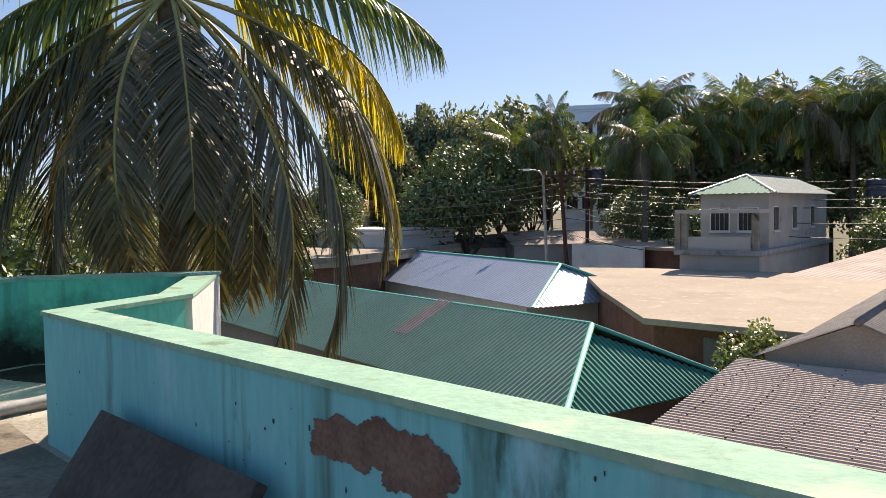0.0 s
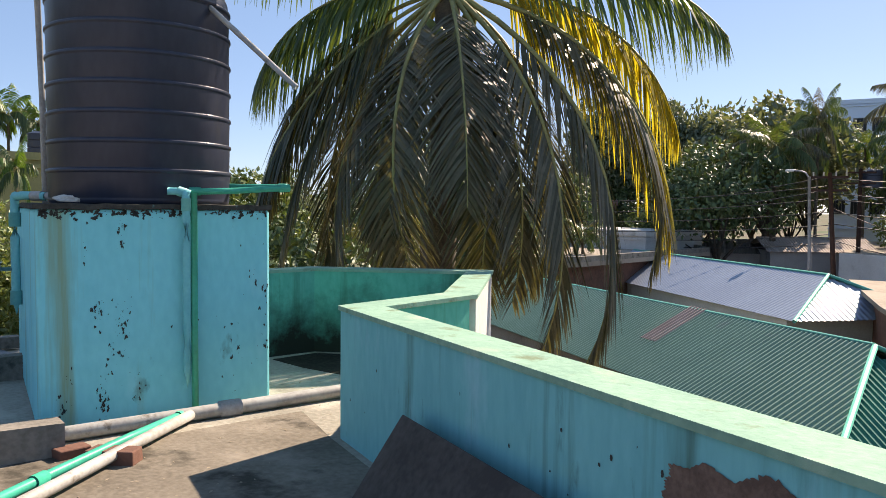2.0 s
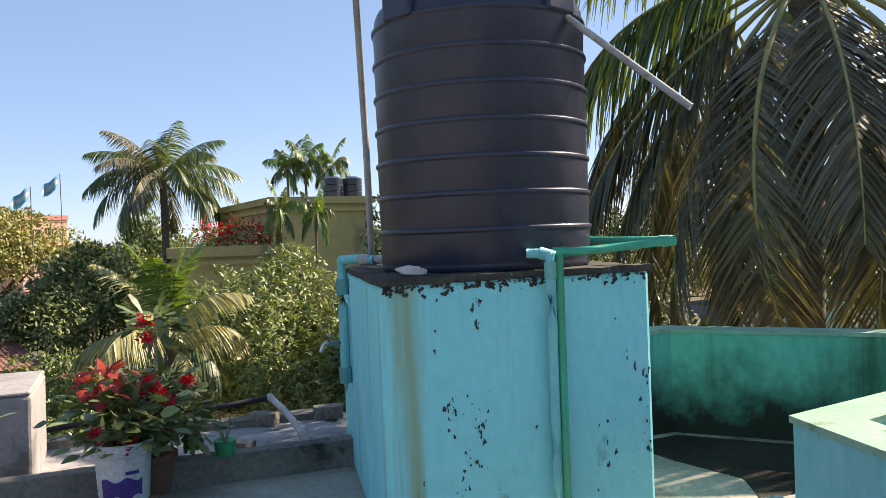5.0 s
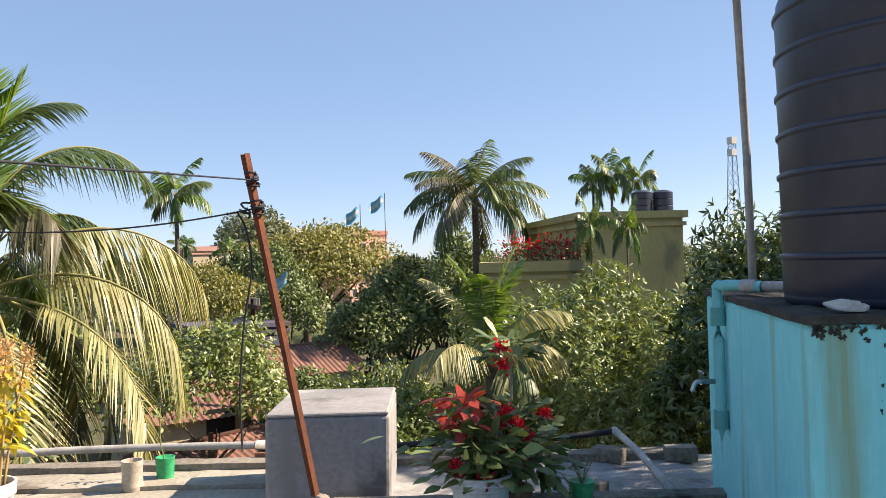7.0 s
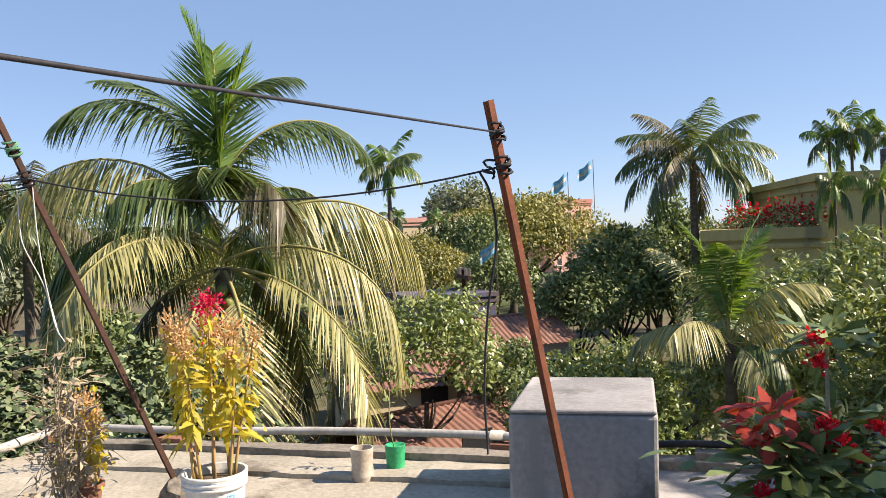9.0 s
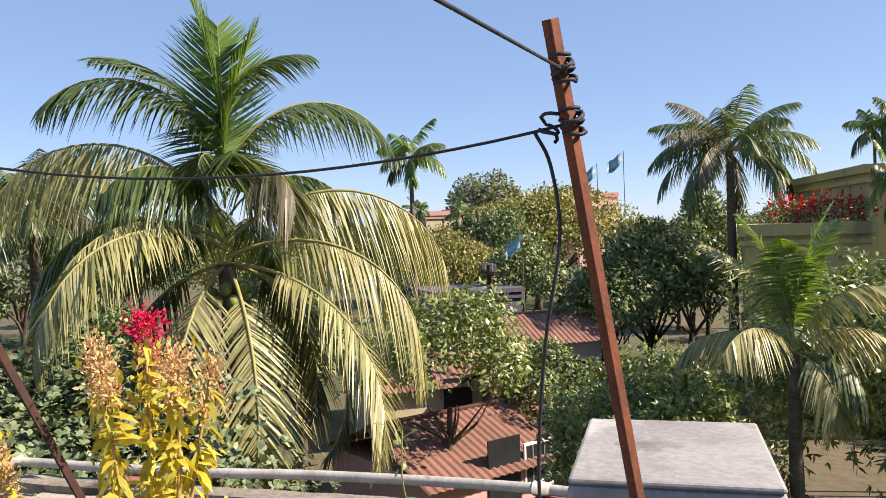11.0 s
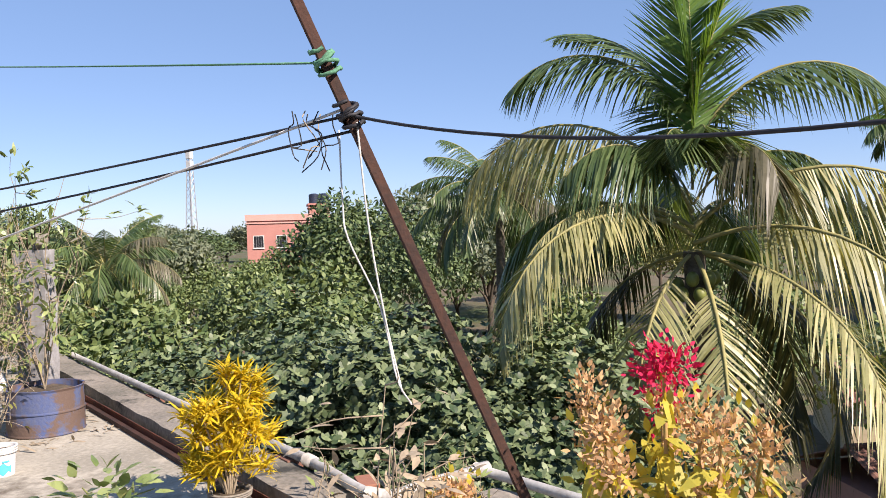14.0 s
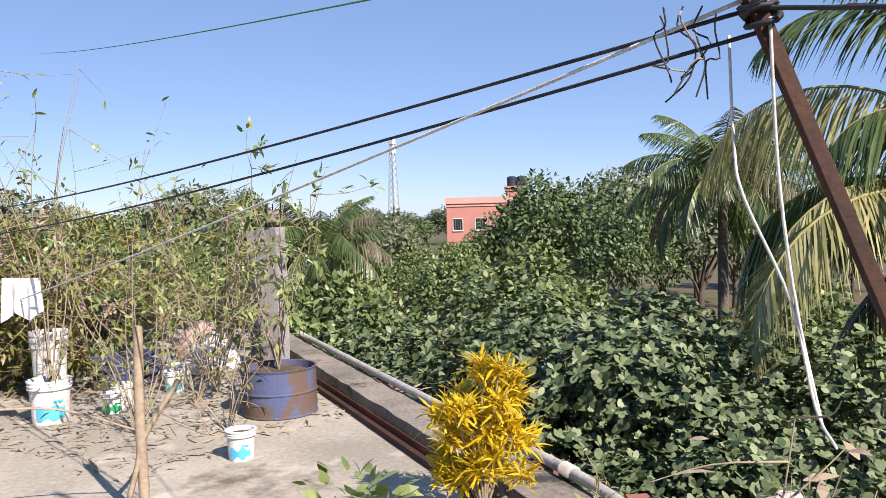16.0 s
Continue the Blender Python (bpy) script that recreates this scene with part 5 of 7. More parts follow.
part("wall", prism_bm([tuple((p + rd_ * (0.3 if i < 2 else -0.3)).xy) for i, p in enumerate(wq)], GROUND, -2.2), M["plaster"], gg)
bm = bmesh.new()
bm.faces.new([bm.verts.new(p) for p in (R0 + ro * 2.0 + rd_ * 0.31 + Vector((0, 0, -0.9)), R0 - ro * 2.0 + rd_ * 0.31 + Vector((0, 0, -0.9)), R0 + rd_ * 0.31 + Vector((0, 0, -0.05)))])
part("gable", bm, M["plaster"], gg)

# flat beige roofs and brick walls
fr = root("flat_roof_building", "low brick building with a sun-bleached flat beige roof", "building", (0, 0, 0))
FQ = [(1.95, 24.9), (5.9, 22.2), (13.5, 35.0), (9.5, 41.0), (3.4, 44.0), (0.2, 44.5), (1.0, 33.0)]
quad_slab("roof", [(*p, -2.0) for p in FQ], 0.18, "beige", fr)
part("wall", prism_bm([(2.3, 25.6), (5.9, 23.0), (13.0, 35.0), (9.3, 40.5), (3.4, 43.5), (0.6, 44.0), (1.4, 33.0)], GROUND, -2.18), M["brick_wall"], fr)
mm_ = pose(2.3, 25.6, 0, 0, 0, math.degrees(math.atan2(-2.6, 3.6)))
part("door", box_bm(1.6, -0.05, GROUND, 2.3, 0.0, -2.5, m=mm_), M["grey_tin"], fr)
f2 = root("flat_roof_building", "shop row with a pale flat roof by the street", "building", (0, 0, 0))
F2 = [(0.1, 58.8), (6.6, 51.5), (12.0, 62.0), (12.5, 82.0), (0.2, 82.0)]
quad_slab("roof", [(*p, -1.4) for p in F2], 0.2, "beige", f2)
part("wall", prism_bm([(0.4, 59.3), (6.5, 52.3), (11.5, 62.0), (12.0, 81.5), (0.5, 81.5)], GROUND, -1.6), M["brick_wall"], f2)
ww = box_bm(0, 0, GROUND, 6.0, 0.2, -1.35, m=pose(-0.2, 57.4, 0, 0, 0, -42))
tagged(part("yard_wall", ww, M["white_wall"]), "weathered white yard wall", "wall")
f3 = root("flat_roof_building", "long low building with a flat brown roof", "building", (0, 0, 0))
F3 = [(-15.6, 39.5), (-12.4, 42.5), (-8.0, 58.0), (-13.0, 72.0), (-28.0, 92.0), (-34.0, 70.0)]
quad_slab("roof", [(*p, -1.55) for p in F3], 0.25, "beige", f3)
part("wall", prism_bm([(-15.4, 40.2), (-12.9, 42.9), (-8.6, 58.0), (-13.4, 71.4), (-27.8, 91.0), (-33.4, 70.0)], GROUND, -1.8), M["brick_wall"], f3)
bm = bmesh.new()
for a, b in zip(F3[:4], F3[1:5]):
    d = Vector(b) - Vector(a)
    box_bm(0, 0, -1.55, d.length, 0.25, -1.25, m=pose(*a, 0, 0, 0, math.degrees(math.atan2(d.y, d.x))), bm=bm)
part("parapet", bm, M["cement_d"], f3)
br = root("tin_roof_house", "shed under a brown weathered tin roof", "shed", (0, 0, 0))
b0, b1 = Vector((8.6, 38.6, -2.1)), Vector((14.5, 33.0, -2.1))
bup = Vector((8.0, 8.4, 1.0))
corrugated("roof_sheet", b0, b1 + (b1 - b0), b0 + bup, b1 + (b1 - b0) + bup, 0.3, 0.03, M["asbestos"], br)
part("wall", prism_bm([(9, 39), (20, 28.2), (27.5, 36), (16.5, 46.6)], GROUND, -2.15), M["plaster"], br)


# grey upstairs house with verandah
hs = root("two_storey_house", "grey plastered house with a tin hip roof and an upstairs verandah", "house", (9.5, 43.2, 0), math.degrees(math.atan2(0.89, 0.46)))
# local x runs along the side wall (13.3 m), y towards the front's far end (3.2 m)
HL, HW = 13.3, 3.4
part("wall", box_bm(0, 0, -1.0, HL, HW, 1.75), M["plaster"], hs)
part("lower_wall", box_bm(-2.2, -0.15, GROUND, HL + 0.1, HW + 0.3, -1.25), M["plaster"], hs, "bluish grey lower storey")
part("slab", box_bm(-2.5, -0.35, -1.25, HL + 0.3, HW + 0.5, -1.0, 0.02), M["cement"], hs)
he = [Vector((-0.5, -0.45, 1.75)), Vector((HL + 0.4, -0.45, 1.75)), Vector((HL + 0.4, HW + 0.45, 1.75)), Vector((-0.5, HW + 0.45, 1.75))]
hr0, hr1 = Vector((2.2, HW / 2, 2.75)), Vector((HL - 0.5, HW / 2, 2.75))
corrugated("roof_sheet", he[0], he[1], hr0, hr1, 0.3, 0.03, M["tin_grey"], hs)
corrugated("roof_sheet", he[2], he[3], hr1, hr0, 0.3, 0.03, M["tin_grey"], hs)
corrugated("roof_sheet", he[3], he[0], hr0, hr0, 0.3, 0.03, M["tin_teal"], hs)
ridge_cap(hs, hr0, hr1, 0.1, "steel")
ridge_cap(hs, hr0, he[0], 0.08, "steel")
ridge_cap(hs, hr0, he[3], 0.08, "steel")
for x in (1.3, 5.2, 9.4):
    window_part(hs, Matrix.Identity(4), x, -0.1, 0.9, 1.15)
fm = pose(0, HW, 0, 0, 0, -90)
window_part(hs, fm, 1.0, -0.1, 0.9, 1.1)
window_part(hs, fm, 2.4, -0.1, 0.9, 1.1)
for y in (-0.1, HW - 0.1, HW + 0.25):
    part("post", box_bm(-2.25, y, -1.0, -1.95, y + 0.3, 0.95), M["cement_d"], hs)
part("railing_wall", box_bm(-2.2, 0.25, -1.0, -2.05, HW - 0.1, -0.35), M["plaster"], hs)
part("lintel", box_bm(-2.3, -0.2, 0.80, -1.9, HW + 0.5, 0.98), M["plaster"], hs)
part("lintel", box_bm(-1.9, -0.2, 0.80, 0.0, 0.05, 0.98), M["plaster"], hs)


# block buildings farther off, with storeys of windows
def block(label, at, rz, w, d, z1, material, storeys, cols, win=(0.9, 1.1), parapet=0.5, side=True, trim=None, category="building"):
    ob = root("far_building", label, category, (at[0], at[1], 0), rz)
    part("wall", box_bm(0, 0, GROUND, w, d, z1), M[material], ob)
    part("parapet", box_bm(-0.15, -0.15, z1, w + 0.15, d + 0.15, z1 + parapet), M[trim or material], ob)
    h = (z1 - GROUND) / storeys
    for s in range(storeys):
        part("band", box_bm(-0.1, -0.1, GROUND + h * (s + 1) - 0.28, w + 0.1, d + 0.1, GROUND + h * (s + 1) - 0.14), M[trim or material], ob)
        for c in range(cols):
            window_part(ob, Matrix.Identity(4), w * (c + 0.5) / cols, GROUND + h * s + h * 0.32, *win)
    return ob


block("pale blue and white building among the trees", (-1.2, 102.0), -4, 5.6, 8, 13.1, "blue_wall", 4, 3, (1.3, 1.5))
block("ochre plastered house with a stained parapet", (-26.9, 14.9), 62, 3.4, 8, 1.0, "yellow_wall", 2, 0, parapet=0.35)
yb = block("tall ochre plastered house with a flat roof", (-25.6, 18.05), 72, 3.7, 9, 2.75, "yellow_wall", 2, 0, parapet=0.25, trim="yellow_wall")
block("brick red building with rooftop tanks", (-70.0, -45.4), 124, 6.6, 8, 2.6, "red_wall", 2, 3, parapet=0.6, trim="pink_wall")
block("brick red stair tower", (-73.4, -40.4), 124, 2.0, 4, 4.0, "red_wall", 3, 1, (0.5, 1.0), parapet=0.2)
block("red roofed mansion behind the trees", (-126, 42.0), 110, 8, 8, 6.0, "pink_wall", 3, 4, parapet=0.7, trim="red_wall")
block("white apartment building far off", (-118, 27.0), 105, 7, 8, 6.2, "white_wall", 4, 4, parapet=0.6)
block("white apartment building far off", (-150, 30.0), 105, 9, 8, 9.2, "white_wall", 5, 5, parapet=0.6)
block("unfinished cream building with bare columns", (-72, 11.0), 100, 5.5, 8, 2.8, "cream_wall", 2, 3, parapet=0.4, trim="pink_wall")
block("brick house behind the trees", (-85, 17.0), 100, 4.0, 8, 3.4, "red_wall", 2, 3, parapet=0.4)
block("blue-walled house under the trees", (-40.5, 7.3), 100, 4.2, 4, -1.5, "drum", 1, 2, parapet=0.2)
block("white shop house far behind", (-25.0, 68.0), 5, 7, 6, 1.6, "cream_wall", 2, 4, parapet=0.5, trim="pink_wall")
block("low white shop by the street", (-20.0, 62.0), -30, 9, 6, -0.6, "white_wall", 1, 4, parapet=0.4)

# low rusty tin roofs beyond the palm
for lab, x, y, rz, w, d, z, mt, wl in (("rusty red tin roof of a low house", -28.0, 3.6, 98, 5.4, 5.0, -2.35, "rust_tin", "cream_wall"), ("rusty red tin roof of a small shed", -26.0, 7.2, 96, 2.4, 3.6, -2.65, "rust_tin", "brick_wall"), ("rusty tin roof of a low house close by", -20.2, 4.3, 118, 3.6, 4.2, -2.8, "rust_tin", "pink_wall"), ("dusty tin roof of a house under trees", -31.5, 8.0, 100, 4.2, 4.0, -1.75, "rust_tin", "plaster"), ("dusty tin roof of a shop by the street", -4.5, 62.0, 20, 7.0, 5.0, -0.7, "asbestos", "plaster"), ("weathered tin roof of a stall by the street", -10.0, 64.0, 5, 6.0, 4.0, -1.0, "grey_tin", "plaster")):
    ob = root("tin_roof_house", lab, "house", (x, y, 0), rz)
    for s in (-1, 1):
        e0, e1 = Vector((-0.3, d / 2 + s * (d / 2 + 0.3), z - 0.9)), Vector((w + 0.3, d / 2 + s * (d / 2 + 0.3), z - 0.9))
        r0_, r1_ = Vector((-0.3, d / 2, z)), Vector((w + 0.3, d / 2, z))
        if s < 0:
            corrugated("roof_sheet", e0, e1, r0_, r1_, 0.2, 0.03, M[mt], ob)
        else:
            corrugated("roof_sheet", e1, e0, r1_, r0_, 0.2, 0.03, M[mt], ob)
    ridge_cap(ob, (-0.3, d / 2, z), (w + 0.3, d / 2, z), 0.08, mt)
    part("wall", box_bm(0, 0, GROUND, w, d, z - 0.85), M[wl], ob)
    part("door", box_bm(w * 0.4, -0.04, GROUND, w * 0.4 + 0.9, -0.005, GROUND + 2.0), M["dark_open"], ob)
    window_part(ob, Matrix.Identity(4), w * 0.8, GROUND + 0.9, 0.7, 0.8)

# ---- palms ----
palm("tall coconut palm with drooping dusty fronds beside the roof", (-4.6, 9.9, GROUND), (-4.25, 9.45, 3.60), [
    (200, 2.2, -1.05, 80, "frond", 1.2), (209, 2.1, -2.5, 50, "frond_d", 0.8), (217, 1.75, -3.2, 55, "frond_d", 0.6), (232, 1.15, -3.2, 60, "frond_b", 0.5), (258, 1.0, -2.7, 65, "frond_b", 0.45),
    (303, 1.35, -2.35, 60, "frond_b", 0.40), (335, 0.95, -3.3, 65, "frond_b", 0.4), (348, 1.2, -3.95, 75, "frond_b", 0.55), (3, 1.55, -4.0, 85, "frond_b", 0.9), (320, 0.7, -3.4, 60, "frond_d", 0.4), (30, 2.45, -2.75, 85, "frond_o", 1.1), (36, 2.75, -1.5, 80, "frond_o", 1.3),
    (28, 3.1, -0.45, 70, "frond", 1.1), (192, 2.7, 0.35, 70, "frond", 0.7), (185, 2.2, -2.3, 80, "frond_d", 0.9), (62, 1.3, -3.3, 100, "frond_b", 0.6), (268, 0.6, -3.3, 100, "frond_b", 0.3), (168, 1.7, -3.1, 85, "frond_d", 0.5), (22, 2.2, -3.0, 95, "frond_b", 0.8),
    (100, 1.2, -3.4, 100, "frond_b", 0.4), (140, 1.5, -3.4, 100, "frond_d", 0.5), (120, 2.4, 2.0, 45, "frond", 0.3), (350, 2.0, 2.3, 50, "frond", 0.3), (80, 1.2, 2.8, 40, "frond_g", 0.2)], 11, 0.17, 92, 0.80, nuts=9, width=0.036)
palm("coconut palm with broad arching fronds and green nuts", (-16.6, 1.1, GROUND), (-16.25, 0.92, 1.12), [
    (270, 0.45, 4.0, 25, "frond_g", -0.3, 1.1), (200, 0.3, 3.5, 30, "frond_g", -0.3, 1.0), (277, 2.4, 2.2, 125, "frond", 0.5, 1.3), (262, 1.8, 3.0, 85, "frond", 0.2, 1.2), (97, 0.55, 3.45, 25, "frond_g", -0.1, 0.9), (88, 1.3, 3.0, 110, "frond", 0.3, 1.3),
    (282, 3.0, 0.85, 130, "frond_y", 1.2, 0.5), (268, 2.7, -0.7, 125, "frond", 1.2, 0.2), (318, 2.9, -1.15, 115, "frond_y", 0.42, 0.2), (308, 2.5, -0.75, 120, "frond_y", 0.5, 0.3), (338, 1.1, -3.0, 110, "frond_y", 0.45), (20, 0.9, -3.6, 110, "frond_y", 0.4),
    (95, 1.3, -3.0, 110, "frond_d", 0.35), (62, 2.3, -2.85, 105, "frond_y", 0.3), (78, 2.7, -1.75, 125, "frond_y", 1.1, 0.1), (96, 3.3, -0.3, 120, "frond_y", 1.35, 0.3), (106, 2.5, 1.8, 125, "frond", 0.5, 1.2),
    (52, 1.25, 0.75, 150, "frond_b", 0.6, 0.9), (335, 0.8, 1.3, 160, "frond", 0.5, 1.0), (110, 1.9, 0.75, 120, "frond", 0.9, 0.6), (300, 1.7, 1.0, 125, "frond", 0.8, 0.6), (20, 0.8, 1.5, 120, "frond", 0.5, 0.9),
    (200, 2.6, 0.3, 100, "frond", 0.8, 0.4), (230, 2.5, -0.3, 100, "frond_d", 0.8, 0.3), (165, 2.6, -0.3, 100, "frond", 0.8, 0.3), (250, 1.6, -2.6, 105, "frond_d", 0.7), (140, 1.6, -2.8, 105, "frond_d", 0.7), (190, 1.5, 2.4, 80, "frond", 0.3, 0.8)], 12, 0.17, 88, 1.04, nuts=10, width=0.036)

far_palm = palm("coconut palm among the trees", (-33.5, 18.0, GROUND), (-33.46, 17.98, 4.2), ring_fronds(26, 3.2, 3, ("frond", "frond", "frond_b", "frond")), 21, 0.17, 52, 0.95, rows=2, width=0.06, group="far coconut palms")
rng = np.random.default_rng(8)
for x, y, s, z in ((-26.3, -5.1, 0.79, 0.0), (-20.9, -13.8, 0.62, 0.0), (5.0, 61.0, 1.15, 0.2), (-17.5, 84, 1.0, 0.0), (27.0, 78.0, 1.3, 0.5), (33.0, 74.0, 1.2, 0.4), (20.5, 82.0, 1.25, 0.5), (39.0, 77.0, 1.3, 0.4), (8.0, 84, 1.3, 0.5), (-11.0, 22.0, 0.8, 0.3), (13.0, 80, 1.2, 0.5), (30.0, 86.0, 1.45, 0.3), (-14.5, 50.0, 0.5, 0), (5.9, 69, 1.5, 0), (9.6, 70, 1.3, 0), (18.4, 69.6, 1.45, 0), (21.5, 68.7, 1.35, 0), (24.0, 67, 1.5, 0), (13.5, 72, 1.5, 0), (-4.5, 64, 1.15, 0), (28, 69, 1.3, 0)):
    copy_thing(far_palm, Matrix.Translation((x, y, GROUND)) @ Matrix.Rotation(rng.uniform(0, 6.28), 4, "Z") @ Matrix.Scale(s, 4))
palm("young coconut palm with pale upright fronds", (-13.4, 8.0, GROUND), (-13.33, 7.95, -0.15), [
    (228, 1.05, 1.35, 60, "frond_y", 0.3), (250, 0.6, 1.7, 40, "frond_g", 0.1), (330, 0.5, 1.4, 70, "frond_g", 0.3), (62, 1.25, 0.75, 95, "frond_y", 0.6), (85, 0.6, 1.6, 45, "frond_g", 0.1), (60, 0.45, 1.8, 30, "frond_g", 0.0),
    (290, 1.3, 0.1, 95, "frond_y", 0.8), (75, 1.2, 0.0, 100, "frond_y", 0.8), (150, 1.2, 0.2, 80, "frond", 0.6), (10, 0.6, -0.8, 110, "frond_y", 0.6), (240, 1.4, -0.2, 100, "frond_y", 0.7), (40, 0.8, -0.6, 100, "frond", 0.6)], 14, 0.09, 60, 0.55, rows=3, width=0.03)
copy_thing(far_palm, Matrix.Translation((-1.8, 66, GROUND)) @ Matrix.Diagonal((0.62, 0.62, 1.35, 1)))
areca = palm("slender areca palm with short dark fronds", (-33.1, 26.2, GROUND), (-33.1, 26.2, 1.6), ring_fronds(11, 1.05, 5, ("frond_g", "frond"), 0.9), 15, 0.065, 40, 0.42, rows=2, width=0.042, group="areca palms")
for x, y, h in ((-32.9, 5.5, 9.1), (6.0, 70, 14.5), (22, 78, 15.5), (30, 72, 15.0), (26.5, 70, 13.5), (36, 70, 13.8), (1.5, 75, 11.5), (-70, 10, 8.2), (-60, 12, 7.5)):
    copy_thing(areca, Matrix.Translation((x, y, GROUND)) @ Matrix.Rotation(rng.uniform(0, 6.28), 4, "Z") @ Matrix.Diagonal((h / 6.6, h / 6.6, h / 6.6, 1)))

for x, y, h, w in ((-21.2, 15.4, 7.2, 0.52), (-20.6, 16.2, 7.1, 0.52), (-34.2, 24.7, 9.9, 1.1), (-33.7, 25.4, 10.2, 1.1), (-33.0, 26.4, 9.9, 1.1)):
    copy_thing(areca, Matrix.Translation((x, y, GROUND)) @ Matrix.Rotation(rng.uniform(0, 6.28), 4, "Z") @ Matrix.Diagonal((w, w, h / 6.6, 1)))

# ---- broadleaf trees ----
def canopy(label, base, centre, radii, seed, leaf, n, size, blobs, aspect=0.6, rows=(0.2, 0.85, 1.0, 0.35), rosette=6, blob_r=0.36, droop=0.1, name="tree", r0=0.2, shell=0.5, category="tree"):
    """A broad tree whose crown is given by centre and radii; leaves grow in rosettes."""
    rg = np.random.default_rng(seed)
    ob = root(name, label, category, base)
    c = np.array(centre) - np.array(base)
    V1 = tube_arrays(np.array(bend([(0, 0, -0.1), (0.1 * c[0], 0.1 * c[1], c[2] * 0.5), (c[0] * 0.6, c[1] * 0.6, c[2])], 5)), np.linspace(r0, r0 * 0.5, 11), 8)
    tips = [(radii[0] * 0.75 * math.cos(a), radii[1] * 0.75 * math.sin(a), radii[2] * rg.uniform(0.0, 0.7)) for a in np.arange(9) * 0.7]
    V2 = branch_arrays(tuple(c * np.array((0.5, 0.5, 0.8))), tips, r0 * 0.5, rg)
    part_np("trunk", *join([V1, V2]), M["bark_d"], ob, smooth=True)
    V, F = crown_leaves(rg, n, c, radii, blobs, size, aspect, rows=rows, droop=droop, rosette=rosette, blob_r=blob_r, shell=shell, down=0.0)
    part_np("crown", V, F, M[leaf], ob)["kind"] = "stuff"
    return ob


canopy("spreading tree with leathery rounded leaves below the roof edge", (-14.6, -3.2, GROUND), (-14.2, -3.0, -1.6), (3.6, 5.2, 3.0), 31, "leaf_j", 96000, 0.092, 150, blob_r=0.24)
canopy("bushy tree with leathery rounded leaves at the roof edge", (-11.6, -0.6, GROUND), (-11.7, -0.9, -2.0), (1.7, 2.0, 2.1), 32, "leaf_j", 36000, 0.08, 70, blob_r=0.28)
tree("tree with small light green leaves and bare lower limbs", (-21.5, 4.9, GROUND), 5.4, 1.8, 33, "leaf_l", 7000, 0.14, 26, 0.45, trunk=0.4, r0=0.08)
canopy("dense round tree with small pale leaves", (-14.2, 6.7, GROUND), (-14.2, 6.6, -1.7), (1.7, 1.55, 1.95), 34, "leaf_l", 27000, 0.085, 60, 0.5, rows=(0.15, 1.0, 0.7, 0.05), rosette=3, blob_r=0.34)
canopy("mango tree with dark drooping leaves", (-15.0, 10.6, GROUND), (-15.0, 10.6, -1.0), (2.6, 2.2, 2.7), 35, "leaf_l", 40000, 0.125, 60, 0.3, rows=(0.2, 1.0, 0.8, 0.05), rosette=5, blob_r=0.36, droop=0.4)
canopy("dark mango tree behind the water tank", (-11.1, 11.9, GROUND), (-11.0, 11.9, -0.3), (1.8, 2.2, 3.7), 36, "leaf_d", 30000, 0.15, 50, 0.3, rows=(0.2, 1.0, 0.8, 0.05), rosette=5, blob_r=0.34, droop=0.4)
canopy("dark leafy tree behind the coconut palm", (-10.0, 14.6, GROUND), (-9.7, 14.4, -1.6), (2.7, 2.4, 2.9), 37, "leaf_d", 12000, 0.19, 50, 0.4, rows=(0.2, 1.0, 0.8, 0.05), rosette=5, blob_r=0.34)

TREES = [tree("leafy tree in the distance", (-35.5, 15.4, GROUND), 6.8, 2.3, 41, "leaf_m", 5200, 0.24, 26, 0.5, trunk=0.25, group="distant trees"),
         tree("dark round tree in the distance", (-45, -19.5, GROUND), 9.0, 4.0, 42, "leaf_d", 6500, 0.32, 30, 0.5, trunk=0.22, group="distant trees", r0=0.2),
         tree("olive tree with a wide low crown in the distance", (-70, 22, GROUND), 10.5, 6.5, 43, "leaf_y", 9000, 0.36, 44, 0.5, trunk=0.3, group="distant trees", r0=0.3),
         tree("tall distant tree with haze in its leaf colour", (-60, -22, GROUND), 10.0, 3.6, 44, "leaf_far", 5200, 0.36, 24, 0.55, trunk=0.3, group="distant trees", r0=0.2)]


def more(i, x, y, s, sz=None):
    copy_thing(TREES[i], Matrix.Translation((x, y, GROUND)) @ Matrix.Rotation(rng.uniform(0, 6.28), 4, "Z") @ Matrix.Diagonal((s, s, sz or s, 1)))


# belt beyond the street
for k in range(46):
    a = radians(-36 + 52 * (k + 0.5) / 46)
    r = 80 + 18 * rng.random()
    if abs(a + 0.014) < 0.034:
        continue
    x, y = -r * math.sin(a), r * math.cos(a)
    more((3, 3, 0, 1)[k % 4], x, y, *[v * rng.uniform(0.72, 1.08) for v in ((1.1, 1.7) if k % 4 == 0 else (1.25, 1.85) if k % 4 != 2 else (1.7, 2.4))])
more(1, -8.0, 61.5, 1.12, 1.28)
for i, x, y, s in ((1, -10.5, 67, 1.1), (3, -5.5, 72, 1.6), (1, 6.0, 68, 0.9), (0, 8.2, 56, 0.95), (0, 19.5, 52, 1.0), (0, 17.2, 50, 0.85), (1, 18.0, 72, 1.1), (1, 26.0, 66, 1.1), (1, -16, 74, 0.8), (0, -22, 62, 1.0), (1, 34, 66, 1.2), (3, 12, 74, 1.2), (1, -30, 80, 1.0)):
    more(i, x, y, s)
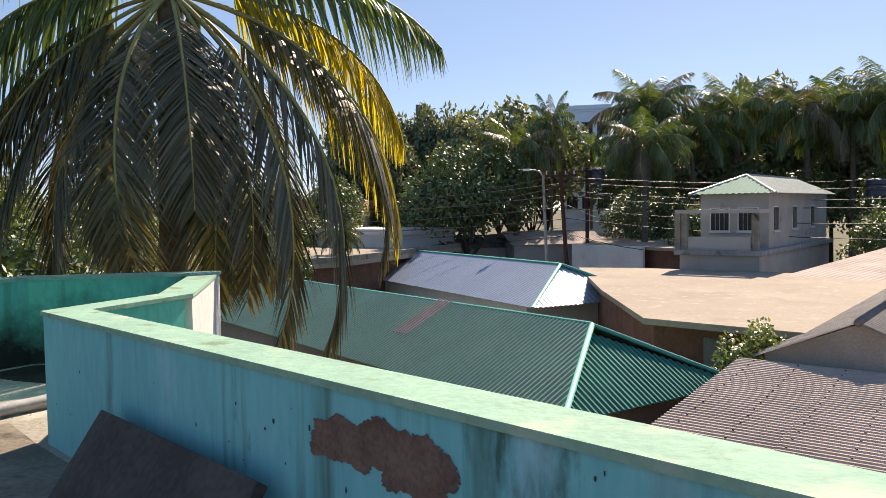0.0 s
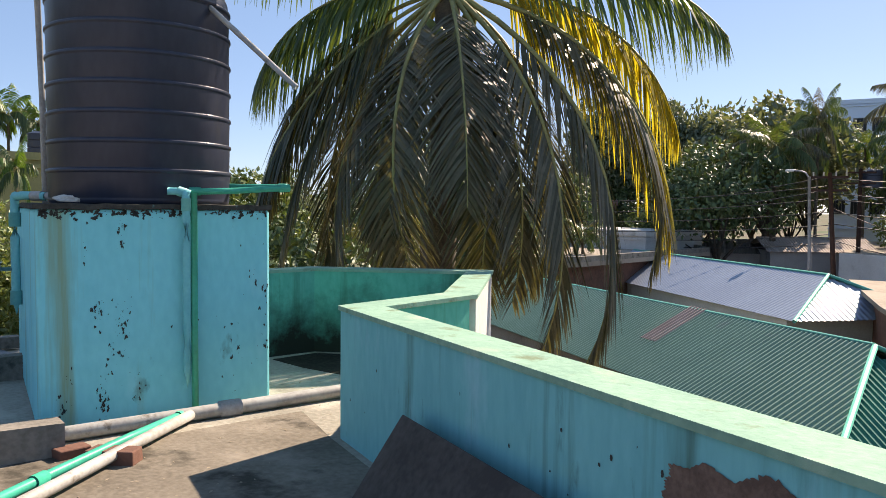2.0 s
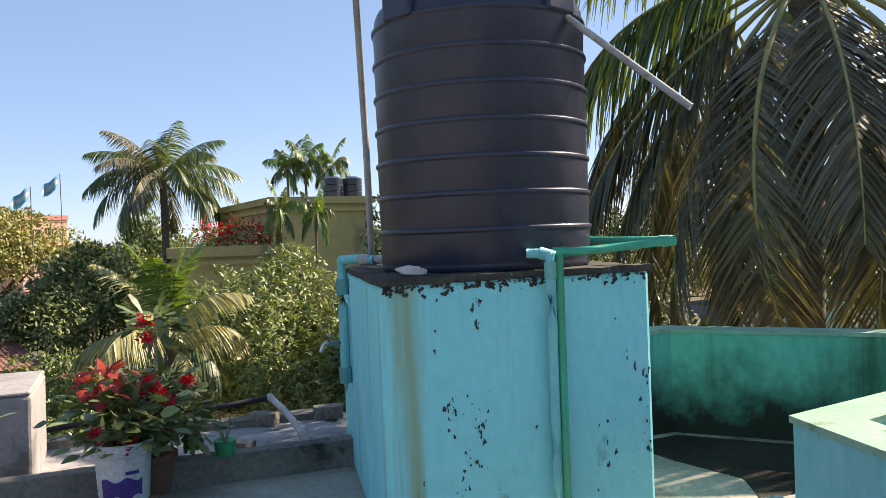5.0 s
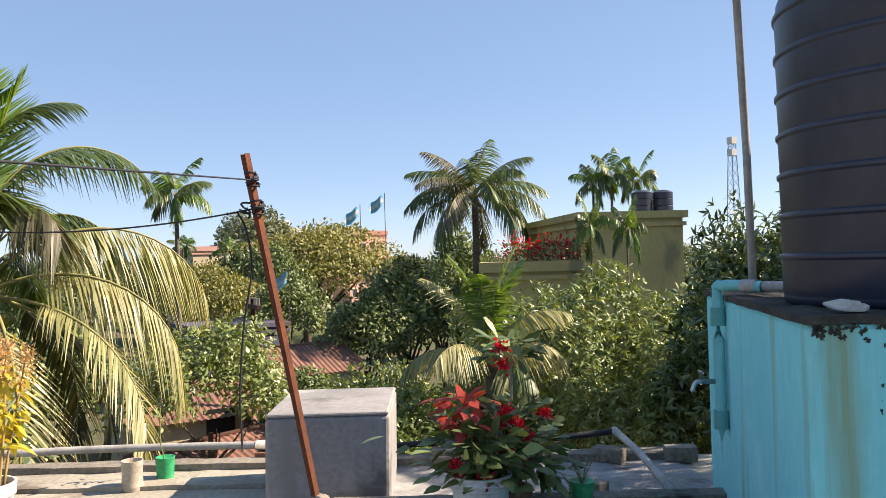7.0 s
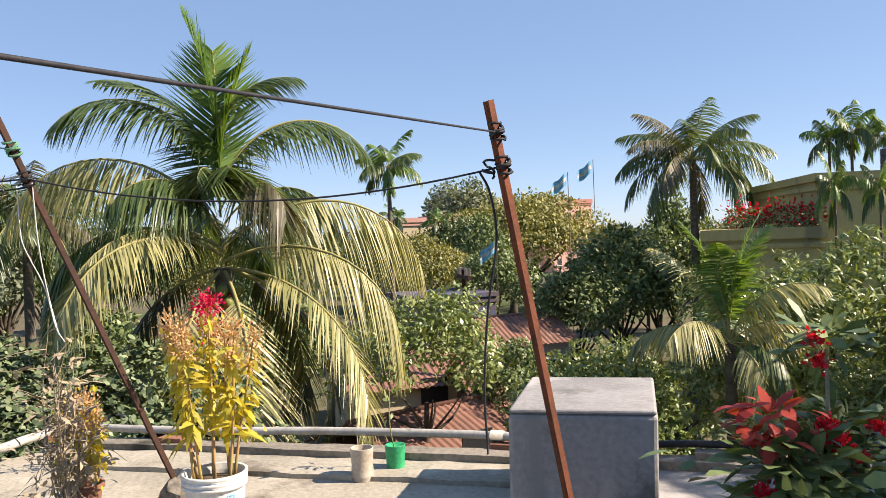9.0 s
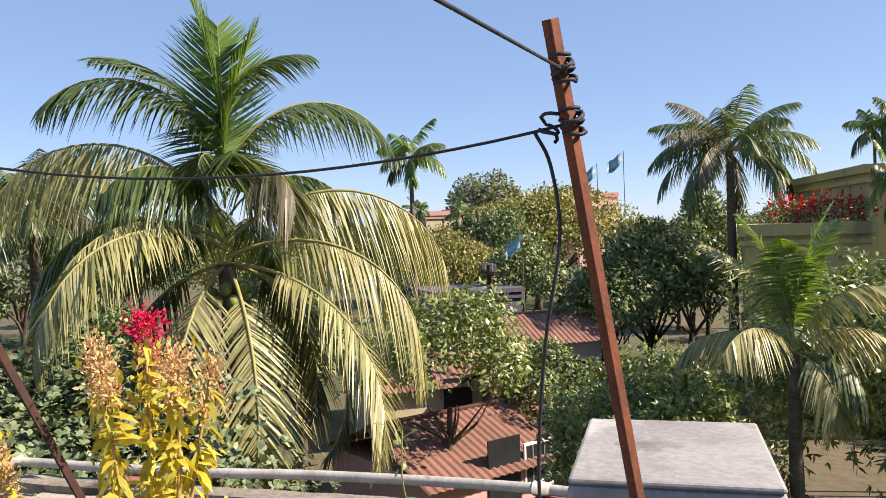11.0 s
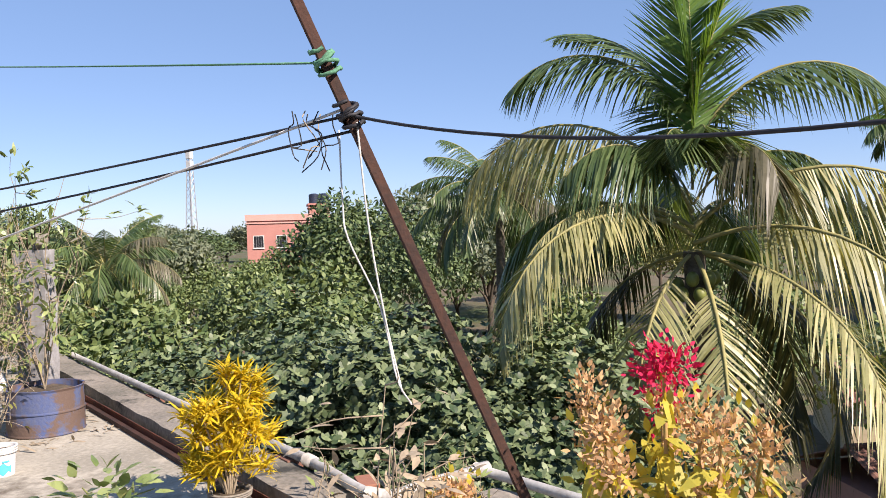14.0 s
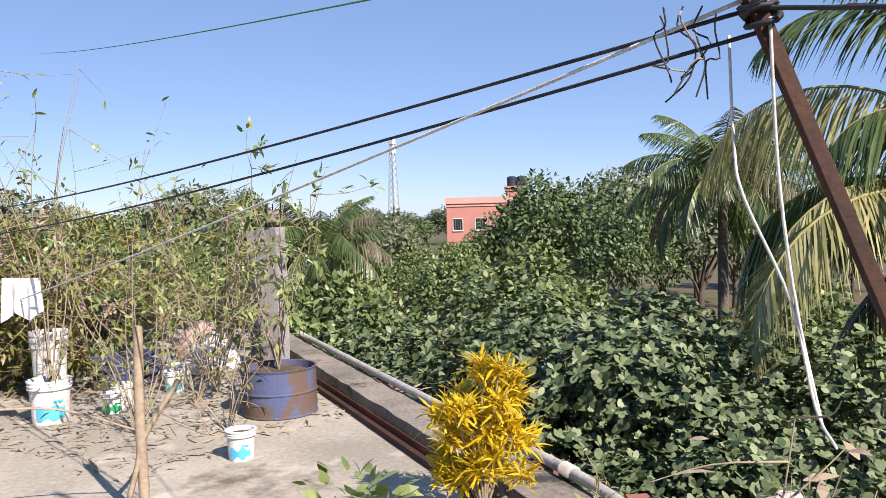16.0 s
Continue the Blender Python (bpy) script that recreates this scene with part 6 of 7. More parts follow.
# woods behind the mango and round to the far side
for k in range(64):
    a = radians(12 + 150 * (k + 0.5) / 64)
    r = 34 + 44 * rng.random()
    if abs(a - 2.166) < 0.09 or abs(a - 1.25) < 0.07:
        continue  # gaps in the woods
    s = rng.uniform(0.55, 0.72) if r < 55 else rng.uniform(0.6, 0.85)
    more((0, 1, 3, 0, 1, 2)[k % 6], -5 - r * math.sin(a), 2 + r * math.cos(a), s * (1.35 if k % 6 in (0, 3) else 0.75 if k % 6 == 5 else 0.95), s * (1.75 if k % 6 in (0, 3) else 1.15 if k % 6 != 5 else 1.0))
for i, x, y, s in ((0, -38, 18.5, 1.0), (0, -34, 13.0, 0.8), (0, -44, 12, 0.9), (2, -66, 19, 0.9), (3, -101, 22.6, 1.4), (0, -30, 21.5, 1.0), (0, -21.5, 27, 1.15), (0, -24.5, -9.5, 0.85), (0, -30, -16, 0.8), (0, -18, -10.5, 0.8), (0, -20.5, -6.5, 0.75), (0, -24, -2.6, 0.75), (0, -15.5, -13.5, 0.7), (0, -13, -17, 0.75), (0, -9, -16.5, 0.75), (0, -20, -17, 0.9), (3, -45, -12, 0.85), (1, -55, -25, 0.75), (0, -27, 1.5, 0.75), (0, -24, 7.8, 0.55), (0, -14, 19, 0.9), (0, -18, 16.5, 0.85)):
    more(i, x, y, s)
for i, x, y, s_ in ((0, -13.2, -11.5, 0.75), (0, -10.8, -12.2, 0.72), (0, -8.4, -12.0, 0.72), (0, -15.6, -10.0, 0.72), (0, -17.5, -12.5, 0.8), (1, -14, -20, 0.7), (1, -20, -22, 0.75), (1, -28, -26, 0.8), (1, -8, -20, 0.7), (3, -36, -40, 0.9), (3, -24, -38, 0.85), (3, -14, -40, 0.85)):
    more(i, x, y, s_)
for i, x, y, s_ in ((0, -42, -23, 0.84), (0, -39.5, -26.5, 0.82), (0, -45, -20, 0.86), (0, -37, -21, 0.78), (0, -34, -24, 0.76)):
    more(i, x, y, s_)
# far treeline all round the view
for k in range(70):
    a, r = radians(14 + 156 * (k + rng.random()) / 70), 125 + 70 * rng.random()
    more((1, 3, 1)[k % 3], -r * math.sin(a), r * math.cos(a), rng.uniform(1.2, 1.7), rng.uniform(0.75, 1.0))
tree("small sunlit bush by the brick wall", (4.5, 22.0, GROUND), 3.5, 0.9, 46, "leaf_l", 1600, 0.12, 14, 0.5, trunk=0.35, r0=0.05, name="bush", category="bush")


# ---- pots and plants on the roof ----
def lathe(name, prof, material, parent=None, label="", seg=28):
    tight = [prof[0]]
    for a, b in zip(prof, prof[1:]):  # rings close to each edge keep long faces flat
        d = math.hypot(b[0] - a[0], b[1] - a[1])
        if d > 0.02:
            q = 0.003 / d
            tight += [(a[0] + (b[0] - a[0]) * f, a[1] + (b[1] - a[1]) * f) for f in (q, 1 - q)]
        tight.append(b)
    V = [(r * math.cos(a), r * math.sin(a), z) for r, z in tight for a in (k * 2 * math.pi / seg for k in range(seg))]
    F = [(i * seg + k, i * seg + (k + 1) % seg, (i + 1) * seg + (k + 1) % seg, (i + 1) * seg + k) for i in range(len(tight) - 1) for k in range(seg)]
    return part_np(name, V, F, M[material], parent, label, smooth=True)


def print_patch(parent, r, a0, a1, z0, z1, material, label, slope=0.0, wave=0.0):
    """A printed band on a round wall."""
    n = 14
    V, F = [], []
    for i in range(n + 1):
        a = a0 + (a1 - a0) * i / n
        w = wave * math.sin(i * 0.9)
        V += [((r + slope * z0) * math.cos(a), (r + slope * z0) * math.sin(a), z0 - w), ((r + slope * z1) * math.cos(a), (r + slope * z1) * math.sin(a), z1 + w)]
        if i:
            F.append((2 * i - 2, 2 * i, 2 * i + 1, 2 * i - 1))
    return part_np("print", V, F, M[material], parent, label, smooth=True)


def bucket(label, at, h=0.33, r=0.155, facing=0.0, col="blue_pl", soil=True, group="paint buckets", body="white_pl", category="bucket"):
    ob = root("bucket", label, category, at, group=group)
    r0 = r * 0.86
    sl = (r - r0) / h
    prof = [(0.001, 0.005), (r0, 0.0), (r0 + sl * h * 0.78, h * 0.78), (r + 0.008, h * 0.785), (r + 0.008, h * 0.83), (r - 0.002, h * 0.835), (r + 0.010, h * 0.87), (r + 0.010, h * 0.91), (r, h * 0.92), (r + 0.012, h * 0.955), (r + 0.012, h), (r - 0.004, h), (r - 0.012, h * 0.9), (r0 * 0.97, 0.04)]
    lathe("body", prof, body, ob)
    print_patch(ob, r0 + 0.003, facing - 0.9, facing + 0.7, h * 0.12, h * 0.42, col, "printed label", sl, 0.012)
    print_patch(ob, r0 + 0.004, facing + 0.05, facing + 0.55, h * 0.50, h * 0.56, col, "", sl)
    if soil:
        lathe("soil", [(0.001, h * 0.86), (r * 0.5, h * 0.87), (r * 0.95, h * 0.84)], "soil", ob)
    pts = [(r * 1.02 * math.cos(facing + 1.57 + a), r * 1.02 * math.sin(facing + 1.57 + a), h * 0.8 - 0.12 * math.sin(a) ** 2 if 0 < a < 3.14 else h * 0.8) for a in np.linspace(0, 3.14, 16)]
    tube("handle", pts, 0.003, M["steel"], ob, sides=5)
    return ob


def words(text, parent, r, a, z, size, material):
    """Lettering bent round a bucket."""
    cu = bpy.data.curves.new("lettering", "FONT")
    cu.body, cu.size, cu.align_x = text, size, "CENTER"
    tmp = bpy.data.objects.new("lettering", cu)
    me = bpy.data.meshes.new_from_object(tmp)
    bpy.data.objects.remove(tmp)
    for v in me.vertices:
        b = a + v.co.x / r
        v.co = (r * math.cos(b), r * math.sin(b), z + v.co.y)
    return link_mesh("lettering", me, M[material], parent)


def stems_leaves(name, label, base, stems, leaf_sets, stem_mat, stem_r, category="potted plant"):
    """stems: lists of points; leaf_sets: (part name, material, arrays)."""
    ob = root(name, label, category, base)
    for s in stems:
        tube("stem", bend(s, 4), np.linspace(stem_r, stem_r * 0.5, (len(s) - 1) * 4 + 1), M[stem_mat], ob, sides=6)
    for nm, mt, arr in leaf_sets:
        part_np(nm, *arr, M[mt], ob)["kind"] = "stuff"
    return ob


def plume(rg, c, n, r, h, size=0.035):
    P = np.array(c) + np.stack([rg.normal(0, r, n), rg.normal(0, r, n), rg.normal(0, h, n)], 1)
    D = unit(P - np.array(c) + np.array((0, 0, 0.03)) + rg.normal(0, 0.03, (n, 3)))
    return leaves(P, D, unit(rg.normal(0, 1, (n, 3))), size * rg.uniform(0.6, 1.3, n), size * 0.55 * np.ones(n), rg)


def celosia(label, base, n_stems, height, spread, seed, red=True):
    rg = np.random.default_rng(seed)
    stems, lv, fl, rd_f, br = [], [], [], [], []
    for i in range(n_stems):
        a, q = i * 2.4, spread * math.sqrt((i + 0.5) / n_stems)
        top = np.array((q * 1.25 * math.cos(a), q * 1.25 * math.sin(a), height * rg.uniform(0.72, 0.95)))
        if i == 0:
            top = np.array((0.0, 0.0, height))
        b = np.array((0.1 * math.cos(a) * (i > 0), 0.1 * math.sin(a) * (i > 0), 0))
        stems.append([tuple(b), tuple(b * 0.6 + top * 0.4 + rg.normal(0, 0.012, 3)), tuple(top)])
        m = 32
        f = rg.uniform(0.32, 0.92, m)
        P = b + (top - b) * f[:, None]
        ang = rg.uniform(0, 6.28, m)
        D = np.stack([np.cos(ang), np.sin(ang), rg.uniform(-1.2, 0.5, m)], 1)
        lv.append(leaves(P, D, np.array((0, 0, 1.0)) + rg.normal(0, 0.3, (m, 3)), rg.uniform(0.07, 0.15, m) * (1.15 - 0.5 * f), rg.uniform(0.025, 0.05, m), rg, droop=0.5))
        br.append(plume(rg, b + (top - b) * 0.72, 40, 0.03, 0.12, 0.035))
        (rd_f if red and i in (0, 4) else fl).append(plume(rg, top, 190 if i else 320, 0.024 if i else 0.034, 0.026 if i == 0 else 0.038, 0.019))
        for _ in range(2):
            fl.append(plume(rg, top - np.array((rg.normal(0, 0.03), rg.normal(0, 0.03), rg.uniform(0.06, 0.14))), 50, 0.02, 0.025, 0.018))
    sets = [("foliage", "celosia_l", join(lv)), ("plume", "celosia_f", join(fl)), ("bract", "celosia_l", join(br))]
    if rd_f:
        sets.append(("crimson_plume", "celosia_r", join(rd_f)))
    return stems_leaves("celosia", label, base, stems, sets, "celosia_s", 0.009)


cb_at = (-7.30, 1.66, 0.0)
bk = bucket("white paint bucket with blue printed label on the roof", cb_at, 0.33, 0.155, facing=0.25)
words("ANTI", bk, 0.152, 0.42, 0.20, 0.05, "blue_pl")
words("DIRT", bk, 0.150, 0.42, 0.155, 0.05, "blue_pl")
celosia("yellowing celosia with faded and crimson plumes in a bucket", (cb_at[0], cb_at[1], 0.285), 8, 0.90, 0.20, 51)
pot = root("flower_pot", "small brown clay pot on the roof", "flower pot", (-7.78, 0.90, 0))
lathe("body", [(0.001, 0.004), (0.08, 0.0), (0.10, 0.16), (0.115, 0.165), (0.115, 0.19), (0.10, 0.19), (0.095, 0.15), (0.001, 0.15)], "brick", pot)
celosia("small faded orange celosia in a clay pot", (-7.78, 0.90, 0.14), 5, 0.50, 0.10, 52, red=False)

# red-leaved pot and thorny plant
for i, r in enumerate((10, 100)):
    brick_at("brick under a flower bucket", -5.92, 3.92 + 0.14 * i, 0.0, 65, (0.24, 0.115, 0.07))
bucket("white paint bucket with purple and blue print", (-5.92, 4.00, 0.07), 0.32, 0.15, facing=-0.4, col="purple_pl")
rg = np.random.default_rng(61)


def bushy(rg, n, c, r, h, size, aspect, up=0.3, droop=0.25, rows=(0.2, 1.0, 0.8, 0.08)):
    P = np.array(c) + np.stack([rg.normal(0, r, n), rg.normal(0, r, n), rg.uniform(-h, h, n)], 1)
    D = unit((P - np.array(c)) * np.array((1, 1, 0.4)) / r + np.array((0, 0, up)) + rg.normal(0, 0.5, (n, 3)))
    return leaves(P, D, np.array((0, 0, 1.0)) + rg.normal(0, 0.35, (n, 3)), size * rg.uniform(0.6, 1.25, n), size * aspect * rg.uniform(0.8, 1.2, n), rg, rows, droop)


stems = [[(0, 0, 0), (0.02, -0.05, 0.15), (0.03 * k, -0.08 + 0.05 * k, 0.30 + 0.03 * k)] for k in range(-1, 3)]
stems_leaves("coleus", "dark red coleus with green lower leaves in a bucket", (-5.92, 3.97, 0.34), stems, [
    ("red_leaf", "red_leaf", bushy(rg, 70, (-0.01, -0.05, 0.36), 0.06, 0.09, 0.085, 0.6, 0.1, 0.5)),
    ("green_leaf", "leaf_m", bushy(rg, 230, (0.02, 0.04, 0.17), 0.12, 0.15, 0.12, 0.5)),
    ("flower", "red_fl", join([plume(rg, c, 90, 0.020, 0.015, 0.03) for c in ((0.05, -0.12, 0.10), (0.05, 0.16, 0.30), (0.11, 0.02, 0.02), (0.06, 0.24, 0.22))]))], "stem", 0.008)
pt = root("flower_pot", "dark clay pot with a thorny plant", "flower pot", (-6.12, 4.26, 0.0))
lathe("body", [(0.001, 0.004), (0.10, 0.0), (0.125, 0.19), (0.14, 0.195), (0.14, 0.23), (0.122, 0.23), (0.115, 0.20), (0.001, 0.19)], "brick", pt)
rg = np.random.default_rng(62)
stems = [[(0, 0, 0), (0.03, 0.02, 0.3), (0.0, 0.05, 0.80)], [(0, 0, 0), (-0.05, 0.1, 0.25), (-0.08, 0.22, 0.42)], [(0, 0, 0), (0.1, -0.05, 0.22), (0.15, -0.12, 0.35)], [(0, 0, 0), (0.08, 0.12, 0.18), (0.14, 0.30, 0.28)]]
SPOON = (0.25, 0.6, 1.0, 0.45)
stems_leaves("crown_of_thorns", "thorny plant with dark green leaves and red flowers", (-6.12, 4.26, 0.20), stems, [
    ("foliage", "leaf_m", join([bushy(rg, 50, (0.0, 0.05, 0.78), 0.05, 0.07, 0.13, 0.42, 0.3, 0.2, SPOON), bushy(rg, 100, (-0.03, 0.10, 0.40), 0.065, 0.09, 0.12, 0.42, 0.3, 0.2, SPOON), bushy(rg, 150, (0.08, -0.06, 0.26), 0.085, 0.10, 0.12, 0.42, 0.3, 0.2, SPOON), bushy(rg, 120, (0.08, 0.14, 0.20), 0.08, 0.10, 0.12, 0.42, 0.3, 0.2, SPOON)])),
    ("flower", "red_fl", join([plume(rg, c, 70, 0.017, 0.013, 0.027) for c in ((0.06, -0.04, 0.80), (0.07, -0.04, 0.70), (0.14, -0.06, 0.46), (0.16, -0.02, 0.40), (0.18, 0.14, 0.44), (0.2, -0.12, 0.30), (0.2, 0.0, 0.18), (0.12, -0.2, 0.16))]))], "twig", 0.016)
gp = root("flower_pot", "small green plastic pot with bare stems", "flower pot", (-5.93, 4.62, 0.17))
lathe("body", [(0.001, 0.004), (0.055, 0.0), (0.07, 0.09), (0.062, 0.09), (0.001, 0.07)], "green_pl", gp)
for k in range(6):
    tube("stem", [(0, 0, 0.06), (0.03 * math.cos(k), 0.03 * math.sin(k), 0.14), (0.07 * math.cos(k), 0.07 * math.sin(k), 0.22)], 0.004, M["twig"], gp, sides=5)
cup = root("plastic_jar", "cut cloudy plastic jar with soil", "jar", (-8.02, 2.46, 0))
lathe("body", [(0.001, 0.004), (0.065, 0.0), (0.07, 0.03), (0.066, 0.10), (0.072, 0.2), (0.066, 0.2), (0.058, 0.10), (0.001, 0.09)], "clear_pl", cup)
cup2 = root("flower_pot", "small green plastic pot with a thin seedling", "flower pot", (-8.14, 2.68, 0))
lathe("body", [(0.001, 0.004), (0.055, 0.0), (0.066, 0.17), (0.06, 0.17), (0.001, 0.14)], "green_pl", cup2)
tube("stem", bend([(0, 0, 0.12), (0.01, -0.03, 0.3), (-0.02, -0.02, 0.52)], 4), 0.004, M["stem"], cup2, sides=5)
rg = np.random.default_rng(63)
part_np("leaf", *bushy(rg, 12, (-0.02, -0.02, 0.45), 0.04, 0.12, 0.07, 0.4), M["leaf_l"], cup2)

# golden croton and the leafy pot beside it
rg = np.random.default_rng(64)
heads = [(0.21 * math.cos(k * 2.4) * math.sqrt(k / 38), 0.22 * math.sin(k * 2.4) * math.sqrt(k / 38), 0.18 + 0.56 * rg.random() * (1 - 0.35 * k / 38)) for k in range(40)]
arrs = []
for c in heads:
    n = 58
    a = rg.uniform(0, 6.28, n)
    D = np.stack([np.cos(a), np.sin(a), rg.uniform(-0.4, 1.8, n)], 1)
    P = np.array(c) + rg.normal(0, 0.018, (n, 3))
    arrs.append(leaves(P, D, np.array((0, 0, 1.0)) + rg.normal(0, 0.4, (n, 3)), rg.uniform(0.07, 0.125, n), rg.uniform(0.009, 0.016, n), rg, (0.5, 1.0, 0.9, 0.2), 0.35))
bucket("grey pot half hidden by the croton", (-8.87, -0.84, 0), 0.14, 0.11, body="cement_d", col="cement_d", category="flower pot", group="pots")
stems_leaves("croton", "golden narrow-leaved croton shrub", (-8.87, -0.84, 0.06), [[(0, 0, 0), tuple(np.array(c) * 0.45 + (0, 0, 0.05)), c] for c in heads[::2]], [("foliage", "croton", join(arrs))], "twig", 0.009)
rg = np.random.default_rng(65)
bucket("brown pot with a leafy seedling", (-7.98, -0.80, 0), 0.16, 0.11, body="brick", col="brick", category="flower pot", group="pots")
stems_leaves("leafy_plant", "leafy plant with fresh light green leaves", (-7.98, -0.80, 0.19), [[(0, 0, 0), (0.03 * k, 0.04 * k, 0.12), (0.08 * k, -0.06 * k, 0.24 + 0.02 * k)] for k in (-2, -1, 0, 1, 2)], [("foliage", "leaf_l", bushy(rg, 110, (0, 0, 0.2), 0.10, 0.12, 0.085, 0.5, 0.5))], "stem", 0.006)

# rusted half drum, posts, cans
dr = root("half_drum", "rusted blue half oil drum filled with soil", "drum", (-9.98, -3.46, 0.0), 20)
R_, H_ = 0.285, 0.36
lathe("shell", [(0.001, 0.01), (R_, 0.0), (R_ + 0.008, 0.01), (R_, 0.02), (R_, H_ * 0.48), (R_ + 0.012, H_ * 0.5), (R_, H_ * 0.53), (R_ - 0.004, H_ - 0.02), (R_ + 0.006, H_), (R_ - 0.012, H_), (R_ - 0.015, H_ - 0.08)], "drum", dr)
lathe("soil", [(0.001, H_ - 0.03), (0.15, H_ - 0.02), (R_ - 0.012, H_ - 0.06)], "soil", dr)
for lab, x, y, w, h, rz in (("grey cement roof post with a broken head", -10.82, -4.42, 0.17, 1.42, 15), ("grey cement roof post wrapped in dry vines", -11.2, -5.05, 0.17, 1.38, 15)):
    ob = root("cement_post", lab, "post", (x, y, 0), rz)
    bm = box_bm(-w / 2, -w / 2, 0, w / 2, w / 2, h, 0.0)
    bmesh.ops.subdivide_edges(bm, edges=[e for e in bm.edges if abs(e.verts[0].co.z - e.verts[1].co.z) > 0.5], cuts=10)
    for v in bm.verts:
        v.co += Vector((noise.noise(v.co * 7), noise.noise(v.co * 7 + Vector((3, 0, 0))), 0)) * 0.014
    part("column", bm, M["cement"], ob)
    for k in range(3):
        tube("rebar", [(0.05 - 0.05 * k, 0.04 * k - 0.03, h - 0.02), (0.07 - 0.06 * k, 0.05 * k - 0.03, h + 0.15 + 0.06 * k)], 0.007, M["rust_d"], ob, sides=6)
    if w and y > -4.6:
        bm = box_bm(-0.15, -0.05, 0, 0.16, 0.06, 0.12, 0.01)
        bmesh.ops.transform(bm, matrix=pose(0.0, 0.0, h - 0.02, 0, -25, 40), verts=bm.verts)
        part("broken_head", bm, M["cement_d"], ob)
bucket("small dented paint can with blue print", (-9.01, -2.75, 0), 0.19, 0.088, facing=0.9, group="paint cans", category="paint can")
bucket("white and blue paint bucket", (-8.87, -4.78, 0), 0.33, 0.15, facing=1.2)
bucket("small white and blue paint can", (-9.51, -4.85, 0), 0.17, 0.085, facing=1.0, group="paint cans", category="paint can")
bucket("white paint can with worn label", (-10.02, -4.86, 0), 0.19, 0.09, facing=1.0, group="paint cans", category="paint can")
bucket("pale paint can with worn green label", (-10.2, -5.05, 0), 0.2, 0.10, facing=1.0, col="green_pl", group="paint cans", category="paint can")
bucket("pale green plastic pot", (-9.3, -4.62, 0), 0.16, 0.09, facing=1.0, col="green_pl", group="pots", category="flower pot")
bucket("large white plastic jug", (-9.18, -5.36, 0.0), 0.62, 0.14, facing=1.0, col="white_pl", group="paint buckets", soil=False)
cr = root("crate", "blue grey slatted plastic crate", "crate", (-9.95, -5.45, 0), 20)
for z in (0.02, 0.10, 0.18, 0.26):
    for q in ((-0.24, -0.17, 0.24, -0.155), (-0.24, 0.155, 0.24, 0.17), (-0.24, -0.155, -0.225, 0.155), (0.225, -0.155, 0.24, 0.155)):
        part("slat", box_bm(q[0], q[1], z, q[2], q[3], z + 0.045), M["drum"], cr)
for x, y in ((-0.25, -0.18), (0.23, -0.18), (-0.25, 0.16), (0.23, 0.16)):
    part("corner_post", box_bm(x, y, 0, x + 0.02, y + 0.02, 0.31), M["drum"], cr)
for lab, mt, x, y, s in (("stuffed white plastic sack", "cloth", -10.75, -5.25, 0.24), ("faded pink rag bundle", "tin_pink", -10.95, -5.75, 0.27), ("grey stone on the roof", "cement", -10.45, -5.6, 0.13), ("grey stone on the roof", "cement", -10.7, -6.0, 0.15)):
    bm = bmesh.new()
    bmesh.ops.create_icosphere(bm, subdivisions=3, radius=s)
    for v in bm.verts:
        v.co *= 1 + 0.35 * noise.noise(v.co * 6 + Vector((x, 0, 0))) + 0.12 * noise.noise(v.co * 22)
        v.co.z = max(v.co.z, -s * 0.6)
    bmesh.ops.translate(bm, vec=(x, y, s * 0.6), verts=bm.verts)
    tagged(part("sack" if "s" == lab[0] or "bundle" in lab else "stone", bm, M[mt], smooth=True), lab, "sack" if mt != "cement" else "stone")
cl = bmesh.new()
bmesh.ops.create_grid(cl, x_segments=14, y_segments=14, size=0.5)
for v in cl.verts:
    x, y = v.co.x, v.co.y
    v.co = Vector((x * 0.30, 0.03 * math.sin(x * 16) * (0.5 - y), 0.26 * (y - 0.5) - 0.04 * math.sin(x * 9) * (0.5 - y)))
bmesh.ops.solidify(cl, geom=cl.faces[:], thickness=0.004)
CL = part("cloth", cl, M["cloth"])
CL.matrix_world = pose(-8.45, -4.28, 1.14, 0, 0, 112)
tagged(CL, "small white cloth hung on the clothes line", "cloth")


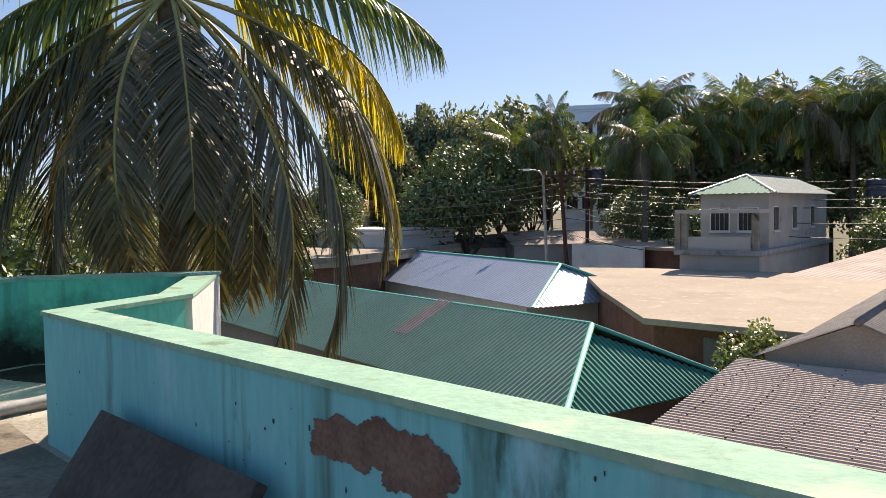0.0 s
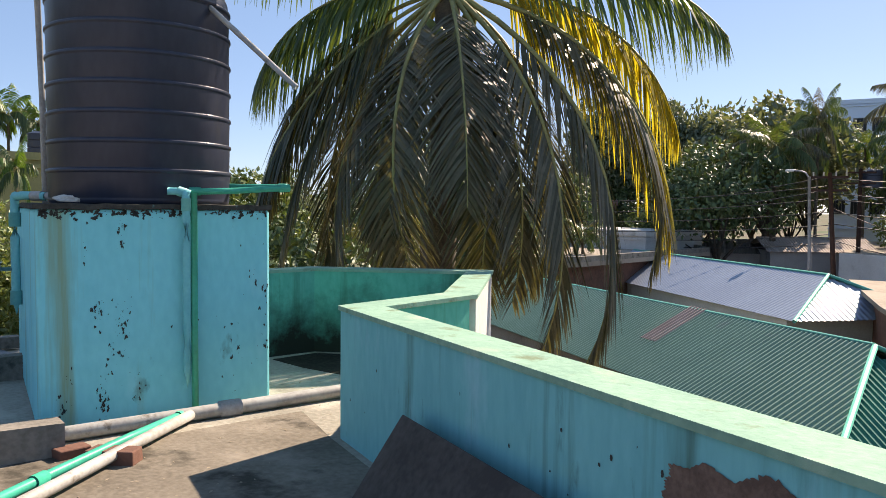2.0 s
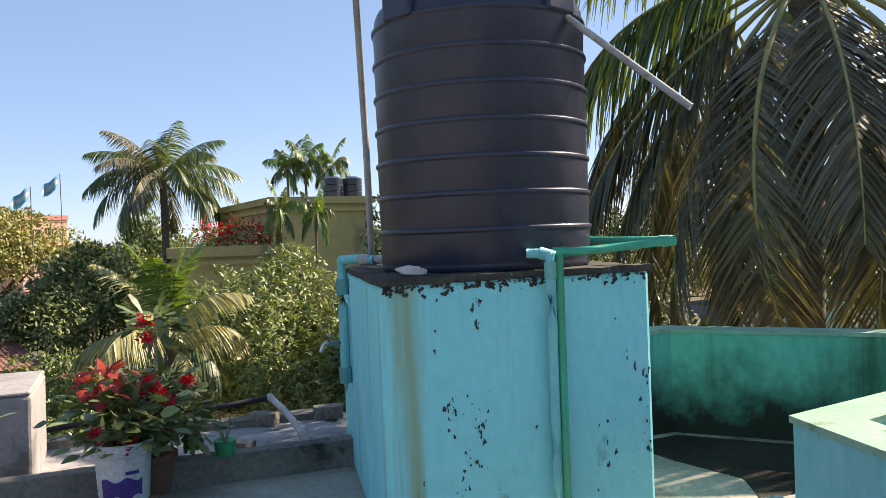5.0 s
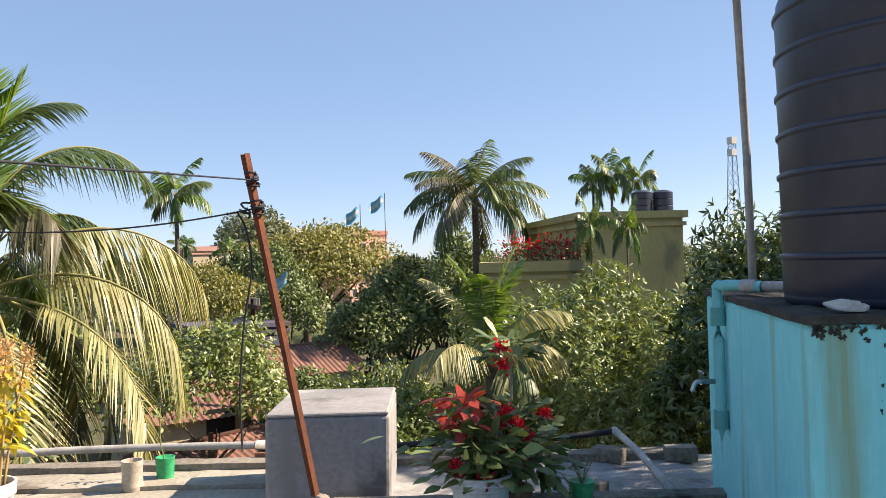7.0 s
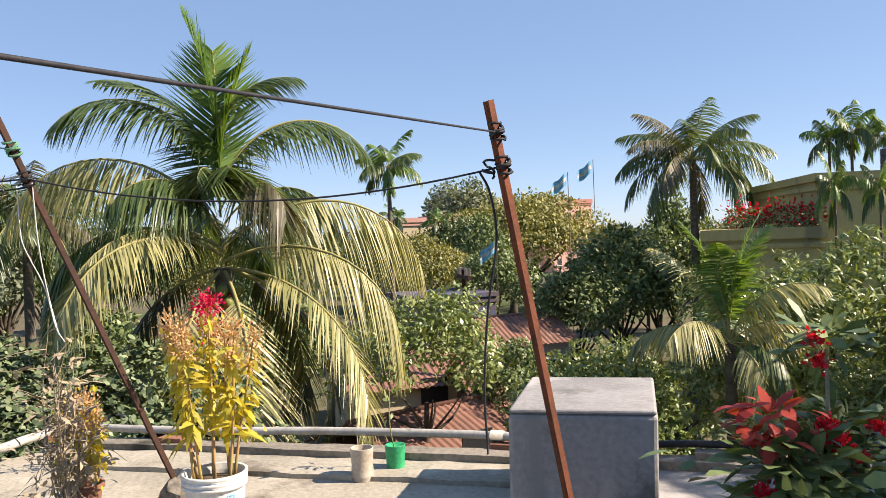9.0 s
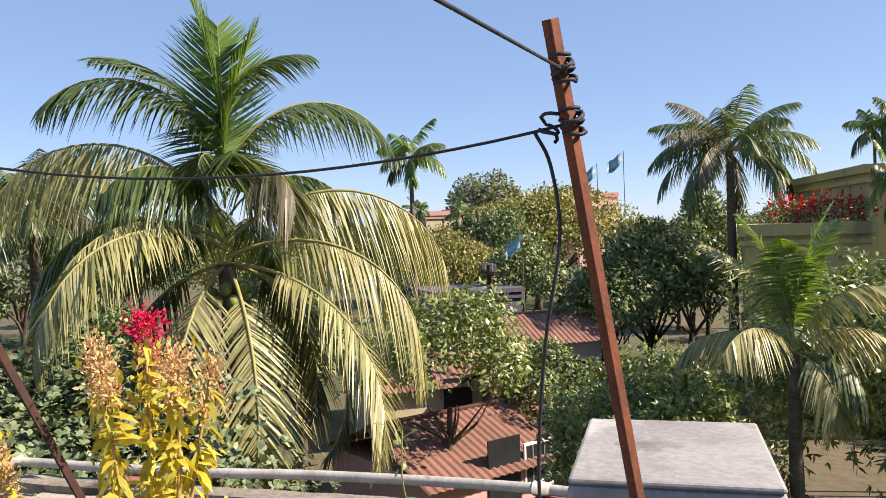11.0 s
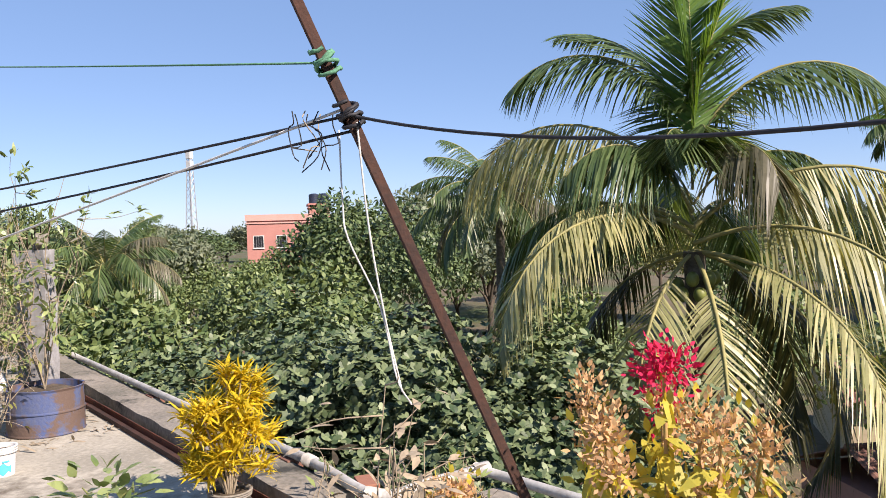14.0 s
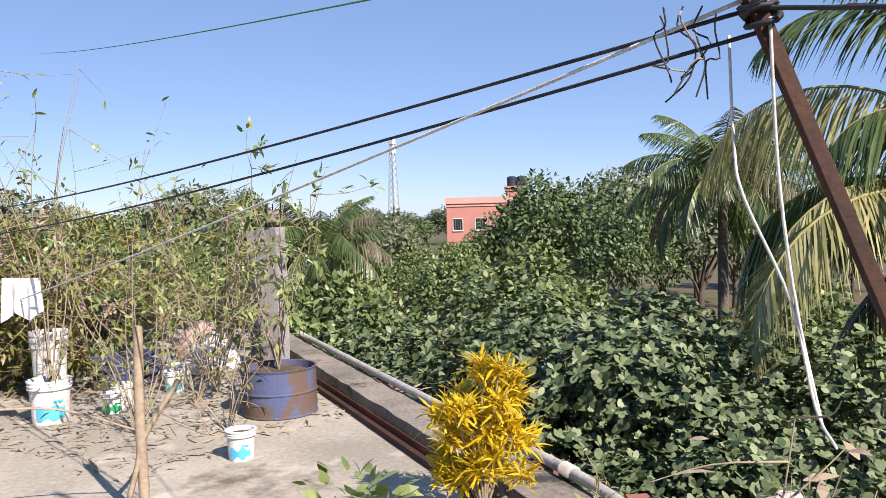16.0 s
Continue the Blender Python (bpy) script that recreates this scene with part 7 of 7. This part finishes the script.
# ---- straggling shrubs ----
def shrub(label, base, height, spread, seed, n_leaf=60, leaf="leaf_l", forks=7, r=0.012, size=0.07, name="shrub", category="shrub"):
    """Thin forked stems with few leaves near their ends."""
    rg = np.random.default_rng(seed)
    ob = root(name, label, category, base)
    tubes, tipsP, tipsD = [], [], []
    for i in range(forks):
        a = rg.uniform(0, 6.28)
        top = np.array((spread * rg.uniform(0.2, 1) * math.cos(a), spread * rg.uniform(0.2, 1) * math.sin(a), height * rg.uniform(0.35, 1.0)))
        pts = np.array(bend([(0, 0, 0), tuple(top * np.array((0.35, 0.35, 0.35)) + rg.normal(0, 0.03 + 0.05 * spread, 3)), tuple(top * np.array((0.7, 0.7, 0.68)) + rg.normal(0, 0.04 + 0.09 * spread, 3)), tuple(top)], 4))
        tubes.append(tube_arrays(pts, np.linspace(r * 0.8, r * 0.22, len(pts)), 5))
        for k in range(7):
            j = rg.integers(4, len(pts))
            p = pts[j]
            e = p + unit(rg.normal(0, 1, 3) + np.array((0, 0, 0.25))) * height * rg.uniform(0.08, 0.26)
            tw = np.array(bend([tuple(p), tuple((p + e) / 2 + rg.normal(0, 0.02, 3)), tuple(e)], 3))
            tubes.append(tube_arrays(tw, np.linspace(r * 0.4, r * 0.15, len(tw)), 4))
            tipsP += [e, (p + e) / 2]
            tipsD += [e - p, e - p]
    part_np("stem", *join(tubes), M["twig"], ob, smooth=True)
    if n_leaf:
        idx = rg.integers(0, len(tipsP), n_leaf)
        P = np.array(tipsP)[idx] + rg.normal(0, 0.02, (n_leaf, 3))
        D = unit(np.array(tipsD)[idx]) + rg.normal(0, 0.7, (n_leaf, 3))
        part_np("foliage", *leaves(P, D, np.array((0, 0, 1.0)) + rg.normal(0, 0.4, (n_leaf, 3)), size * rg.uniform(0.6, 1.3, n_leaf), size * 0.35 * np.ones(n_leaf), rg, droop=0.3), M[leaf], ob)["kind"] = "stuff"
    return ob


shrub("leggy potted shrub with narrow leaves in a rusted drum", (-9.98, -3.46, 0.33), 1.75, 0.5, 71, 420, size=0.09, r=0.009)
shrub("thin bare shrub with few leaves on the roof", (-9.0, -3.85, 0), 2.1, 0.7, 72, 240, "leaf_l", 11, 0.007, 0.07)
shrub("tall dry sapling with bare twigs", (-8.90, -4.8, 0.25), 2.5, 0.7, 73, 200, "leaf_l", 9, 0.008, 0.07)
shrub("dry shrub with curled leaves on the roof", (-10.2, -4.5, 0), 2.2, 0.8, 74, 520, "leaf_y", 14, 0.009)
shrub("tangled half dry shrub", (-9.6, -5.9, 0), 1.7, 1.0, 75, 2600, "leaf_y", 22, 0.007, 0.095)
shrub("tangled half dry shrub", (-10.6, -6.6, 0), 1.5, 1.0, 76, 2600, "leaf_l", 22, 0.007, 0.095)
shrub("tangled half dry shrub", (-11.6, -6.2, 0), 1.4, 1.0, 77, 2600, "leaf_l", 22, 0.007, 0.095)
shrub("tangled half dry shrub", (-8.6, -6.4, 0), 1.5, 1.0, 78, 2600, "leaf_y", 22, 0.007, 0.095)
shrub("bare dry twigs in a row of pots", (-9.35, -3.3, 0), 1.0, 0.5, 79, 50, "leaf_y", 8, 0.007)
shrub("bare dry twigs in a row of pots", (-9.75, -4.2, 0), 1.1, 0.5, 80, 70, "leaf_l", 9, 0.007)
shrub("dead brown vine tangle at the roof corner", (-7.41, 0.92, 0.0), 1.08, 0.09, 81, 420, "twig", 22, 0.007, 0.06)
shrub("seedling with broad fresh leaves by the roof edge", (-9.0, -0.35, 0.0), 0.42, 0.05, 82, 12, "leaf_l", 3, 0.006, 0.10)
shrub("thin weed by the roof edge", (-8.9, 0.55, 0), 0.5, 0.2, 83, 60, "leaf_l", 6, 0.005, 0.05)
shrub("leafy vine around the cement posts", (-10.95, -4.65, 0), 1.5, 0.4, 84, 420, "leaf_l", 10, 0.008)
for k, (x, y, h) in enumerate(((-8.0, -7.6, 1.3), (-9.2, -7.9, 1.5), (-10.4, -8.2, 1.4), (-11.6, -8.0, 1.5), (-12.6, -8.6, 1.2), (-9.9, -6.9, 1.1), (-8.9, -7.0, 1.2))):
    shrub("dense tangle of dry brush and weeds", (x, y, 0), h, 1.2, 200 + k, 3200, ("leaf_y", "leaf_l", "twig")[k % 3], 24, 0.007, 0.10)
st = root("wooden_stake", "grey wooden stake with a side branch", "stake", (-8.06, -2.33, 0))
tube("stake", [(0, 0, 0), (0.01, 0.0, 0.5), (0, 0, 0.98)], [0.028, 0.026, 0.024], M["twig"], st, sides=7)
tube("branch", bend([(0.12, -0.02, 0), (0.03, 0, 0.30), (0, 0.01, 0.42), (-0.14, 0.12, 0.7)], 4), 0.014, M["twig"], st, sides=6)
tube("twig", bend([(0, 0, 0.45), (0.35, -0.15, 0.62), (0.75, -0.35, 0.66)], 4), 0.006, M["twig"], st, sides=5)
rg = np.random.default_rng(90)
n = 1900
P = np.stack([rg.uniform(-11.4, -8.3, n), rg.uniform(-7.5, -2.9, n), np.full(n, 0.006)], 1)
D = np.stack([rg.normal(0, 1, n), rg.normal(0, 1, n), rg.uniform(0, 0.25, n)], 1)
lit = part_np("leaf_litter", *leaves(P, D, np.array((0, 0, 1.0)) + rg.normal(0, 0.2, (n, 3)), rg.uniform(0.03, 0.16, n), rg.uniform(0.006, 0.03, n), rg), M["twig"])
tagged(lit, "dry leaves and twigs scattered on the roof", "leaf litter", kind="stuff")
n = 260
P = np.stack([rg.uniform(-4.2, -2.6, n), rg.uniform(3.6, 6.6, n), np.full(n, 0.005)], 1)
D = np.stack([rg.normal(0, 1, n), rg.normal(0, 1, n), rg.uniform(0, 0.2, n)], 1)
lit = part_np("leaf_litter", *leaves(P, D, np.array((0, 0, 1.0)) + rg.normal(0, 0.2, (n, 3)), rg.uniform(0.01, 0.035, n), rg.uniform(0.005, 0.015, n), rg), M["twig"])
tagged(lit, "crumbs and dry leaves by the plinth", "leaf litter", kind="stuff")

# ---- far masts, poles, flags, street wires ----
def mast(label, at, h, w, name="lattice_mast"):
    ob = root(name, label, "mast", (*at, GROUND))
    tb = []
    for sx, sy in ((-1, -1), (1, -1), (1, 1), (-1, 1)):
        tb.append(tube_arrays([(sx * w, sy * w, 0), (sx * w * 0.35, sy * w * 0.35, h)], 0.09, 4))
    for k in range(16):
        z0, z1 = h * k / 16, h * (k + 1) / 16
        q0, q1 = w * (1 - 0.65 * k / 16), w * (1 - 0.65 * (k + 1) / 16)
        for (ax, ay), (bx, by) in (((-1, -1), (1, -1)), ((1, -1), (1, 1)), ((1, 1), (-1, 1)), ((-1, 1), (-1, -1))):
            tb.append(tube_arrays([(ax * q0, ay * q0, z0), (bx * q1, by * q1, z1)], 0.05, 4))
    part_np("lattice", *join(tb), M["steel"], ob)
    for k in (0.9, 0.98):
        part("antenna", box_bm(-w * 0.5, -w * 0.5, h * k, w * 0.5, w * 0.5, h * k + 1.2), M["white_pl"], ob)
    return ob


mast("steel lattice phone mast far off", (-109.3, 107.3), 26.0, 1.2)
mast("steel lattice phone mast far off", (-118.0, -92.0), 20.0, 0.9)
wt = root("floodlight_mast", "steel floodlight mast behind the trees", "mast", (-16.7, 89.7, GROUND))
tube("pole", [(0, 0, 0), (0, 0, 17.0)], 0.16, M["steel"], wt)
part("lamp_frame", box_bm(-0.6, -0.2, 16.6, 0.6, 0.2, 17.8), M["grey_tin"], wt)


def flag(label, at, h, mt, seed):
    ob = root("flagpole", label, "flag", (*at, GROUND))
    tube("pole", [(0, 0, 0), (0.03, 0, h * 0.6), (0.0, 0, h)], 0.018, M["twig"], ob, sides=6)
    bm = bmesh.new()
    bmesh.ops.create_grid(bm, x_segments=12, y_segments=8, size=0.5)
    for v in bm.verts:
        x, y = v.co.x + 0.5, v.co.y
        v.co = Vector((0.0 + 0.1 * math.sin(x * 7), -x * 0.75 - 0.1, h - 0.35 + y * 0.6 - x * 0.55 + 0.05 * math.sin(x * 9)))
    part("cloth", bm, M[mt], ob)
    bm = bmesh.new()
    bmesh.ops.create_grid(bm, x_segments=12, y_segments=2, size=0.5)
    for v in bm.verts:
        x, y = v.co.x + 0.5, v.co.y
        v.co = Vector((0.012 + 0.1 * math.sin(x * 7), -x * 0.75 - 0.1, h - 0.35 + y * 0.2 - x * 0.55 + 0.05 * math.sin(x * 9)))
    part("stripe", bm, M["flag_w"], ob)
    return ob


flag("blue and white striped flag on a bamboo pole", (-40.8, 15.2), 9.4, "flag_b", 1)
flag("blue and white striped flag on a bamboo pole", (-41.0, 16.6), 10.0, "flag_b", 2)
flag("drooping blue flag on a bamboo pole", (-41.9, 11.75), 6.2, "flag_b", 3)


def util_pole(label, at, h, r, lean=0.0, lamp=False):
    ob = root("utility_pole", label, "utility pole", (*at, GROUND))
    tube("pole", [(0, 0, 0), (lean * 0.5, 0, h * 0.5), (lean, 0, h)], [r, r * 0.85, r * 0.7], M["cement" if lamp else "rust_d"], ob)
    if lamp:
        tube("arm", bend([(lean, 0, h - 0.1), (lean - 0.25, 0, h + 0.25), (lean - 0.8, 0, h + 0.35)], 4), 0.045, M["steel"], ob)
        part("lamp_head", box_bm(lean - 1.2, -0.1, h + 0.28, lean - 0.75, 0.1, h + 0.40, 0.03), M["white_pl"], ob)
    else:
        for z in (h - 0.3, h - 1.0):
            part("crossarm", box_bm(lean - 0.9, -0.06, z, lean + 0.9, 0.06, z + 0.12), M["rust_d"], ob)
        for x in (-0.8, -0.3, 0.3, 0.8):
            tube("insulator", [(lean + x, 0, h - 0.2), (lean + x, 0, h + 0.05)], 0.05, M["white_pl"], ob, sides=6)
    return ob


util_pole("pale street lamp by the shops", (-1.55, 49.2), 8.1, 0.11, -0.25, True)
util_pole("dark leaning utility pole with crossarms", (-0.3, 49.3), 8.3, 0.15, -0.5)
util_pole("utility pole with a transformer platform", (0.9, 60.0), 9.0, 0.16, 0.0)
util_pole("thin utility pole among the houses", (-28.6, 7.3), 5.4, 0.10, 0.2)
for i in range(12):
    z = (3.0, 2.7, 2.2, 1.9, 1.2, 0.6, 0.0, -0.5, 3.1, 2.4, -0.2, 1.5)[i]
    a = Vector((-0.8, 49.3, z))
    if i < 6:
        b = Vector((30 + i, 62 - 4 * i, z + 0.5 - 0.2 * i))
    elif i < 10:
        b = Vector((-32, 60 + 4 * i, z + 0.4))
    else:
        b = Vector((16, 33 + 3 * i, -0.5))
    tagged(tube("wire", sag(a, b, 0.7 + 0.08 * i, 18), 0.022, M["wire"], sides=4), "thin black street cable overhead", "wire", "street cables")
for i in range(4):
    tagged(tube("wire", sag((-0.8, 49.3, 2.6 - 0.7 * i), (-32, 55 + 3 * i, 2.4 - 0.6 * i), 0.8, 18), 0.022, M["wire"], sides=4), "thin black street cable overhead", "wire", "street cables")


def far_tank(label, at, r=0.6, h=1.3):
    ob = root("water_tank", label, "water tank", at)
    lathe("body", [(0.001, 0), (r, 0), (r, h * 0.3), (r - 0.03, h * 0.32), (r, h * 0.34), (r, h * 0.6), (r - 0.03, h * 0.62), (r, h * 0.64), (r, h * 0.9), (r * 0.5, h), (0.001, h)], "tank", ob)
    return ob


far_tank("black plastic tank on an ochre roof", (-26.2, 21.2, 3.0), 0.38, 0.85)
far_tank("black plastic tank on an ochre roof", (-26.0, 22.0, 3.0), 0.38, 0.85)
far_tank("black plastic tank on a red stair tower", (-74.6, -40.6, 4.2), 0.5, 1.0)
far_tank("black plastic tank on a red stair tower", (-74.9, -39.6, 4.2), 0.5, 1.0)
far_tank("black plastic tank on a house behind the trees", (1.6, 60.6, 2.8), 0.6, 1.2)
far_tank("black plastic tank on a flat roof", (19.5, 58.0, 1.6), 0.6, 1.2)
rg = np.random.default_rng(95)
rb = root("flower_box", "red flowers and bushes along an ochre parapet", "flower bed", (-27.0, 17.0, 1.35))
for k in range(7):
    part_np("foliage", *bushy(rg, 120, (0.3 * k - 0.6, 0.28 * k - 0.6, 0.35), 0.25, 0.3, 0.14, 0.5), M["leaf_m"], rb)["kind"] = "stuff"
part_np("flower", *join([plume(rg, (0.3 * k - 0.6, 0.28 * k - 0.6, 0.45), 80, 0.2, 0.22, 0.12) for k in range(7)]), M["red_fl"], rb)["kind"] = "stuff"
